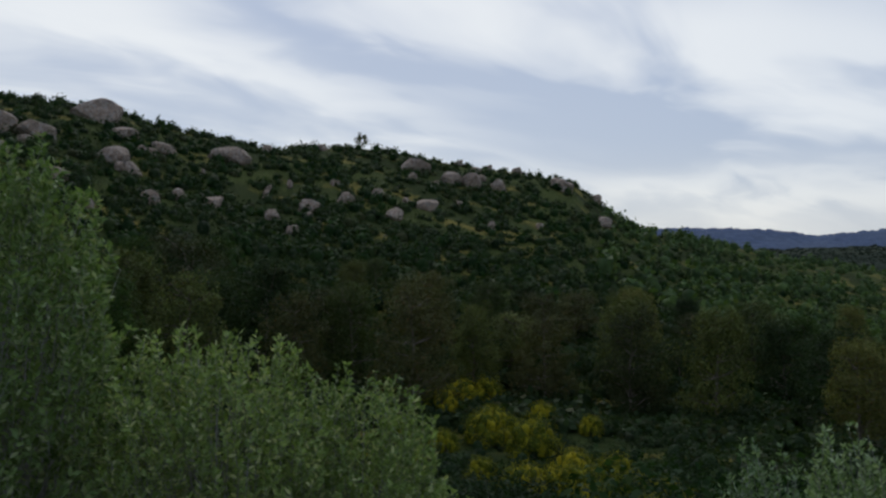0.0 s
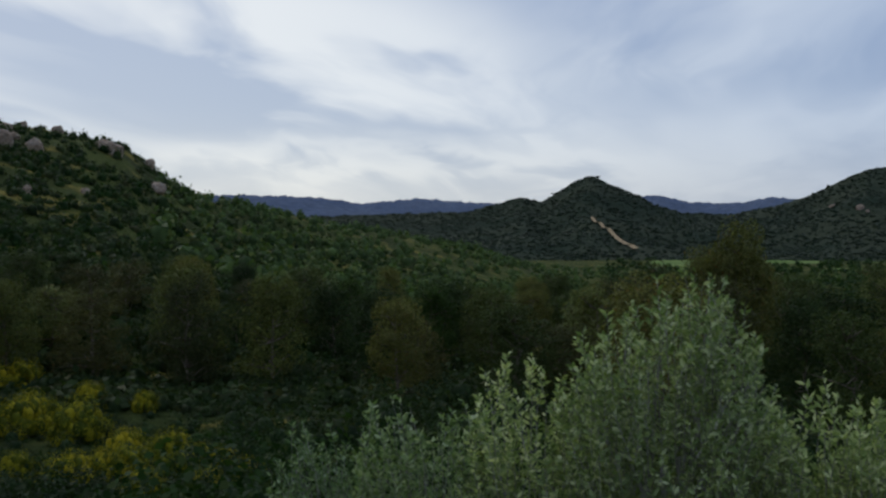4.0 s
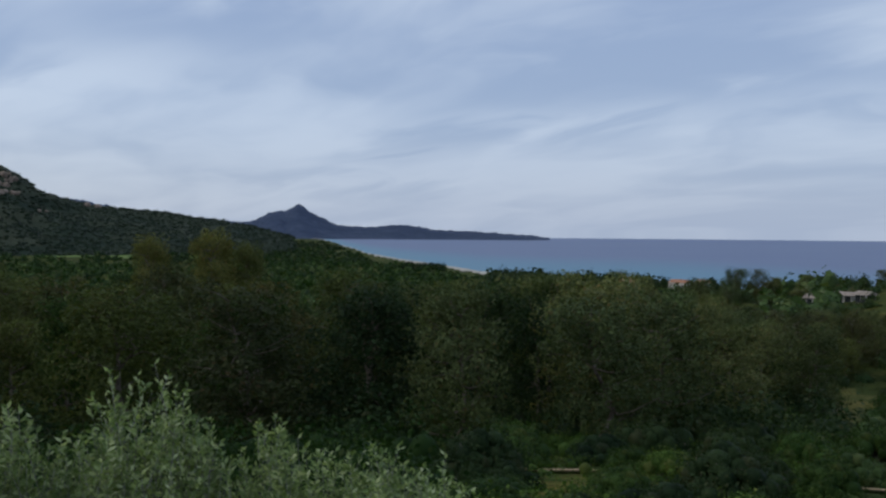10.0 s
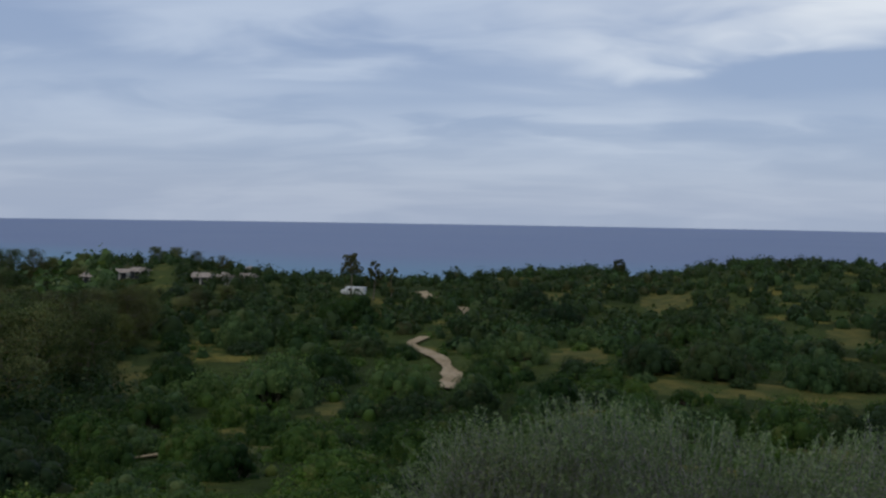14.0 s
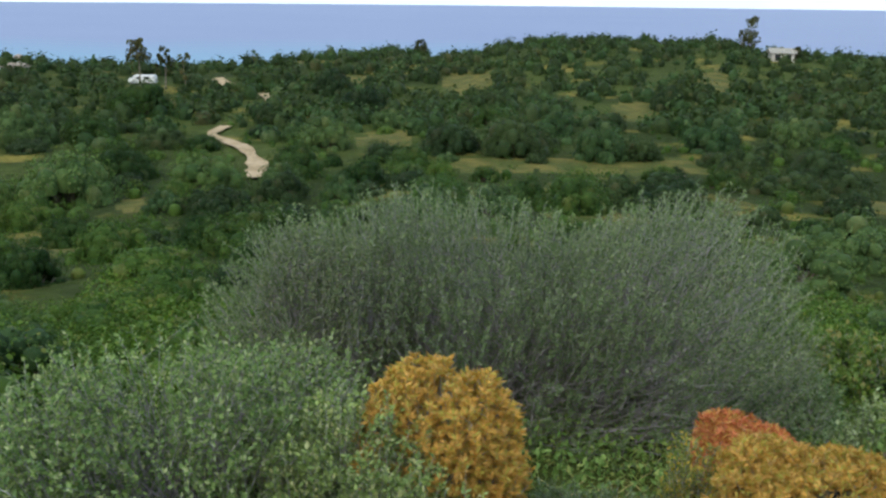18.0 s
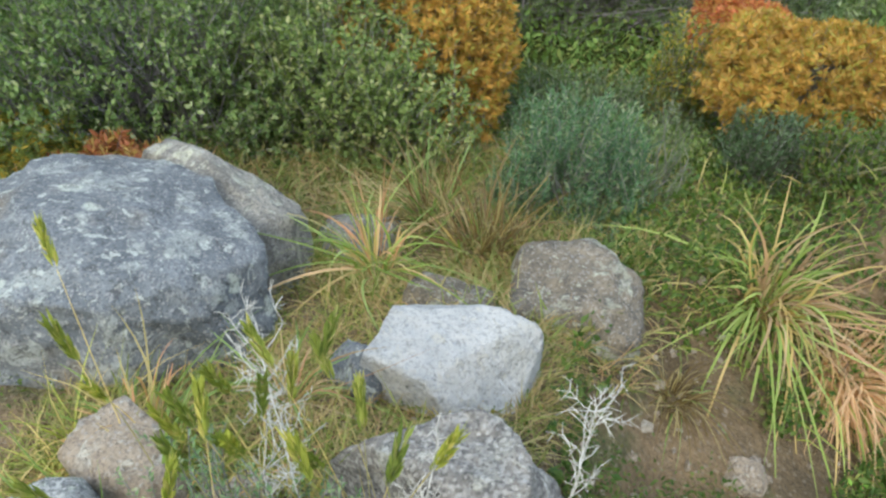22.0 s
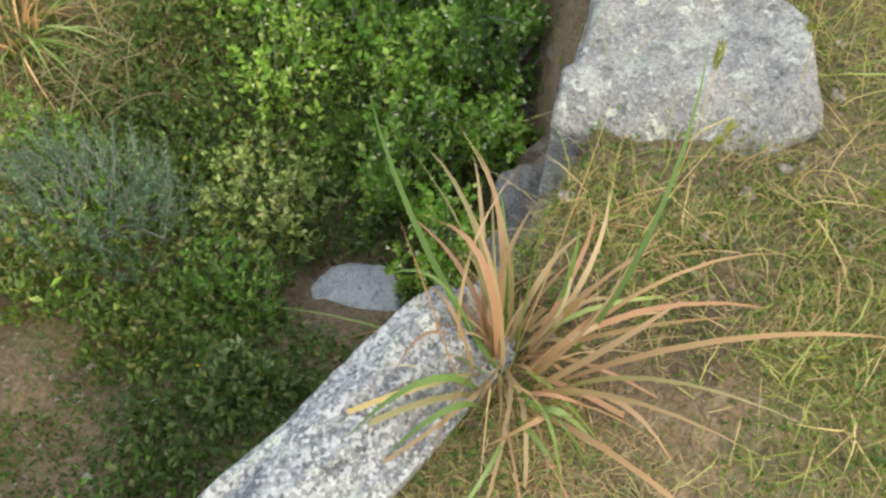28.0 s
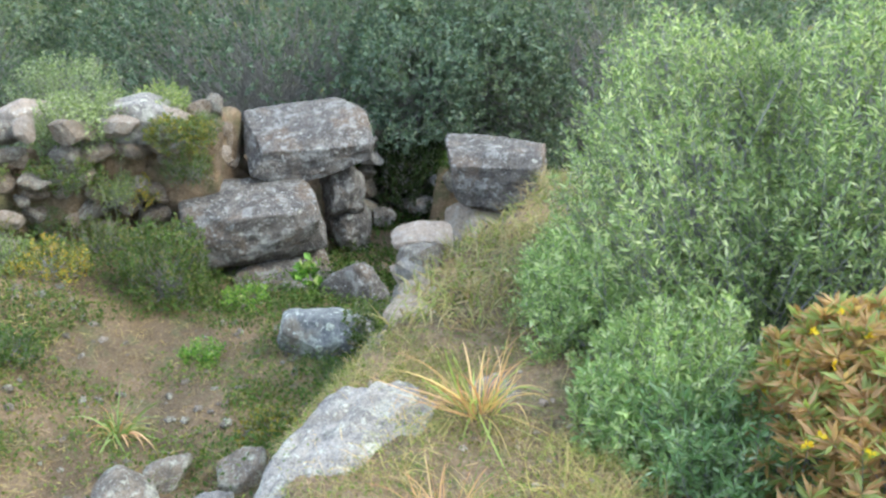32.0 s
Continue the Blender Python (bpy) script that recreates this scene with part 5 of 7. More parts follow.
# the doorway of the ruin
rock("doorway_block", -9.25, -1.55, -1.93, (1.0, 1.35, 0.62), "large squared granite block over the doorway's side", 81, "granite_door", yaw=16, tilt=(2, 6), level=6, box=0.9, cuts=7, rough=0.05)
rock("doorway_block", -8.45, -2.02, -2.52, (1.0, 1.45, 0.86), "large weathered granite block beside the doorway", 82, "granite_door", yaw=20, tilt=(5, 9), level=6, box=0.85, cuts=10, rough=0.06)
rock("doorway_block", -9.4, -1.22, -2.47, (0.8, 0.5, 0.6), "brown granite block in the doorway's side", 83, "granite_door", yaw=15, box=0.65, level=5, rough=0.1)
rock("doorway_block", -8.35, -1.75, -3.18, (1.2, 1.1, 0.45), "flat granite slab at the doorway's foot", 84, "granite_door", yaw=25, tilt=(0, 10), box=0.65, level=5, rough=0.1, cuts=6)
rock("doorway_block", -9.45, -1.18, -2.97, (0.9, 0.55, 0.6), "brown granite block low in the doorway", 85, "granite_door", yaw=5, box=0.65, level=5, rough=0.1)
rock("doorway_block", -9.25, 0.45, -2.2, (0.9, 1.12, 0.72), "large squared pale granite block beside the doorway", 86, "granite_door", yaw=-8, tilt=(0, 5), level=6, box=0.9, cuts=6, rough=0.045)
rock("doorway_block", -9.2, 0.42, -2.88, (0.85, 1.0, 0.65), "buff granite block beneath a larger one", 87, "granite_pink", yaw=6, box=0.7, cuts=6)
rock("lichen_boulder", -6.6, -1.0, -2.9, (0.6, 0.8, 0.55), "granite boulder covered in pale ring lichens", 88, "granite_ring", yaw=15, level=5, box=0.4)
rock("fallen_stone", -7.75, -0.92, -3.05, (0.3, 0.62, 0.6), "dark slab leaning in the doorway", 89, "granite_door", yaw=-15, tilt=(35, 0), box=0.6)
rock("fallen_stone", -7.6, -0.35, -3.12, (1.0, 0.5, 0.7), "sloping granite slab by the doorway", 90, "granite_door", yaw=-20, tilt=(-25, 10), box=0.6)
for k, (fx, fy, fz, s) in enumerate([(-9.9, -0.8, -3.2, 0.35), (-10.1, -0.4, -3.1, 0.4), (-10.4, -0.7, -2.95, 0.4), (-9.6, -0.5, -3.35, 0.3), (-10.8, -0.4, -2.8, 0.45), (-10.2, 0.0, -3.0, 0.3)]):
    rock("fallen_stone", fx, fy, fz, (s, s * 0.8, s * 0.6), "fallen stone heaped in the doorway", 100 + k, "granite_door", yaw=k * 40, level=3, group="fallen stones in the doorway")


def rubble_wall(name, path, top, foot, seed, label, mats=("granite_brown", "granite", "granite_pink"), size=0.3, loose=0.0):
    """A dry-stone face along a line: each stone a piece of its own, loosely coursed."""
    rng = np.random.default_rng(seed)
    wall = thing(name, path[0][0], path[0][1], foot, label, "stone wall")
    inv = wall.matrix_world.inverted()
    p = np.asarray(path, float)
    run = np.concatenate([[0], np.cumsum(np.linalg.norm(np.diff(p, axis=0), axis=1))])
    kinds = [rock_mesh(seed * 10 + k, (1, 0.85, (0.7, 0.45, 0.55)[k % 3]), 3, 0.7, 14, 0.07, mats[k % len(mats)]) for k in range(9)]
    z = foot
    while z < top:
        s, h = rng.uniform(0, size), size * rng.uniform(0.5, 0.75)
        while s < run[-1]:
            w = size * rng.uniform(0.4, 1.25)
            x, y = np.interp(s, run, p[:, 0]), np.interp(s, run, p[:, 1])
            if rng.random() < loose:
                s += w
                continue
            ob = new("stone", kinds[rng.integers(9)])
            ob.parent = wall
            ob.matrix_parent_inverse = inv
            ob.matrix_basis = pose(x + rng.normal() * 0.05, y + rng.normal() * 0.05, z + h / 2 + rng.normal() * 0.03, rng.normal() * 16, rng.normal() * 16, rng.uniform(0, 360)) @ Matrix.Diagonal((w * 1.08, w * 1.08, max(h * 1.4, w * 0.7), 1))
            s += w * 0.86
        z += h * 0.95
    return wall


rubble_wall("rubble_wall", [(-9.1, -2.3), (-8.5, -2.75), (-8.1, -3.4), (-7.6, -4.1), (-6.9, -4.7)], -1.75, -2.9, 121, "tumbled dry-stone wall bound with soil and weeds", ("granite_rubble", "granite_rubble", "granite_pink", "granite_brown"), 0.32, 0.1)
for k, (bx, by, bt, bs) in enumerate(((-8.95, -2.85, -1.82, (1.3, 1.3, 1.5)), (-8.5, -3.75, -1.85, (1.4, 1.5, 1.5)), (-7.85, -4.7, -1.9, (1.5, 1.5, 1.5)))):
    rock("soil_bank", bx, by, bt, bs, "crumbling brown earth bank behind tumbled stones", 130 + k, "soil", yaw=25 * k, level=5, box=0.4, cuts=5, rough=0.12, group="earth banks of the ruin", category="earth bank")
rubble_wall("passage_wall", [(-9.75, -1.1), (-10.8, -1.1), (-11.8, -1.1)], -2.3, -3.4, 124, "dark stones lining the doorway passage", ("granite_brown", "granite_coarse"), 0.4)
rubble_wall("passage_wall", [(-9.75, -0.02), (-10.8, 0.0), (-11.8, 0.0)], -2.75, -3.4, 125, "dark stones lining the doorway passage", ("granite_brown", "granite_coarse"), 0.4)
rubble_wall("pit_wall", [(-6.3, -0.2), (-5.4, -0.2), (-4.4, -0.38)], -2.1, -3.3, 122, "dry-stone wall lining the sunken floor", size=0.36)
rubble_wall("pit_wall", [(-2.9, -0.42), (-2.0, -0.22), (-1.3, -0.18), (-0.7, -0.34), (0.0, -0.64)], -2.3, -3.05, 123, "dry-stone wall under the granite slabs", ("granite_brown", "granite_coarse", "granite_rubble"), 0.26)


# ---- strap-leaved tufts and grasses ----
def tuft(name, x, y, z, seed, label, green, dry, length, width, droop=0.5, green_rise=1.4, category="plant", group="", withered="strap_dry", toward=(0.0, 0.0)):
    """A rosette of long curved leaves: green ones stand up, withered ones sprawl."""
    rng = np.random.default_rng(seed)
    ob = thing(name, x, y, z, label, category, group)
    for kind, n, rise, mat in (("green_foliage", green, green_rise, "strap"), ("withered_foliage", dry, 3.0, withered)):
        if not n:
            continue
        a = rng.uniform(0, 2 * math.pi, n)
        lean = np.stack([np.cos(a) + rng.normal() * 0.25 + toward[0], np.sin(a) + rng.normal() * 0.25 + toward[1], rise * rng.uniform(0.2, 1.6, n)], 1)
        base = np.stack([np.cos(a), np.sin(a), np.zeros(n)], 1) * rng.uniform(0.01, 0.06, (n, 1)) * length * 3
        v, f = blades(rng, base, lean, length * rng.uniform(0.4, 1.2, n), width * rng.uniform(0.5, 1.2, n), droop * rng.uniform(0.3, 1.7, n), 8)
        part(kind, mesh_from(kind, v, f, [M[mat]], None, True), ob, "fresh green strap leaves" if mat == "strap" else "withered orange strap leaves" if mat == "strap_dry" else "bleached tan strap leaves" if mat == "strap_tan" else "dead brown blades")
    return ob


tuft("asphodel_tuft", -0.74, -0.18, -1.62, 131, "withered orange strap-leaved tuft on the slab's edge", 22, 38, 0.62, 0.012, 0.8, 2.6, toward=(-0.4, 0.1))
tuft("asphodel_tuft", -0.77, -0.2, -1.62, 231, "sprawling withered salmon leaves at the slab's edge", 4, 38, 0.46, 0.011, 1.5, 1.8, toward=(0.0, 0.35))
tuft("asphodel_tuft", -2.08, 0.87, -1.86, 132, "strap-leaved tuft with orange withered leaves in grass", 20, 80, 0.68, 0.012, 1.2)
tuft("asphodel_tuft", -1.86, 0.9, -1.86, 254, "long green and bleached strap leaves in the grass", 16, 22, 0.74, 0.014, 0.7, 2.6, withered="strap_tan")
tuft("asphodel_clump", -0.32, -2.5, land_at(-0.32, -2.5), 133, "large strap-leaved clump, green above and withered below", 190, 120, 0.58, 0.011, 0.9, 2.6, withered="strap_tan", toward=(-0.45, 0.1))
tuft("asphodel_clump", -0.66, -2.45, land_at(-0.66, -2.45), 134, "sprawling clump of withered tan strap leaves", 30, 520, 0.56, 0.01, 1.7, 1.8, withered="strap_tan", toward=(-0.6, 0.75))
tuft("asphodel_clump", -0.05, -1.95, land_at(-0.05, -1.95), 135, "small withered brown grass clump", 20, 130, 0.34, 0.006, 1.2, withered="brown_straw")
tuft("grass_tuft", 0.75, -2.35, -2.2, 136, "tall brown dead grass tuft", 14, 150, 0.46, 0.008, 0.5, 2.4, withered="brown_straw")
tuft("grass_tuft", 0.62, -2.3, -2.22, 226, "brown dead grass leaning over a stone", 10, 120, 0.4, 0.008, 0.6, 2.2, withered="brown_straw")
tuft("grass_tuft", 1.0, -2.5, -2.2, 227, "tall straw grass behind a boulder", 40, 80, 0.5, 0.007, 0.4, 2.8, withered="brown_straw")
tuft("grass_tuft", 1.0, -1.95, -1.95, 137, "green grass tuft beside a boulder", 60, 25, 0.4, 0.009, 0.4, 2.2)
tuft("grass_tuft", 0.92, -0.5, -1.64, 145, "fresh green grass tuft beside the path", 60, 12, 0.36, 0.008, 0.5, 1.8)
tuft("grass_tuft", 1.02, -0.72, -1.66, 201, "long fresh green grass beside the path", 70, 10, 0.42, 0.009, 0.5, 1.8)
tuft("grass_tuft", 0.82, -0.38, -1.62, 202, "long fresh green grass at the path's edge", 60, 14, 0.34, 0.008, 0.6, 1.6)
tuft("grass_tuft", 1.2, -1.0, -1.72, 146, "green and straw grass tuft below a boulder", 50, 30, 0.34, 0.007, 0.5, 1.8)
tuft("grass_tuft", 0.95, -1.25, -1.76, 147, "straw grass tuft between stones", 30, 40, 0.28, 0.006, 0.6, 1.4)
tuft("grass_tuft", 0.12, -0.62, -1.62, 148, "small straw grass tuft on the ledge", 24, 30, 0.22, 0.006, 0.6, 1.4)
tuft("grass_tuft", -3.7, 0.15, -1.96, 149, "tall straw and green grass tuft on the wall", 40, 50, 0.5, 0.009, 0.4, 1.9)
tuft("grass_tuft", -2.2, 0.3, -1.86, 150, "straw grass tuft behind the granite block", 50, 90, 0.3, 0.0035, 0.5, 1.9, withered="brown_straw")
tuft("grass_tuft", -2.85, 0.0, -1.92, 138, "dry straw-coloured grass tuft", 20, 40, 0.42, 0.006, 0.35, 2.2)
tuft("grass_tuft", -7.3, 0.35, land_at(-7.3, 0.35), 139, "withered strap-leaved tuft near the doorway", 40, 40, 0.5, 0.016, 0.6)
tuft("grass_tuft", -7.9, 0.5, land_at(-7.9, 0.5), 140, "green strap-leaved tuft near the doorway", 60, 30, 0.5, 0.016, 0.6)
tuft("grass_tuft", -5.2, -2.2, land_at(-5.2, -2.2), 141, "green grass tuft on the pit floor", 60, 20, 0.4, 0.012, 0.8)
tuft("grass_tuft", -1.9, -2.6, land_at(-1.9, -2.6), 142, "long green grass on the bank", 90, 40, 0.55, 0.011, 0.7)
tuft("grass_tuft", -1.2, -2.9, land_at(-1.2, -2.9), 143, "long green and straw grass on the bank", 80, 60, 0.55, 0.011, 0.7)
tuft("grass_tuft", -2.4, -3.2, land_at(-2.4, -3.2), 144, "long green and straw grass on the bank", 80, 50, 0.55, 0.011, 0.7)


def on_top(x, y):
    """Where turf grows on the ring: not on the pit floor."""
    return (np.hypot((x + 4) / 7.2, (y + 1.2) / 4.3) < 1.12) & ((y > np.interp(x, EDGE_X, EDGE_Y) - 0.02) | (x > 0.3))


def turf(name, label, seed, count, box, keep, length, width, mat, droop=0.5, rise=1.0, gap=-0.42):
    rng = np.random.default_rng(seed)
    x, y = rng.uniform(box[0], box[1], count), rng.uniform(box[2], box[3], count)
    thick = waves(x * 2.2, y * 2.2, 3) + rng.normal(size=count) * 0.25
    ok = keep(x, y) & (thick > gap)
    x, y = x[ok], y[ok]
    n = len(x)
    a = rng.uniform(0, 2 * math.pi, n)
    lean = np.stack([np.cos(a), np.sin(a), rise * rng.uniform(0.3, 2.0, n)], 1)
    v, f = blades(rng, np.stack([x, y, land(x, y) - 0.01], 1), lean, length * rng.uniform(0.4, 1.3, n), width * rng.uniform(0.6, 1.3, n), droop * rng.uniform(0.3, 1.4, n), 4)
    return tagged(new(name, mesh_from(name, v, f, [M[mat]])), label, "grass", kind="stuff")


turf("green_grass", "thin green grass over the stony top", 151, 165000, (-4.6, 1.6, -2.6, 1.6), on_top, 0.07, 0.0028, "grass", gap=-0.08)
turf("dry_grass", "short dry straw-coloured grass over the stony top", 152, 200000, (-4.6, 1.6, -2.6, 1.6), on_top, 0.08, 0.0022, "dry", 0.7, 0.5, gap=-0.3)
turf("dry_grass", "dry grass along the far wall top", 153, 9000, (-9.0, -4.6, -0.6, 2.6), on_top, 0.22, 0.008, "dry", 0.5, 1.2)
turf("green_grass", "green grass along the far wall top", 154, 9000, (-9.0, -4.6, -0.6, 2.6), on_top, 0.22, 0.008, "grass", 0.5, 1.2)


def bare(x, y):
    """Trodden soil in the pit's corner and below its far bank."""
    ragged = waves(x * 3.1, y * 3.1, 3) * 0.55 + waves(x * 11, y * 11, 2) * 0.3
    return (np.hypot((x + 0.25) / 0.45, (y + 1.65) / 0.62) < 1 + ragged) | (np.hypot((x + 5.6) / 1.5, (y + 2.3) / 0.8) < 0.9)


def in_pit(x, y):
    return ~bare(x, y) & (np.hypot(x + 1.24, y + 0.84) > 0.2) & (y < np.interp(x, EDGE_X, EDGE_Y) - 0.1) & (x < 0.3) & (x > -9.5) & (y > -5.0)


def herbs(name, label, seed, count, box, keep, leaf, height, mat, cover=0.0):
    """Low leafy weeds: small leaves in tiers over the soil."""
    rng = np.random.default_rng(seed)
    x, y = rng.uniform(box[0], box[1], count), rng.uniform(box[2], box[3], count)
    ok = keep(x, y) & (waves(x * 1.6 + seed, y * 1.6, 3) + rng.normal(size=count) * 0.12 > cover)
    x, y = x[ok], y[ok]
    n = len(x)
    b = np.stack([x, y, land(x, y) + rng.random(n) ** 1.5 * height], 1)
    way = unit(rng.normal(size=(n, 3)) + [0, 0, 0.5])
    ll = leaf * rng.uniform(0.5, 1.4, n)
    q = leaf_soup(rng, b, way, ll, ll * 0.5)
    return tagged(new(name, mesh_from(name, q, soup_faces(q), [M[mat]])), label, "weeds", kind="stuff")


herbs("low_weeds", "low green weeds on the sunken floor", 161, 110000, (-9, 0.3, -4.5, -0.3), in_pit, 0.035, 0.14, "weed", -0.04)
herbs("low_herbs", "fresh green herbs on the sunken floor", 162, 24000, (-3.8, -0.3, -1.9, -0.6), in_pit, 0.035, 0.2, "herb", -0.05)
herbs("low_weeds", "weeds hanging on the pit wall", 207, 9000, (-2.4, 0.1, -0.95, -0.05), lambda x, y: np.abs(y - np.interp(x, EDGE_X, EDGE_Y) + 0.1) < 0.1, 0.028, 0.06, "weed", -0.1)
herbs("low_herbs", "dark weeds along the pit wall", 165, 26000, (-2.4, -0.35, -2.2, -0.55), in_pit, 0.03, 0.14, "weed", -0.75)
herbs("low_weeds", "tiny weeds in the dry turf", 163, 90000, (-4.6, 1.8, -3.0, 1.8), on_top, 0.015, 0.04, "weed", -0.2)
turf("green_grass", "tall grass between the stones", 166, 3200, (0.45, 1.4, -1.05, -0.25), on_top, 0.3, 0.005, "grass", 0.5, 1.6)
turf("green_grass", "long green grass on the sunken bank", 164, 9000, (-6.5, 0.2, -4.6, -1.2), lambda x, y: in_pit(x, y) & (y < -1.9 - 0.25 * np.sin(x * 3)), 0.26, 0.007, "grass", 0.7, 1.3)

turf("green_grass", "short green grass beside the ledge", 214, 36000, (-1.3, 0.5, -0.7, 0.7), on_top, 0.05, 0.0024, "grass", 0.6, 0.9, gap=-2.0)
turf("dry_grass", "short straw beside the ledge", 215, 24000, (-1.3, 0.5, -0.7, 0.7), on_top, 0.065, 0.002, "dry", 0.6, 0.9, gap=-2.0)
herbs("low_weeds", "tiny green weeds beside the ledge", 216, 16000, (-1.4, 0.6, -0.7, 0.8), on_top, 0.016, 0.03, "weed", -0.3)
turf("green_grass", "tall grass round the granite block", 167, 5000, (-3.9, -0.6, -0.4, 1.3), on_top, 0.22, 0.003, "grass", 0.6, 1.5, gap=-0.05)
turf("green_grass", "ragged green grass before the olive shoots", 252, 9000, (-3.9, -1.5, 0.45, 1.5), on_top, 0.13, 0.003, "grass", 0.6, 1.2, gap=-0.05)
turf("dry_grass", "ragged straw before the olive shoots", 253, 9000, (-3.9, -1.5, 0.45, 1.5), on_top, 0.14, 0.0026, "dry", 0.6, 1.1, gap=-0.2)
turf("dry_grass", "tall straw on the wall top", 168, 3000, (-4.4, -0.9, -0.5, 1.4), on_top, 0.2, 0.0024, "dry", 0.5, 1.4)
turf("dry_grass", "short straw on the sunken floor", 169, 26000, (-8.5, -3.2, -4.4, -0.9), lambda x, y: y < np.interp(x, EDGE_X, EDGE_Y) - 0.2, 0.09, 0.005, "dry", 0.7, 0.6)
turf("dry_grass", "long straw on the sunken bank", 170, 3000, (-3.6, -0.8, -3.6, -1.9), in_pit, 0.4, 0.006, "dry", 0.7, 1.3)
herbs("low_weeds", "scattered green weeds on bare soil", 183, 40000, (-8.6, -3.4, -4.2, -0.7), lambda x, y: y < np.interp(x, EDGE_X, EDGE_Y) - 0.1, 0.03, 0.07, "weed", 0.12)
herbs("low_weeds", "scattered small weeds in the pit's corner", 184, 34000, (-1.1, 0.25, -2.6, -0.7), lambda x, y: y < np.interp(x, EDGE_X, EDGE_Y) - 0.1, 0.018, 0.05, "weed", 0.02)
# The dark leaf colour here helps the open passage read as shaded.
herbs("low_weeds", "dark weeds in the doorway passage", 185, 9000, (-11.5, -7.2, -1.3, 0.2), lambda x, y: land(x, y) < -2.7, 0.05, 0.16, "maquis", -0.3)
herbs("low_herbs", "green weeds at the foot of the doorway", 186, 9000, (-8.2, -5.6, -1.6, -0.2), lambda x, y: land(x, y) < -2.7, 0.035, 0.14, "weed", -0.1)


def outside(x, y):
    return np.hypot((x + 4) / 7.2, (y + 1.2) / 4.3) > 1.0


herbs("slope_weeds", "tangled green weeds on the slope beside the ruin", 197, 50000, (-4.5, 5.5, -9.5, -1.6), outside, 0.06, 0.3, "slope_weed", -0.6)
turf("green_grass", "rank grass on the slope beside the ruin", 198, 9000, (-4.5, 5.0, -9.0, -1.4), outside, 0.34, 0.009, "grass", 0.6, 1.2)


turf("green_grass", "short grass between the wall stones", 233, 14000, (0.3, 1.5, -2.3, -0.7), lambda x, y: x > 0.3, 0.12, 0.004, "grass", 0.6, 1.0)
turf("dry_grass", "short straw between the wall stones", 234, 14000, (0.3, 1.5, -2.3, -0.7), lambda x, y: x > 0.3, 0.12, 0.003, "dry", 0.6, 0.8)
turf("green_grass", "grass between boulders and spurges", 199, 12000, (0.1, 2.7, -3.8, -1.8), lambda x, y: x > 0.1, 0.2, 0.006, "grass", 0.6, 1.2)
turf("dry_grass", "straw between boulders and spurges", 205, 13000, (0.1, 2.7, -3.8, -1.8), lambda x, y: x > 0.1, 0.16, 0.005, "dry", 0.6, 1.0)
herbs("low_weeds", "leafy weeds between boulders and spurges", 206, 30000, (-0.2, 2.7, -4.2, -2.3), lambda x, y: x > -0.2, 0.016, 0.1, "weed", -0.2)


def pebbles(name, label, seed, count, box, keep, size, mat):
    """Small loose stones strewn over soil."""
    rng = np.random.default_rng(seed)
    x, y = rng.uniform(box[0], box[1], count), rng.uniform(box[2], box[3], count)
    ok = keep(x, y) & (waves(x * 1.9, y * 1.9, 2) > -0.35)
    x, y = x[ok], y[ok]
    s = size * rng.uniform(0.4, 1.0, (len(x), 1)) ** 2 * rng.uniform(0.6, 1.4, (len(x), 3))
    v, f = domes(np.stack([x, y, land(x, y) + s[:, 2] * 0.1], 1), s * [1, 1, 0.7], 5, -0.5)
    v = v + rng.normal(size=v.shape) * size * 0.08
    return tagged(new(name, mesh_from(name, v, f, [M[mat]])), label, "gravel", kind="stuff")


in_sunken = lambda x, y: (y < np.interp(x, EDGE_X, EDGE_Y) - 0.12) & (x < 0.3)
pebbles("small_stones", "small brown stones on the sunken floor", 187, 900, (-8.8, -3.3, -4.2, -0.5), in_sunken, 0.05, "granite_brown")
pebbles("small_stones", "small sandy stones on bare soil", 188, 260, (-1.0, 0.25, -2.5, -0.7), in_sunken, 0.022, "granite_pink")
pebbles("small_stones", "small stones in the dry turf", 189, 500, (-4.2, 1.6, -2.4, 1.4), on_top, 0.024, "granite_pink")
for k, (mx, my, mr, mh, shoots) in enumerate(((-3.15, -1.2, 0.46, 0.62, 330), (-2.8, -0.95, 0.44, 0.74, 330), (-3.4, -0.9, 0.4, 0.56, 260), (-2.55, -1.3, 0.36, 0.5, 220), (-2.1, -1.55, 0.42, 0.46, 260), (-2.2, -0.85, 0.38, 0.66, 240), (-1.75, -0.78, 0.36, 0.7, 240), (-2.35, -0.66, 0.26, 0.98, 200), (-1.98, -0.52, 0.22, 0.95, 180), (-2.7, -0.78, 0.26, 0.86, 200), (-1.45, -0.55, 0.22, 0.8, 160), (-3.75, -0.98, 0.4, 0.62, 260), (-3.3, -0.74, 0.26, 0.84, 190))):
    with_flowers(shrub("mint_bush", mx, my, -3.05, "fresh green leafy herb bush with tiny white flowers", "herb", "mint", 171 + k * 7, (mr, mr * 0.9, mh), int(shoots * 0.85), 0.3, 15, 0.034, 0.58, upright=1.0, shell=0.8, lump=0.62, bare=0.15, group="herb bushes in the pit"), 90, "white_flower", 191 + k * 7)
shrub("blue_green_weed", -1.15, -1.75, -2.85, "blue-green feathery weed on the pit floor", "weed", "sage_deep", 173, (0.42, 0.4, 0.56), 420, 0.22, 34, 0.02, 0.22, upright=1.0, shell=0.5)
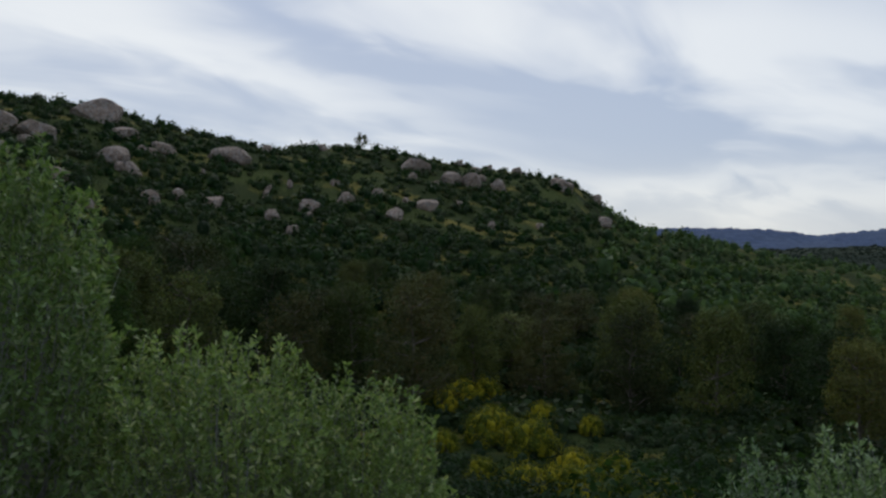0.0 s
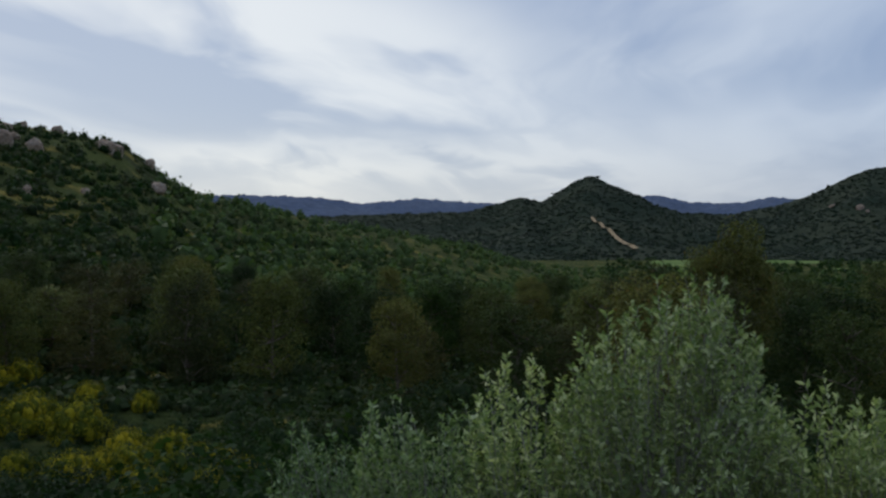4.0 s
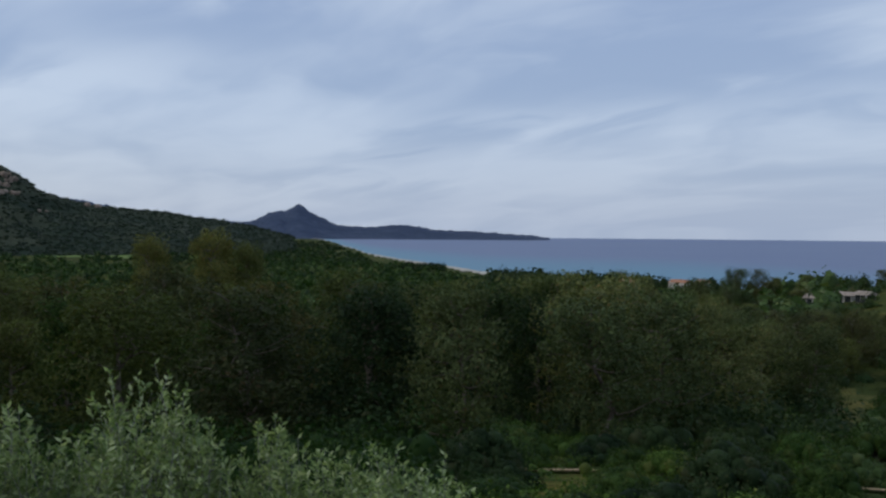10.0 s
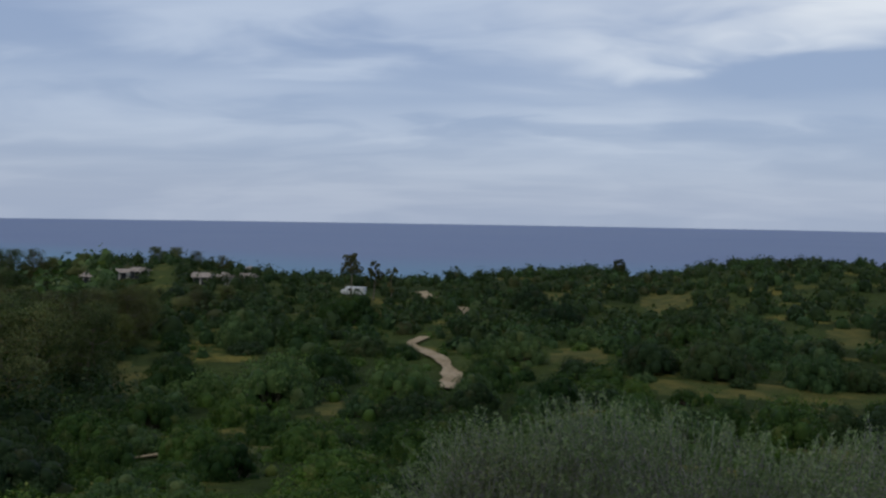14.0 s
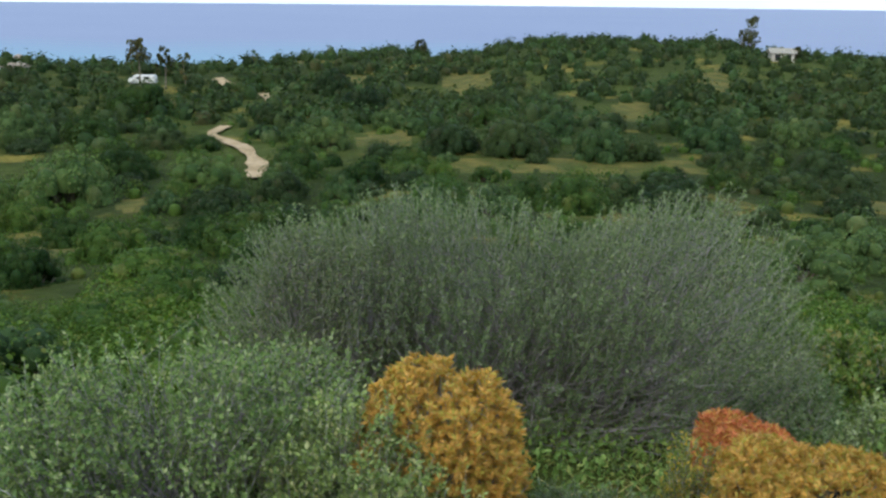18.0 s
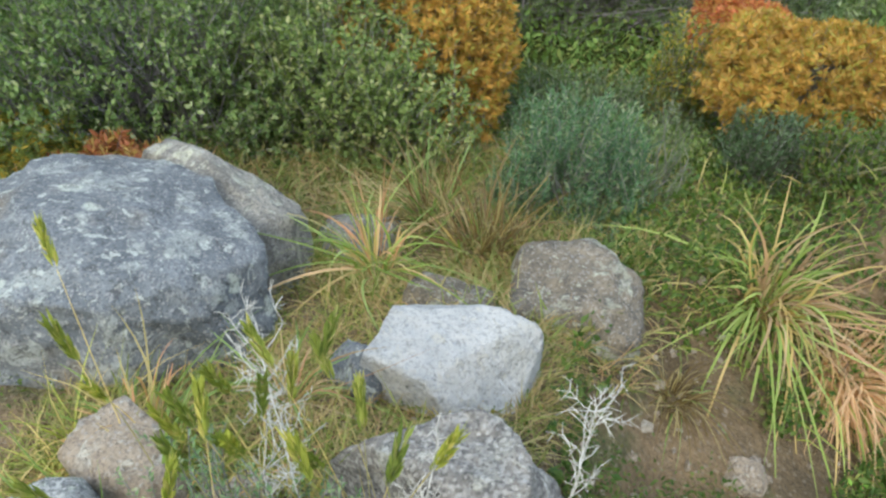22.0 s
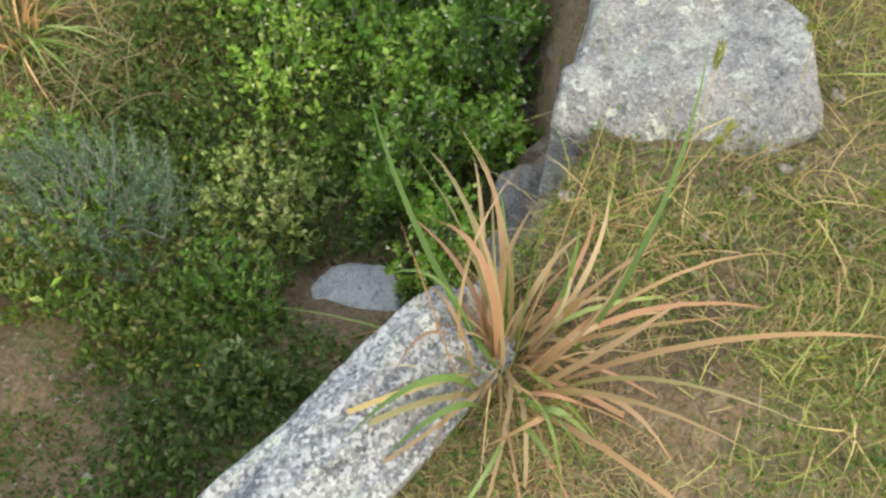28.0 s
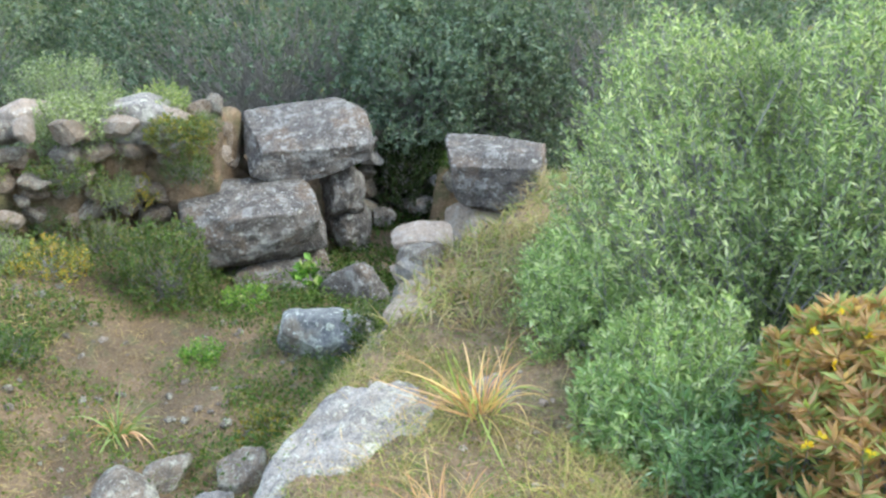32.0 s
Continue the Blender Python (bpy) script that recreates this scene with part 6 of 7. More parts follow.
shrub("feathery_shrub", 0.5, -3.0, -2.6, "blue-green feathery shrub with long grey shoots", "shrub", "sage_deep", 174, (0.55, 0.42, 0.78), 760, 0.34, 60, 0.03, 0.17, reach=True, upright=0.9, shell=0.5, lump=0.5, spread=0.8)
shrub("feathery_shrub", 0.34, -2.62, -2.5, "low blue-green feathery shrub behind a stone", "shrub", "sage_deep", 224, (0.32, 0.28, 0.45), 170, 0.26, 54, 0.026, 0.16, upright=0.7, shell=0.5, lump=0.5, spread=0.8)
shrub("feathery_shrub", 0.2, -3.15, -2.6, "grey withered feathery shrub", "shrub", "greyleaf", 225, (0.3, 0.3, 0.74), 170, 0.34, 40, 0.026, 0.16, upright=0.7, shell=0.5, lump=0.5, spread=0.8)
shrub("grey_weed", 0.78, -0.72, -1.62, "spiny grey-green weed between the stones", "weed", "sage", 175, (0.3, 0.26, 0.4), 150, 0.26, 34, 0.016, 0.3, upright=1.4, shell=0.5)
shrub("grey_weed", 0.68, -0.42, -1.6, "yellow-green prickly weed at the path's edge", "weed", "spurge_green", 176, (0.28, 0.24, 0.28), 200, 0.16, 26, 0.02, 0.3, upright=1.2, shell=0.5)
with_flowers(shrub("wall_weed", -8.15, -2.55, -2.0, "yellow-green weed hanging on the wall", "weed", "spurge_green", 177, (0.32, 0.35, 0.35), 200, 0.15, 20, 0.035, 0.4, upright=0.4), 60, "yellow_flower", 193)
shrub("wall_weed", -7.3, -2.5, -3.15, "green weeds at the wall's foot", "weed", "weed", 178, (0.4, 0.5, 0.75), 420, 0.2, 20, 0.035, 0.45, upright=0.7)
shrub("wall_weed", -7.9, -3.6, -2.3, "green weeds rooted in the tumbled wall", "weed", "weed", 194, (0.3, 0.4, 0.3), 220, 0.18, 18, 0.03, 0.45, upright=0.7)
shrub("wall_weed", -7.5, -4.3, -2.2, "straw and green weeds on the tumbled wall", "weed", "thorny", 195, (0.35, 0.4, 0.4), 240, 0.2, 18, 0.03, 0.4, upright=0.9)
shrub("wall_weed", -8.7, -2.9, -1.85, "yellowish weeds on the wall top", "weed", "thorny", 196, (0.35, 0.35, 0.35), 240, 0.2, 18, 0.03, 0.4, upright=0.9)
shrub("wall_weed", -7.0, -4.0, -2.9, "green and straw weeds at the tumbled wall's foot", "weed", "thorny", 211, (0.5, 0.5, 0.45), 320, 0.2, 18, 0.03, 0.4, upright=0.9)
rock("wall_top_stone", -8.5, -3.0, -1.6, (0.7, 0.75, 0.45), "pale rounded granite stone on the wall top", 141, "granite", yaw=20, level=5, box=0.5)
rock("wall_top_stone", -8.5, -4.1, -1.65, (0.6, 0.65, 0.45), "pale rounded granite stone on the wall top", 142, "granite_pink", yaw=50, level=5, box=0.5)
for k, (wx, wy, wz, wr, kind) in enumerate(((-8.3, -2.55, -2.3, 0.26, "weed"), (-8.05, -3.2, -2.45, 0.26, "thorny"), (-7.85, -3.75, -2.75, 0.3, "weed"), (-7.5, -4.2, -2.65, 0.3, "spurge_green"), (-8.5, -2.5, -1.95, 0.24, "weed"), (-8.05, -3.65, -2.05, 0.3, "silver"), (-7.4, -4.6, -2.1, 0.34, "thorny"), (-7.75, -3.3, -2.9, 0.34, "weed"))):
    shrub("bank_weed", wx, wy, wz, "tangled weeds rooted in the earth bank", "weed", kind, 250 + k, (wr, wr * 1.2, wr * 1.1), 170, 0.2, 18, 0.026, 0.4, upright=0.8, shell=0.6, lump=0.5, group="weeds on the earth bank")
shrub("wall_weed", -8.2, -3.1, -2.55, "reddish weeds between tumbled stones", "weed", "spurge_green", 212, (0.22, 0.3, 0.25), 140, 0.15, 18, 0.028, 0.4, upright=0.6)
shrub("wall_weed", -8.9, -3.9, -1.8, "pale flowering weeds on the wall top", "weed", "silver", 213, (0.5, 0.6, 0.6), 340, 0.28, 20, 0.03, 0.4, upright=1.2)
shrub("wall_weed", -8.3, -3.5, -1.95, "pale grey-green weeds on the wall top", "weed", "silver", 179, (0.5, 0.6, 0.5), 340, 0.25, 20, 0.035, 0.4, upright=1.0)
shrub("wall_weed", -6.6, -0.6, -3.25, "green weeds beside the lichen boulder", "weed", "weed", 180, (0.45, 0.35, 0.4), 300, 0.18, 20, 0.03, 0.45, upright=0.7)
for k, (wx, wy, s) in enumerate(((-5.6, -3.1, 0.3), (-6.4, -2.0, 0.22), (-7.0, -3.4, 0.4), (-4.6, -2.9, 0.3), (-6.1, -3.8, 0.36), (-5.3, -1.2, 0.26), (-6.0, -0.75, 0.3), (-7.4, -1.9, 0.3), (-4.9, -0.8, 0.3), (-0.75, -1.35, 0.16), (-0.1, -1.35, 0.1), (-0.95, -2.0, 0.2))):
    shrub("floor_weed", wx, wy, land_at(wx, wy) - 0.02, "small green leafy weed on the sunken floor", "weed", ("weed", "herb", "spurge_green")[k % 3], 1100 + k, (s, s, s * 0.8), int(60 + 260 * s), 0.12, 14, 0.03, 0.5, upright=0.8, shell=0.5, group="weeds on the sunken floor")
# Dark leafy fill added for the twigs and deep shade behind the doorway.
shrub("passage_bramble", -10.5, -0.55, -3.35, "dark tangle filling the doorway passage, standing in for twigs and shade", "bramble", "maquis_dark", 210, (0.8, 0.55, 1.15), 700, 0.3, 16, 0.05, 0.5, upright=0.3, shell=0.5)
for k, (wx, wy, s) in enumerate(((-1.0, -1.2, 0.28), (-1.5, -1.3, 0.34), (-0.85, -1.75, 0.24), (-1.9, -1.05, 0.3), (-1.3, -2.1, 0.36), (-0.75, -0.95, 0.18), (-1.65, -1.8, 0.34), (-2.5, -1.9, 0.36), (-0.9, -2.5, 0.3))):
    with_flowers(shrub("pit_weed", wx, wy, land_at(wx, wy) - 0.03, "leafy green weed growing in the pit", "weed", ("herb", "thorny", "weed", "herb")[k % 4], 1130 + k, (s, s, s * (0.8 + 0.15 * (k % 3))), int(80 + 420 * s), 0.16, 16, 0.03, 0.5, upright=1.0, shell=0.6, lump=0.4, group="weeds in the pit"), 14, ("white_flower", "yellow_flower")[k % 2], 1150 + k, 0.009)
shrub("fig_sprout", -2.68, -2.08, -3.0, "bright green sprout with broad leaves", "sprout", "herb", 181, (0.24, 0.24, 0.22), 26, 0.12, 6, 0.1, 0.8, upright=0.6)
shrub("doorway_weed", -7.7, -1.35, -3.3, "bright green sprout in the doorway", "sprout", "herb", 182, (0.16, 0.16, 0.36), 22, 0.12, 6, 0.09, 0.7, upright=0.8)


# ---- wood, scrub and far cover ----
def off_track(x, y):
    """Clear of the dirt track, the van and the trees against the sea."""
    r, az = np.hypot(x, y), bearing(x, y)
    line = np.interp(r, [60, 70, 85, 97, 104, 125, 140, 164], [149, 148.7, 147.5, 145.8, 146.7, 149.7, 149.1, 146.3])
    on = (np.abs(az - line) < 90 / r) & (r > 58) & (r < 170) & ~((r > 104) & (r < 118)) & ~((r > 141) & (r < 146))
    return ~on & ~((az > 140.6) & (az < 143.6) & (r > 120) & (r < 170)) & ~clearing(x, y)


def build_wood():
    """Tall open trees in the valley below."""
    rng = np.random.default_rng(201)
    kinds = []
    for k in range(11):
        tr = thing("valley_tree", 0, 0, -500, "dark olive-green tall tree in the valley wood", "tree", "trees of the valley wood")
        t, c = tree_meshes(210 + k, 10.0, 3.6, ("eucalypt", "eucalypt_lit", "maquis_dark", "eucalypt_lit", "eucalypt", "maquis", "eucalypt_lit", "eucalypt_pale", "eucalypt_pale", "eucalypt_dark", "eucalypt_dark")[k], 150, 72, 0.21, (0.1, 0.22)[k % 2])
        part("trunk", t, tr), part("crown", c, tr)
        kinds.append(tr)
    first = [True] * 11

    def plant(az, r, h, k, wide=1.0):
        x, y = polar(az, r)
        m = pose(x, y, land_at(x, y) - 0.2, 0, 0, rng.uniform(0, 360)) @ Matrix.Diagonal((h / 10 * wide, h / 10 * wide, h / 10, 1))
        if first[k]:
            first[k] = False
            kinds[k].matrix_basis = m
        else:
            base = kinds[k]
            made = copy_thing(base, Matrix())
            made.matrix_basis = m

    # the tallest, standing clear of the rest
    for az, r, h, w in ((63.6, 78, 14.8, 0.8), (62.2, 80, 12.5, 0.8), (65.2, 80, 12.6, 0.8), (82.0, 111, 14.0, 0.72), (86.0, 111, 14.2, 0.8), (88.0, 113, 12.5, 0.8)):
        plant(az, r, h, 7 + int(az) % 2, w * 0.85)
    # a line against the sea, kept below the far horizon
    for az, r, el, w in ((120.3, 196, -2.5, 1.2), (121.6, 196, -2.5, 1.2), (122.8, 198, -2.9, 1.3), (124.6, 190, -2.7, 1.4), (126.0, 190, -2.7, 1.5), (128.9, 184, -2.5, 1.6), (130.1, 184, -2.6, 1.5), (131.5, 184, -2.6, 1.6), (133.0, 184, -3.1, 1.5), (118.0, 205, -3.2, 1.3)):
        x, y = polar(az, r)
        plant(az, r, max(3.4, (r * math.tan(radians(el)) - land_at(x, y)) / 0.98), (9, 4)[int(az) % 2], w)
    done, tries = [], 0
    while len(done) < 300 and tries < 6000:
        tries += 1
        az = rng.uniform(-20, 127)
        near = np.interp(az, [-20, 10, 25, 60, 95, 110, 118, 123, 127], [48, 62, 72, 44, 42, 38, 44, 54, 78])
        r = near + (148 - near) * rng.random() ** 1.3
        x, y = polar(az, r)
        if any((x - a) ** 2 + (y - b) ** 2 < 34 for a, b in done):
            continue
        done.append((x, y))
        z = land_at(x, y)
        cap = np.interp(az, [-20, 0, 20, 30, 45, 70, 116, 122, 127], [3.0, 2.0, -0.5, -2.0, -2.6, -2.7, -3.1, -4.6, -4.8])
        h = min(rng.uniform(8.5, 11.5), r * math.tan(radians(cap - abs(rng.normal()) * 2.0 + 0.9 * waves(np.array([az / 6.0]), np.array([r / 40.0]), 2)[0])) - z)
        if h > 3.6:
            kind = rng.integers(9)
            plant(az, r, h, ((9, 1, 2, 10, 10, 4, 9, 3, 6) if az > 97 else (0, 1, 2, 3, 4, 5, 6, 6, 7))[kind], rng.uniform(0.85, 1.35) * (1.4 if h < 6 else 1))
    # the wood thins out up the seaward slope, with cottages among it
    done = []
    for _ in range(900):
        az = rng.uniform(120, 135)
        r = rng.uniform(np.interp(az, [120, 127, 135], [60, 92, 138]), 182)
        x, y = polar(az, r)
        if len(done) == 64 or any((x - a) ** 2 + (y - b) ** 2 < 20 for a, b in done):
            continue
        cap = rng.uniform(-4.5, -3.4) if r > 170 else rng.uniform(-6.2, -4.5)
        h = min(rng.uniform(5, 9), r * math.tan(radians(cap)) - land_at(x, y))
        if h > 2.2:
            done.append((x, y))
            plant(az, r, h, (9, 10, 2, 4, 0, 5)[rng.integers(6)], rng.uniform(0.9, 1.3) * (1.7 if h < 5 else 1.1))


build_wood()


def build_scrub():
    """Rounded bushes of the slopes below the lookout."""
    rng = np.random.default_rng(301)
    kinds, first = [], []
    for k, mat in enumerate(("maquis", "maquis_dark", "maquis_grey", "fresh_scrub", "maquis_dark", "gorse", "maquis_lit")):
        label = "yellow-flowering broom bush on the slope" if mat == "gorse" else "rounded evergreen scrub bush on the slope"
        b = thing("broom_bush" if mat == "gorse" else "scrub_bush", 0, 0, -500, label, "bush", "flowering broom" if mat == "gorse" else "scrub bushes of the slope")
        s, f = bush_meshes(310 + k, mat, 95, 46, 0.042)
        part("woody_frame", s, b), part("foliage", f, b)
        kinds.append(b), first.append(True)

    def plant(az, r, w, k, tall=1.0):
        x, y = polar(az, r)
        m = pose(x, y, land_at(x, y) - 0.05 * w, 0, 0, rng.uniform(0, 360)) @ Matrix.Diagonal((w / 2, w / 2 * rng.uniform(0.85, 1.2), w / 2 * tall, 1))
        if first[k]:
            first[k] = False
            kinds[k].matrix_basis = m
        else:
            copy_thing(kinds[k], Matrix()).matrix_basis = m

    named = [(136.5, 57.5, 7.2, 6), (131.4, 59.5, 4.4, 6), (145.0, 60.5, 5.2, 6), (153.1, 85.2, 6.3, 2), (160.9, 66.2, 3.1, 3), (164.7, 46.0, 2.8, 1), (170.2, 41.2, 4.2, 0), (136.3, 37.0, 2.8, 0), (141.7, 16.5, 2.2, 3), (122.0, 27.5, 2.4, 4), (133.5, 24.5, 2.2, 0),
             (134.4, 96.2, 7.8, 2), (138.3, 95.5, 6.4, 0), (146.3, 43.8, 3.8, 4), (151.0, 65.8, 5.3, 0), (161.4, 81.2, 6.0, 4), (165.7, 80.0, 7.5, 4), (171.9, 78.2, 6.7, 2), (174.5, 78.8, 4.1, 4),
             (179.1, 86.2, 6.4, 2), (183.7, 93.0, 5.6, 2), (181.1, 67.0, 5.4, 1), (177.4, 39.0, 2.3, 0), (180.0, 33.8, 1.8, 4), (182.8, 43.2, 2.1, 1), (186.6, 27.2, 1.7, 1), (187.7, 53.0, 3.2, 4),
             (155.7, 116.8, 7.9, 1), (153.8, 138.2, 8.4, 1), (157.6, 100.5, 4.7, 2), (149.6, 107.2, 5.0, 1), (164.1, 113.2, 6.9, 4), (168.7, 93.5, 5.0, 2), (176.0, 117.2, 6.3, 1), (185.4, 75.5, 5.1, 4),
             (141.5, 118.2, 8.8, 0), (155.6, 57.2, 4.2, 0), (154.0, 51.5, 3.1, 2), (133.8, 47.8, 3.4, 3), (130.0, 60.0, 6.0, 0), (139.8, 70.0, 6.0, 0), (150.0, 52.0, 3.6, 1), (167.0, 48.0, 3.2, 0), (173.0, 49.0, 3.6, 1),
             (128.5, 44.0, 4.0, 0), (124.5, 38.0, 3.6, 3), (131.5, 30.0, 2.8, 3), (138.5, 29.0, 3.0, 3), (144.5, 31.0, 2.6, 0), (126.0, 27.0, 2.6, 0), (120.0, 33.0, 3.4, 4), (115.0, 34.0, 3.4, 4), (150.0, 36.0, 2.8, 4)]
    for az, r, w, k in named:
        plant(az, r, w * 1.2, k, 1.2 if k == 6 else 1.12)
    # round bushes along the crest of the ridge
    for az, el, w, k in ((155.39, -3.13, 9.4, 0), (157.91, -2.97, 8.5, 1), (168.06, -1.98, 9.4, 3), (172.5, -2.0, 8.5, 0), (174.2, -1.79, 3.6, 2), (171.14, -2.6, 8.5, 2), (177.04, -2.14, 11.1, 0), (179.23, -2.0, 6.8, 1),
                         (185.6, -2.75, 10.3, 0), (166.19, -2.79, 6.8, 2), (175.04, -2.41, 5.1, 3), (169.97, -2.62, 5.1, 0), (153.47, -3.71, 5.1, 1), (182.25, -2.35, 5.1, 4)):
        x, y = polar(az, 198)
        plant(az, 198, w, k, max(0.4, (198 * math.tan(radians(el)) - land_at(x, y)) / 1.05 / (w / 2)))
    for az in range(114, 202, 4):
        plant(az + rng.uniform(-2, 2), rng.uniform(9.5, 21), rng.uniform(1.3, 2.5), (0, 3, 0, 2)[rng.integers(4)], 1.0)
    for az, r, w in ((14.8, 64, 4.2), (16.5, 70, 3.6), (18.2, 71, 3.6), (18.6, 60, 3.4), (18.0, 55, 4.4), (21.3, 51, 4.4), (21.7, 63, 3.0), (25.1, 60, 2.6), (23.6, 42, 3.0), (26.3, 37, 3.0), (19.6, 57, 3.2), (11.8, 57, 3.0), (20.2, 31, 2.4),
                     (22.5, 33, 2.2), (26.5, 30, 2.2), (29.5, 33, 2.0), (31.5, 29, 1.8), (17.5, 36, 2.2), (24.8, 27, 1.8), (28.5, 26, 1.6), (15.0, 52, 2.6), (24.0, 34, 2.4), (28.0, 36, 2.0), (13.0, 40, 2.2), (9.0, 44, 2.2)):
        plant(az, r, w * 0.95, 5, 1.5)
    for _ in range(26):
        plant(rng.uniform(5, 32), rng.uniform(24, 70), rng.uniform(1.8, 3.2), (4, 1, 0)[rng.integers(3)], 0.8)
    count, tries, spots = 0, 0, [(*polar(az, r), w) for az, r, w, k in named]
    while count < 170 and tries < 4000:
        tries += 1
        az = rng.uniform(100, 200)
        r = 13 * (100 / 13) ** rng.random() ** 0.8
        if waves(np.array([az / 9.0]), np.array([r / 13.0]), 2)[0] < -0.22 or (az < 118 and r > 38):
            continue
        x, y = polar(az, r)
        w = rng.uniform(1.8, 5.0) * np.interp(r, [13, 30, 100], [0.55, 1.0, 1.5])
        if any((x - a) ** 2 + (y - b) ** 2 < (0.36 * (w + c)) ** 2 for a, b, c in spots) or abs(az - np.interp(r, [60, 70, 85, 97, 104, 125, 140, 164], [149, 148.7, 147.5, 145.8, 146.7, 149.7, 149.1, 146.3])) < (2.4 if r > 60 else 0):
            continue
        if not off_track(np.array([x]), np.array([y]))[0]:
            continue
        spots.append((x, y, w))
        plant(az, r, w, rng.choice([0, 1, 2, 3, 4]), rng.uniform(0.75, 1.05))
        count += 1


build_scrub()

rng0 = np.random.default_rng(401)
xy = scatter(402, 800, (-22, 100), (13, 52), lambda x, y: ~((bearing(x, y) > 8) & (bearing(x, y) < 28) & (np.hypot(x, y) > 17)))
stuff_clumps("slope_scrub", "low dense green scrub on the slope", "scrub", xy, rng0.uniform(1.2, 2.8, len(xy)), 403, 150, "maquis", fine=0.65, core=0.5)
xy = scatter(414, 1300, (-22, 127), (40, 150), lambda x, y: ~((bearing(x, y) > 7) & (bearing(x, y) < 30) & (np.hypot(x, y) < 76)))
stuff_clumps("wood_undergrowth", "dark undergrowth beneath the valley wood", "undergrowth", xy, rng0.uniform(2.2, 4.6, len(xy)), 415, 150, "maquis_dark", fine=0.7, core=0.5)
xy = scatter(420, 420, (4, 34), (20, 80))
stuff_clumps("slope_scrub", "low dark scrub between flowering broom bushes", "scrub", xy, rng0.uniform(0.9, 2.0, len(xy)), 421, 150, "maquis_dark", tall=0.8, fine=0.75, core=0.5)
xy = scatter(416, 1300, (90, 205), (14, 110), lambda x, y: (waves(x / 11, y / 11, 2) > -0.45) & off_track(x, y))
stuff_clumps("slope_scrub", "low tangled green scrub between the bushes", "scrub", xy, rng0.uniform(0.8, 2.0, len(xy)) * np.clip(np.hypot(xy[:, 0], xy[:, 1]) / 45, 0.45, 1.3), 417, 130, "fresh_scrub", tall=0.75, fine=0.6)
xy = scatter(418, 480, (98, 205), (8.5, 19))
stuff_clumps("near_scrub", "low fresh green scrub below the ruin", "scrub", xy, rng0.uniform(0.7, 1.5, len(xy)), 419, 240, "fresh_scrub", tall=0.7, fine=0.7, core=0.4)
xy = scatter(404, 6500, (-32, 48), (60, 330), lambda x, y: waves(x / 17, y / 17, 3) > -0.6)
stuff_clumps("hill_scrub", "dense evergreen scrub over the rocky hill", "scrub", xy, rng0.uniform(1.3, 3.2, len(xy)), 405, 30, "maquis_dark", tall=0.65)
xy = scatter(406, 2600, (-32, 48), (80, 330), lambda x, y: waves(x / 13 + 30, y / 13, 3) > -0.3)
stuff_clumps("hill_scrub", "lighter green scrub over the rocky hill", "scrub", xy, rng0.uniform(1.5, 3.4, len(xy)), 407, 30, "maquis", tall=0.8)
xy = scatter(408, 5200, (26, 126), (148, 1000), lambda x, y: np.hypot(x, y) < 0.72 * np.interp(bearing(x, y), SHORE_AZ, SHORE_R), 0.85)
stuff_clumps("valley_wood", "green wooded valley floor reaching to the shore", "wood", xy, rng0.uniform(4, 7.5, len(xy)) * np.clip(np.hypot(xy[:, 0], xy[:, 1]) / 500, 0.8, 1.1), 409, 18, "maquis_grey", tall=0.85)
xy = scatter(422, 3200, (56, 120), (380, 1500), lambda x, y: ~meadow(x, y) & (np.hypot(x, y) < 0.72 * np.interp(bearing(x, y), SHORE_AZ, SHORE_R)), 0.6)
stuff_clumps("valley_wood", "dark green trees on the coastal plain", "wood", xy, rng0.uniform(6, 11, len(xy)), 423, 14, "maquis", tall=0.75)
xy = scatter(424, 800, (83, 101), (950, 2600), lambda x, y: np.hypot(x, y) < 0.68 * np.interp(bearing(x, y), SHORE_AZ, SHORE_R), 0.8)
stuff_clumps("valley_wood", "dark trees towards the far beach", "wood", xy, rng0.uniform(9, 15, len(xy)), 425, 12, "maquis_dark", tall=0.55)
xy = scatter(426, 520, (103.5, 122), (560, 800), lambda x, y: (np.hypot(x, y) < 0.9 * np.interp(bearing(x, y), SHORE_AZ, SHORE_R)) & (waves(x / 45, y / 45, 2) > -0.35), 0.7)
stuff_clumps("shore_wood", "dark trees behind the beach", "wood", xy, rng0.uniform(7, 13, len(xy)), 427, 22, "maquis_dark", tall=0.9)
xy = scatter(428, 60, (97.4, 101.2), (860, 1010))
stuff_clumps("shore_wood", "dark trees beside the far beach", "wood", xy, rng0.uniform(7, 12, len(xy)), 429, 22, "maquis_dark", tall=0.7)
xy = scatter(410, 1700, (112, 212), (98, 235), off_track, 0.75)
stuff_clumps("ridge_scrub", "dark rounded scrub over the low ridge", "scrub", xy, rng0.uniform(2.0, 5.0, len(xy)) * 0.85, 411, 44, "maquis_dark", tall=0.85)
xy = scatter(412, 800, (112, 212), (85, 235), off_track, 0.75)
stuff_clumps("ridge_scrub", "grey-green scrub over the low ridge", "scrub", xy, rng0.uniform(1.6, 3.6, len(xy)), 413, 44, "maquis_grey", tall=0.85)


# ---- boulders on the hill ----
def on_hill(az, el):
    r = np.arange(60, 330, 1.0)
    x, y = r * math.sin(radians(az)), r * math.cos(radians(az))
    ang = np.degrees(np.arctan2(land(x, y), r))
    k = int(np.argmax(ang >= el)) if (ang >= el).any() else int(np.argmax(ang))
    return float(x[k]), float(y[k]), float(r[k])


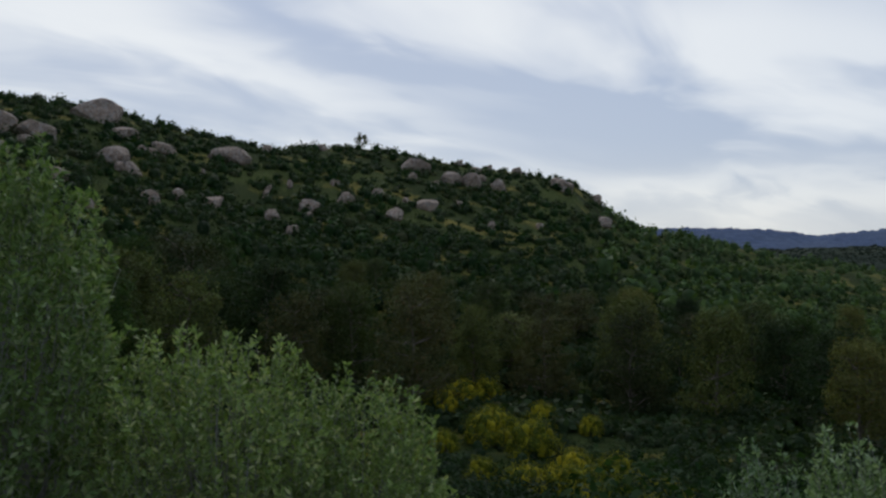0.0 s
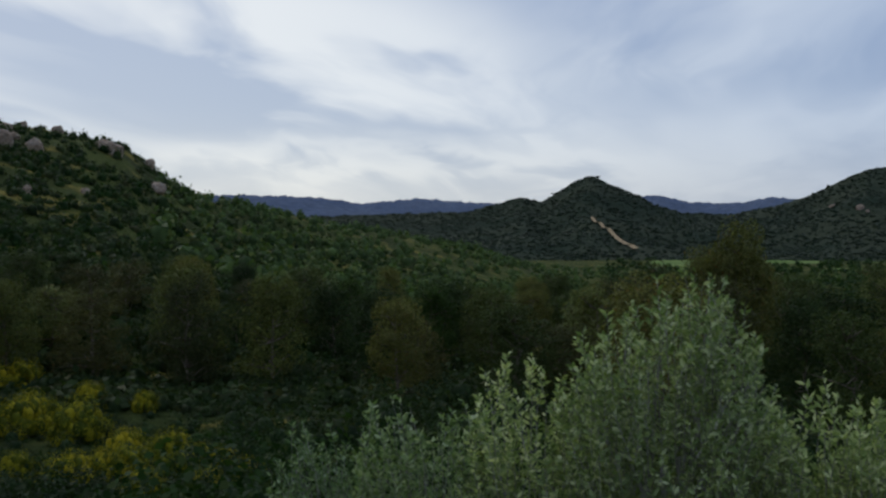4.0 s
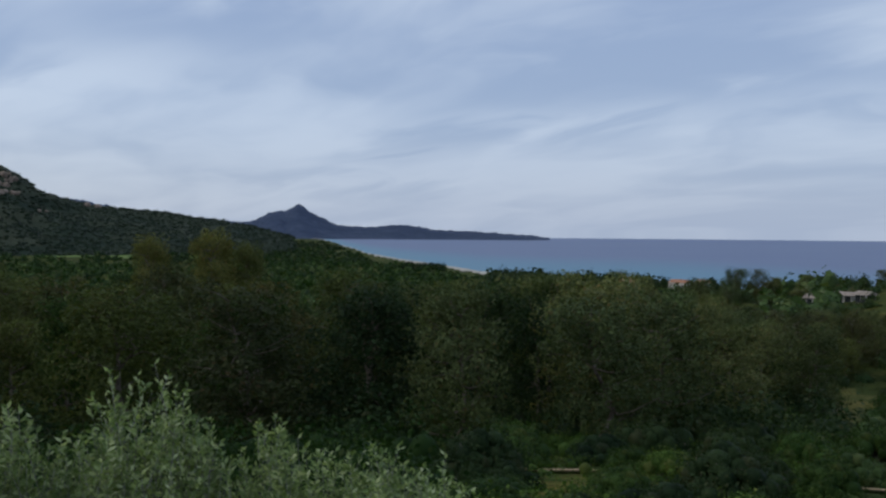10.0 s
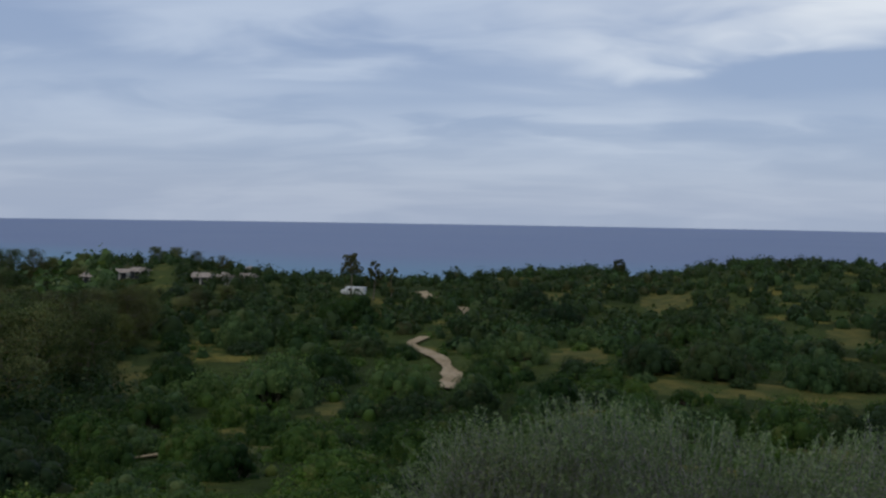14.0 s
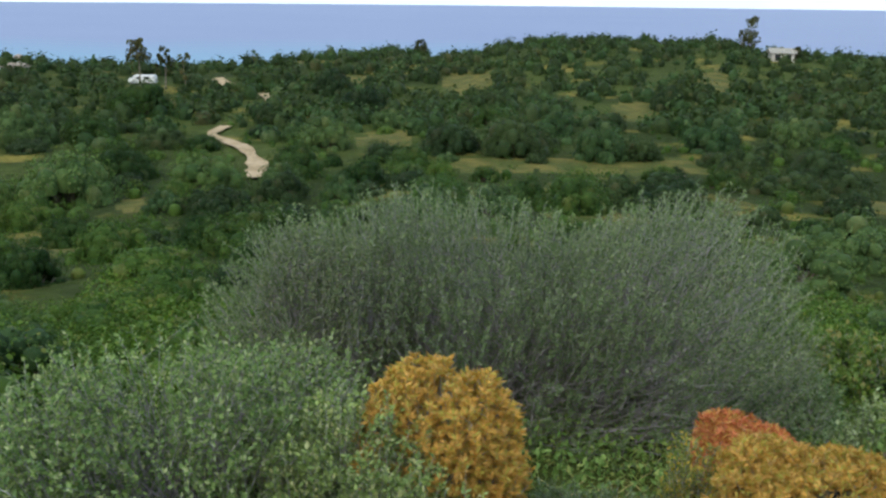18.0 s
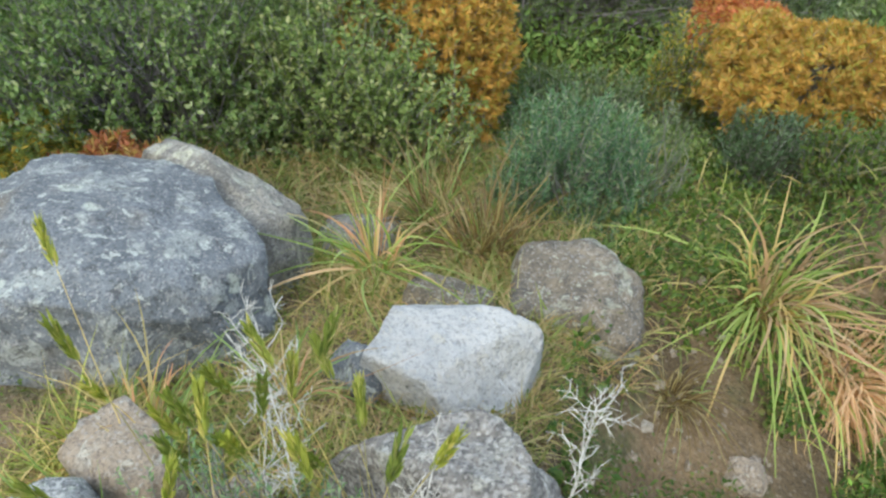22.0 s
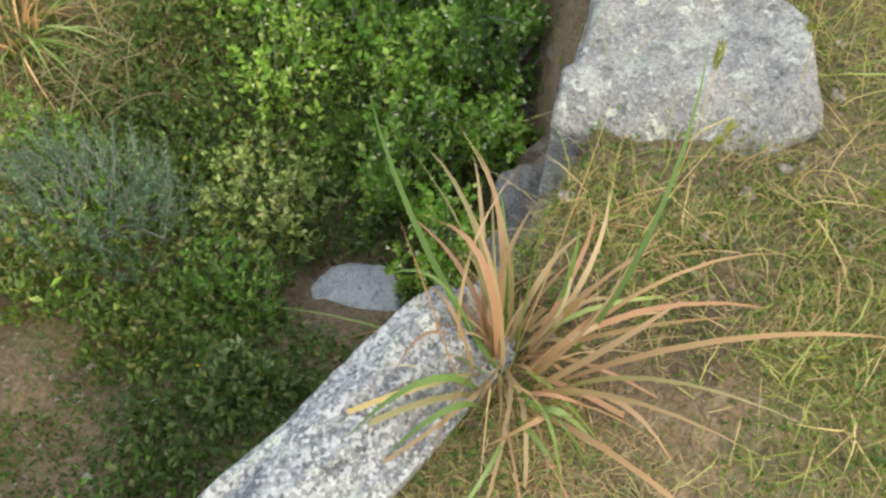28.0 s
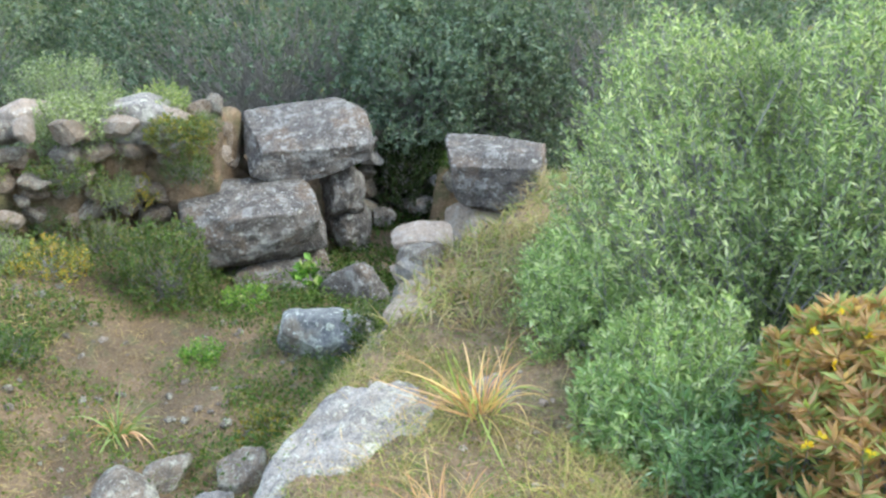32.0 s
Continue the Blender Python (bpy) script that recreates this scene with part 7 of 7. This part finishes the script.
def hill_boulder(az, el, w, h, seed, label="weathered granite boulder on the scrubby hill"):
    x, y, r = on_hill(az, el)
    size = (w * r / 1484, w * r / 1484 * 0.8, h * r / 1484)
    rock("hill_boulder", x, y, land_at(x, y) + size[2] * 0.45 + 0.7, (size[0], size[1], size[2] * 0.9 + 0.8), label, seed, "boulder", yaw=-az + (seed % 7) * 13, tilt=((seed % 5 - 2) * 9, (seed % 3 - 1) * 12), level=3, box=0.45, cuts=13, rough=0.1, group="boulders on the hill")


hill_boulder(-6.9, 9.4, 100, 52, 501, "huge flat-topped granite boulder on the hill's crest")
for k, (az, el, w, h) in enumerate([(-6.2, 6.6, 62, 44), (-13.2, 8.3, 75, 42), (-10.8, 8.0, 60, 34), (-4.1, 4.1, 36, 34), (-9.6, 5.3, 38, 26), (-5.2, 5.9, 34, 26), (-2.2, 4.3, 26, 34), (-0.2, 4.0, 40, 20),
                                    (6.1, 3.6, 36, 40), (8.6, 4.4, 34, 26), (1.0, 7.0, 70, 36), (13.3, 6.6, 60, 30), (15.8, 5.8, 40, 36), (17.2, 5.6, 44, 40), (23.2, 5.4, 62, 32), (-14.6, 5.7, 46, 40), (-13.0, 6.8, 40, 30),
                                    (-3.3, 7.4, 44, 22), (-5.6, 8.2, 50, 24), (3.8, 3.2, 30, 22), (19.0, 5.4, 34, 24), (11.8, 3.4, 44, 22), (14.0, 4.0, 50, 26), (-8.0, 3.6, 30, 22), (5.0, 2.2, 26, 16), (26.0, 3.0, 36, 22)]):
    hill_boulder(az, el, w, h, 510 + k)
rngb = np.random.default_rng(540)
for k in range(32):
    hill_boulder(rngb.uniform(-15, 27), rngb.uniform(2.5, 8.0), rngb.uniform(10, 26), rngb.uniform(8, 20), 550 + k)


# ---- tracks, car, houses ----
def track(name, path, width, label, mat="track", lift=0.3):
    """A worn dirt track laid on the land."""
    p = np.array([polar(a, r) for a, r in path])
    run = np.concatenate([[0], np.cumsum(np.linalg.norm(np.diff(p, axis=0), axis=1))])
    s = np.arange(0, run[-1], 0.8)
    c = np.stack([np.interp(s, run, p[:, 0]), np.interp(s, run, p[:, 1])], 1)
    c = np.stack([np.convolve(np.pad(c[:, k], 6, "edge"), np.ones(5) / 5, "same")[6:-6] for k in range(2)], 1)
    d = unit(np.gradient(c, axis=0))
    nrm = np.stack([-d[:, 1], d[:, 0]], 1)
    cols = np.linspace(-0.5, 0.5, 7)
    w = width * (0.9 + 0.7 * waves(s / 3.5, s * 0 + len(path), 3))
    q = c[:, None] + nrm[:, None] * (cols[None, :, None] * w[:, None, None])
    z = land(q[..., 0], q[..., 1]) + lift - 0.05 * (np.abs(np.abs(cols) - 0.25) < 0.1)[None]
    n, m = z.shape
    i, j = np.meshgrid(np.arange(n - 1), np.arange(m - 1), indexing="ij")
    f = np.stack([i * m + j, i * m + j + 1, (i + 1) * m + j + 1, (i + 1) * m + j], -1).reshape(-1, 4)
    me = mesh_from(name, np.concatenate([q, z[..., None]], -1), f, [M[mat]], None, True)
    return tagged(new(name, me), label, "track", kind="structure")


track("road", [(148.8, 64), (148.7, 70), (148.4, 77), (147.7, 85), (146.7, 90), (145.6, 97), (145.7, 100), (146.8, 106)], 1.8, "pale winding dirt track between bushes")
track("road", [(149.5, 120), (149.8, 126), (149.1, 139.8)], 1.5, "pale stretch of a dirt track on the ridge")
track("road", [(147.4, 147), (146.8, 156), (146.2, 166)], 2.2, "pale stretch of a dirt track near the crest")
track("road", [(126.3, 30.8), (129.5, 31.5), (132.3, 33.5), (134.8, 37.5)], 0.7, "narrow pale footpath in the scrub", lift=0.12)
track("road", [(106, 27), (109.8, 27.5), (113, 29.5)], 0.9, "narrow bare footpath on the slope", lift=0.12)


def box_mesh(name, size, mat, bevel=0.0):
    bm = bmesh.new()
    bmesh.ops.create_cube(bm, size=1.0)
    bmesh.ops.scale(bm, vec=size, verts=bm.verts)
    if bevel:
        bmesh.ops.bevel(bm, geom=bm.edges[:], offset=bevel, segments=2, affect="EDGES")
    me = bpy.data.meshes.new(name)
    bm.to_mesh(me)
    bm.free()
    me.materials.append(M[mat])
    return me


def put(name, me, parent, x, y, z, rx=0, ry=0, rz=0, label=""):
    ob = part(name, me, parent, label)
    ob.matrix_basis = pose(x, y, z, rx, ry, rz)
    return ob


def camper(az, r, yaw):
    x, y = polar(az, r)
    ob = thing("camper_van", x, y, land_at(x, y), "white camper van parked by the track", "van", "", yaw)
    ob.scale = (0.82, 0.82, 0.82)
    put("body", box_mesh("body", (4.6, 2.0, 1.7), "white_paint", 0.18), ob, -0.2, 0, 1.25)
    put("cab", box_mesh("cab", (1.3, 1.9, 1.0), "white_paint", 0.2), ob, 2.5, 0, 0.95)
    put("windscreen", box_mesh("windscreen", (0.08, 1.6, 0.6), "dark_glass", 0.02), ob, 2.3, 0, 1.75, 0, -25, 0)
    for s in (-1, 1):
        put("window", box_mesh("window", (1.1, 0.05, 0.55), "dark_glass", 0.01), ob, -0.9, s * 1.0, 1.55)
        put("window", box_mesh("window", (0.8, 0.05, 0.5), "dark_glass", 0.01), ob, 1.0, s * 1.0, 1.55)
        for wx in (-1.5, 1.9):
            v, f = tube([(0, -0.11, 0), (0, 0.11, 0)], [0.33, 0.33], 14)
            wheel = put("wheel", mesh_from("wheel", v, f, [M["rubber"]], None, True), ob, wx, s * 0.9, 0.33)
            v, f = tube([(0, -0.12, 0), (0, 0.12, 0)], [0.19, 0.19], 12)
            put("rim", mesh_from("rim", v, f, [M["white_paint"]], None, True), wheel, 0, 0, 0)
    return ob


camper(141.8, 158, 20)


def house(az, r, w, d, h, yaw, label, roof="tile_roof", lift=0.0, group="houses by the shore"):
    x, y = polar(az, r)
    ob = thing("house", x, y, land_at(x, y) + lift, label, "house", group, yaw)
    put("wall", box_mesh("wall", (w, d, h + 2), "plaster"), ob, 0, 0, h / 2 - 1)
    bm = bmesh.new()
    e = 0.5
    v = [bm.verts.new(c) for c in ((-w / 2 - e, -d / 2 - e, 0), (w / 2 + e, -d / 2 - e, 0), (w / 2 + e, d / 2 + e, 0), (-w / 2 - e, d / 2 + e, 0), (-w / 2 - e, 0, d * 0.28), (w / 2 + e, 0, d * 0.28))]
    for f in ((0, 1, 5, 4), (2, 3, 4, 5), (0, 4, 3), (1, 2, 5), (3, 2, 1, 0)):
        bm.faces.new([v[i] for i in f])
    me = bpy.data.meshes.new("roof")
    bm.to_mesh(me)
    bm.free()
    me.materials.append(M[roof])
    put("roof", me, ob, 0, 0, h + 0.01)
    for k in range(max(2, int(w / 3))):
        wx = -w / 2 + (k + 0.5) * w / max(2, int(w / 3))
        for s in (-1, 1):
            put("window", box_mesh("window", (1.0, 0.12, 1.3), "dark_glass"), ob, wx, s * (d / 2 + 0.02), h * 0.55)
    return ob


rngh = np.random.default_rng(601)
for az, r in ((113.6, 640), (116.9, 650), (118.3, 660)):
    house(az, r, rngh.uniform(9, 15), rngh.uniform(7, 9), rngh.uniform(3.5, 6), rngh.uniform(-30, 30), "small pale house with a tiled roof among trees", lift=0.3)
for az, r in ((120.6, 226), (125.2, 168), (126.8, 166), (127.9, 162), (131.8, 152), (133.2, 156), (134.7, 162), (134.9, 200)):
    house(az, r, rngh.uniform(2.2, 3.2), rngh.uniform(2.2, 2.8), rngh.uniform(1.6, 2.1), rngh.uniform(-40, 40), "small pale cottage among the trees", "pale_roof", lift=-0.5, group="cottages behind the wood")
house(182.6, 194, 4.5, 3.5, 2.0, 10, "small white-walled cottage on the scrub ridge", "granite", lift=-0.3, group="")


# trees standing against the sea
def lone_tree(az, r, el, w, seed, label, bole=0.45, clumps=26, mat="eucalypt"):
    x, y = polar(az, r)
    z = land_at(x, y)
    h = max(3.0, (r * math.tan(radians(el)) - z) / 0.98)
    ob = thing("lone_tree", x, y, z - 0.2, label, "tree", "lone trees on the ridge")
    t, c = tree_meshes(seed, h, w, mat, clumps, 44, 0.42, bole)
    part("trunk", t, ob), part("crown", c, ob)


lone_tree(141.5, 150, -2.55, 2.3, 701, "slender dark tree standing against the sea")
lone_tree(143.0, 152, -3.05, 1.8, 702, "small dark tree standing against the sea", clumps=18)
lone_tree(144.3, 152, -3.45, 1.7, 703, "thin bare-branched tree against the sea", clumps=8)
lone_tree(180.7, 196, -1.05, 2.8, 704, "dark pine-like tree on the scrub ridge", 0.2, 30)
lone_tree(159.7, 198, -2.75, 2.0, 705, "small dark tree on the scrub ridge", 0.3)
lone_tree(183.5, 194, -2.85, 1.4, 706, "small dark tree beside a cottage", 0.3, 16)
lone_tree(9.6, 222, 9.0, 3.0, 707, "wind-bent tree on the hill's crest", 0.5, 12)


# ---- barley stalks close to the lookout ----
def barley(x, y, z, height, lean_az, lean, seed, head=1.0):
    rng = np.random.default_rng(seed)
    ob = thing("barley_stalk", x, y, z, "thin wild barley stalk with a drooping green head", "grass stalk", "wild barley stalks")
    dx, dy = math.sin(radians(lean_az)), math.cos(radians(lean_az))
    t = np.linspace(0, 1, 7)
    p = np.stack([dx * lean * t ** 2, dy * lean * t ** 2, height * t * (1 - 0.1 * t)], 1)
    part("stem", mesh_from("stem", *tube(p, np.linspace(0.0016, 0.0009, 7), 4), [M["grass"]]), ob)
    d = unit(p[-1] - p[-2])
    n = 60
    s = rng.random(n)
    base = p[-1] + d * (s * 0.09 * head)[:, None]
    perp = unit(np.cross(np.repeat(d[None], n, 0), rng.normal(size=(n, 3))))
    q = leaf_soup(rng, base + perp * 0.003, unit(d[None] + perp * 0.28), 0.035 * head * rng.uniform(0.7, 1.3, n), np.full(n, 0.007 * head))
    part("seed_head", mesh_from("seed_head", q, soup_faces(q), [M["barley"]]), ob, "green bristly seed head")["kind"] = "stuff"
    return ob


rngs = np.random.default_rng(801)
for k in range(44):
    bx, by = rngs.uniform(0.45, 1.15), rngs.uniform(-0.95, -0.35)
    barley(bx, by, land_at(bx, by), rngs.uniform(0.35, 0.62), rngs.uniform(0, 360), rngs.uniform(0.05, 0.2), 810 + k)
for k in range(22):
    bx, by = rngs.uniform(-2.2, -0.9), rngs.uniform(-0.05, 1.0)
    barley(bx, by, land_at(bx, by), rngs.uniform(0.2, 0.36), rngs.uniform(0, 360), rngs.uniform(0.05, 0.16), 850 + k, 0.55)


def dead_twig(x, y, z, size, seed, az):
    """A bleached branching dead stem."""
    rng = np.random.default_rng(seed)
    ob = thing("dead_stem", x, y, z, "bleached dead branching stem between stones", "dead stem", "bleached dead stems")
    d = np.array([math.sin(radians(az)), math.cos(radians(az)), 0.9])
    main = bent(rng, (0, 0, 0), unit(d[None])[0] * size, 8, 0.08)
    part("main_stem", mesh_from("main_stem", *tube(main, np.linspace(0.0026, 0.001, 8), 5), [M["deadwood"]]), ob)
    pieces = []
    for k in range(18):
        i = rng.integers(2, 8)
        w = unit((unit(d) + rng.normal(size=3) * 0.8)[None])[0]
        b = bent(rng, main[i], main[i] + w * size * rng.uniform(0.15, 0.4), 5, 0.1)
        part("twig", mesh_from("twig", *tube(b, np.linspace(0.0013, 0.0007, 5), 4), [M["deadwood"]]), ob)
        for s in range(8):
            j = rng.integers(1, 5)
            u = unit((w + rng.normal(size=3))[None])[0]
            pieces.append(tube([b[j], b[j] + u * 0.03], [0.001, 0.0006], 4))
    part("thorny_spray", mesh_from("thorny_spray", *joined(*pieces), [M["deadwood"]]), ob, "short bleached thorns")["kind"] = "stuff"


dead_twig(0.26, -0.98, -1.72, 0.36, 901, 195)
dead_twig(0.68, -0.84, -1.62, 0.4, 902, 140)
dead_twig(0.46, -0.76, -1.58, 0.26, 903, 180)
dead_twig(0.78, -0.8, -1.6, 0.34, 904, 160)


# ---- marks on the far hills ----
def hill_scar():
    """A straight pale road cut up the nearer cone."""
    pts = [range_point("backdrop_hills", 55.0 + 3.2 * t, 1.0 - 2.3 * t ** 0.9, 16.0) for t in np.linspace(0, 1, 12)]
    vs = []
    for k, p in enumerate(pts):
        w = 2.4 + 2.4 * k / 11
        s = Vector((p.y, -p.x, 0)).normalized() * w
        vs += [p - s, p + s + Vector((0, 0, 0.5))]
    f = [[2 * k, 2 * k + 1, 2 * k + 3, 2 * k + 2] for k in range(11)]
    tagged(new("road", mesh_from("road", [v[:] for v in vs], f, [M["track"]])), "pale straight road cut up a far hill", "road", kind="structure")


def far_wood(name, seed, count, low, high):
    """Trees over the far hills, as small mounds."""
    rng = np.random.default_rng(seed)
    a, x, y, z = RANGES["backdrop_hills"]
    i, j, u = rng.integers(1, x.shape[0] - 1, count), rng.integers(0, x.shape[1], count), rng.random((count, 1))
    c = np.stack([x[i, j], y[i, j], z[i, j]], 1) * (1 - u) + np.stack([x[i + 1, j], y[i + 1, j], z[i + 1, j]], 1) * u + rng.normal(size=(count, 3)) * [3, 3, 0]
    s = rng.uniform(low, high, count)[:, None] * [1.2, 1.2, 0.6] * rng.uniform(0.7, 1.2, (count, 3))
    v, f = domes(c, s, 6, -0.7)
    v = v + rng.normal(size=v.shape) * 0.3
    tone = rng.uniform(-0.4, 0.35, count)
    me = toned(mesh_from(name, v, f, [M["far_tree"]]), np.repeat(tone, 18))
    tagged(new(name, me), "dark trees and scrub over the far cone-shaped hills", "wood", kind="stuff")


far_wood("far_wood", 970, 14000, 1.6, 4.2)
hill_scar()
rngf = np.random.default_rng(950)
for k in range(26):
    fa, fe = rngf.normal(73.6, 0.4), rngf.normal(2.5, 0.35)
    if k > 17:
        fa, fe = rngf.uniform(69, 79), rngf.uniform(0.2, 1.6)
    p = range_point("backdrop_hills", fa, fe, 8)
    s = rngf.uniform(7, 20)
    rock("far_outcrop", p.x, p.y, p.z + s * 0.35, (s, s * 0.7, s * rngf.uniform(0.5, 0.9)), "pale pinkish rock outcrop on a far hill", 960 + k, "outcrop", yaw=rngf.uniform(0, 180), level=2, rough=0.1, group="outcrops on the far hill", category="rock")
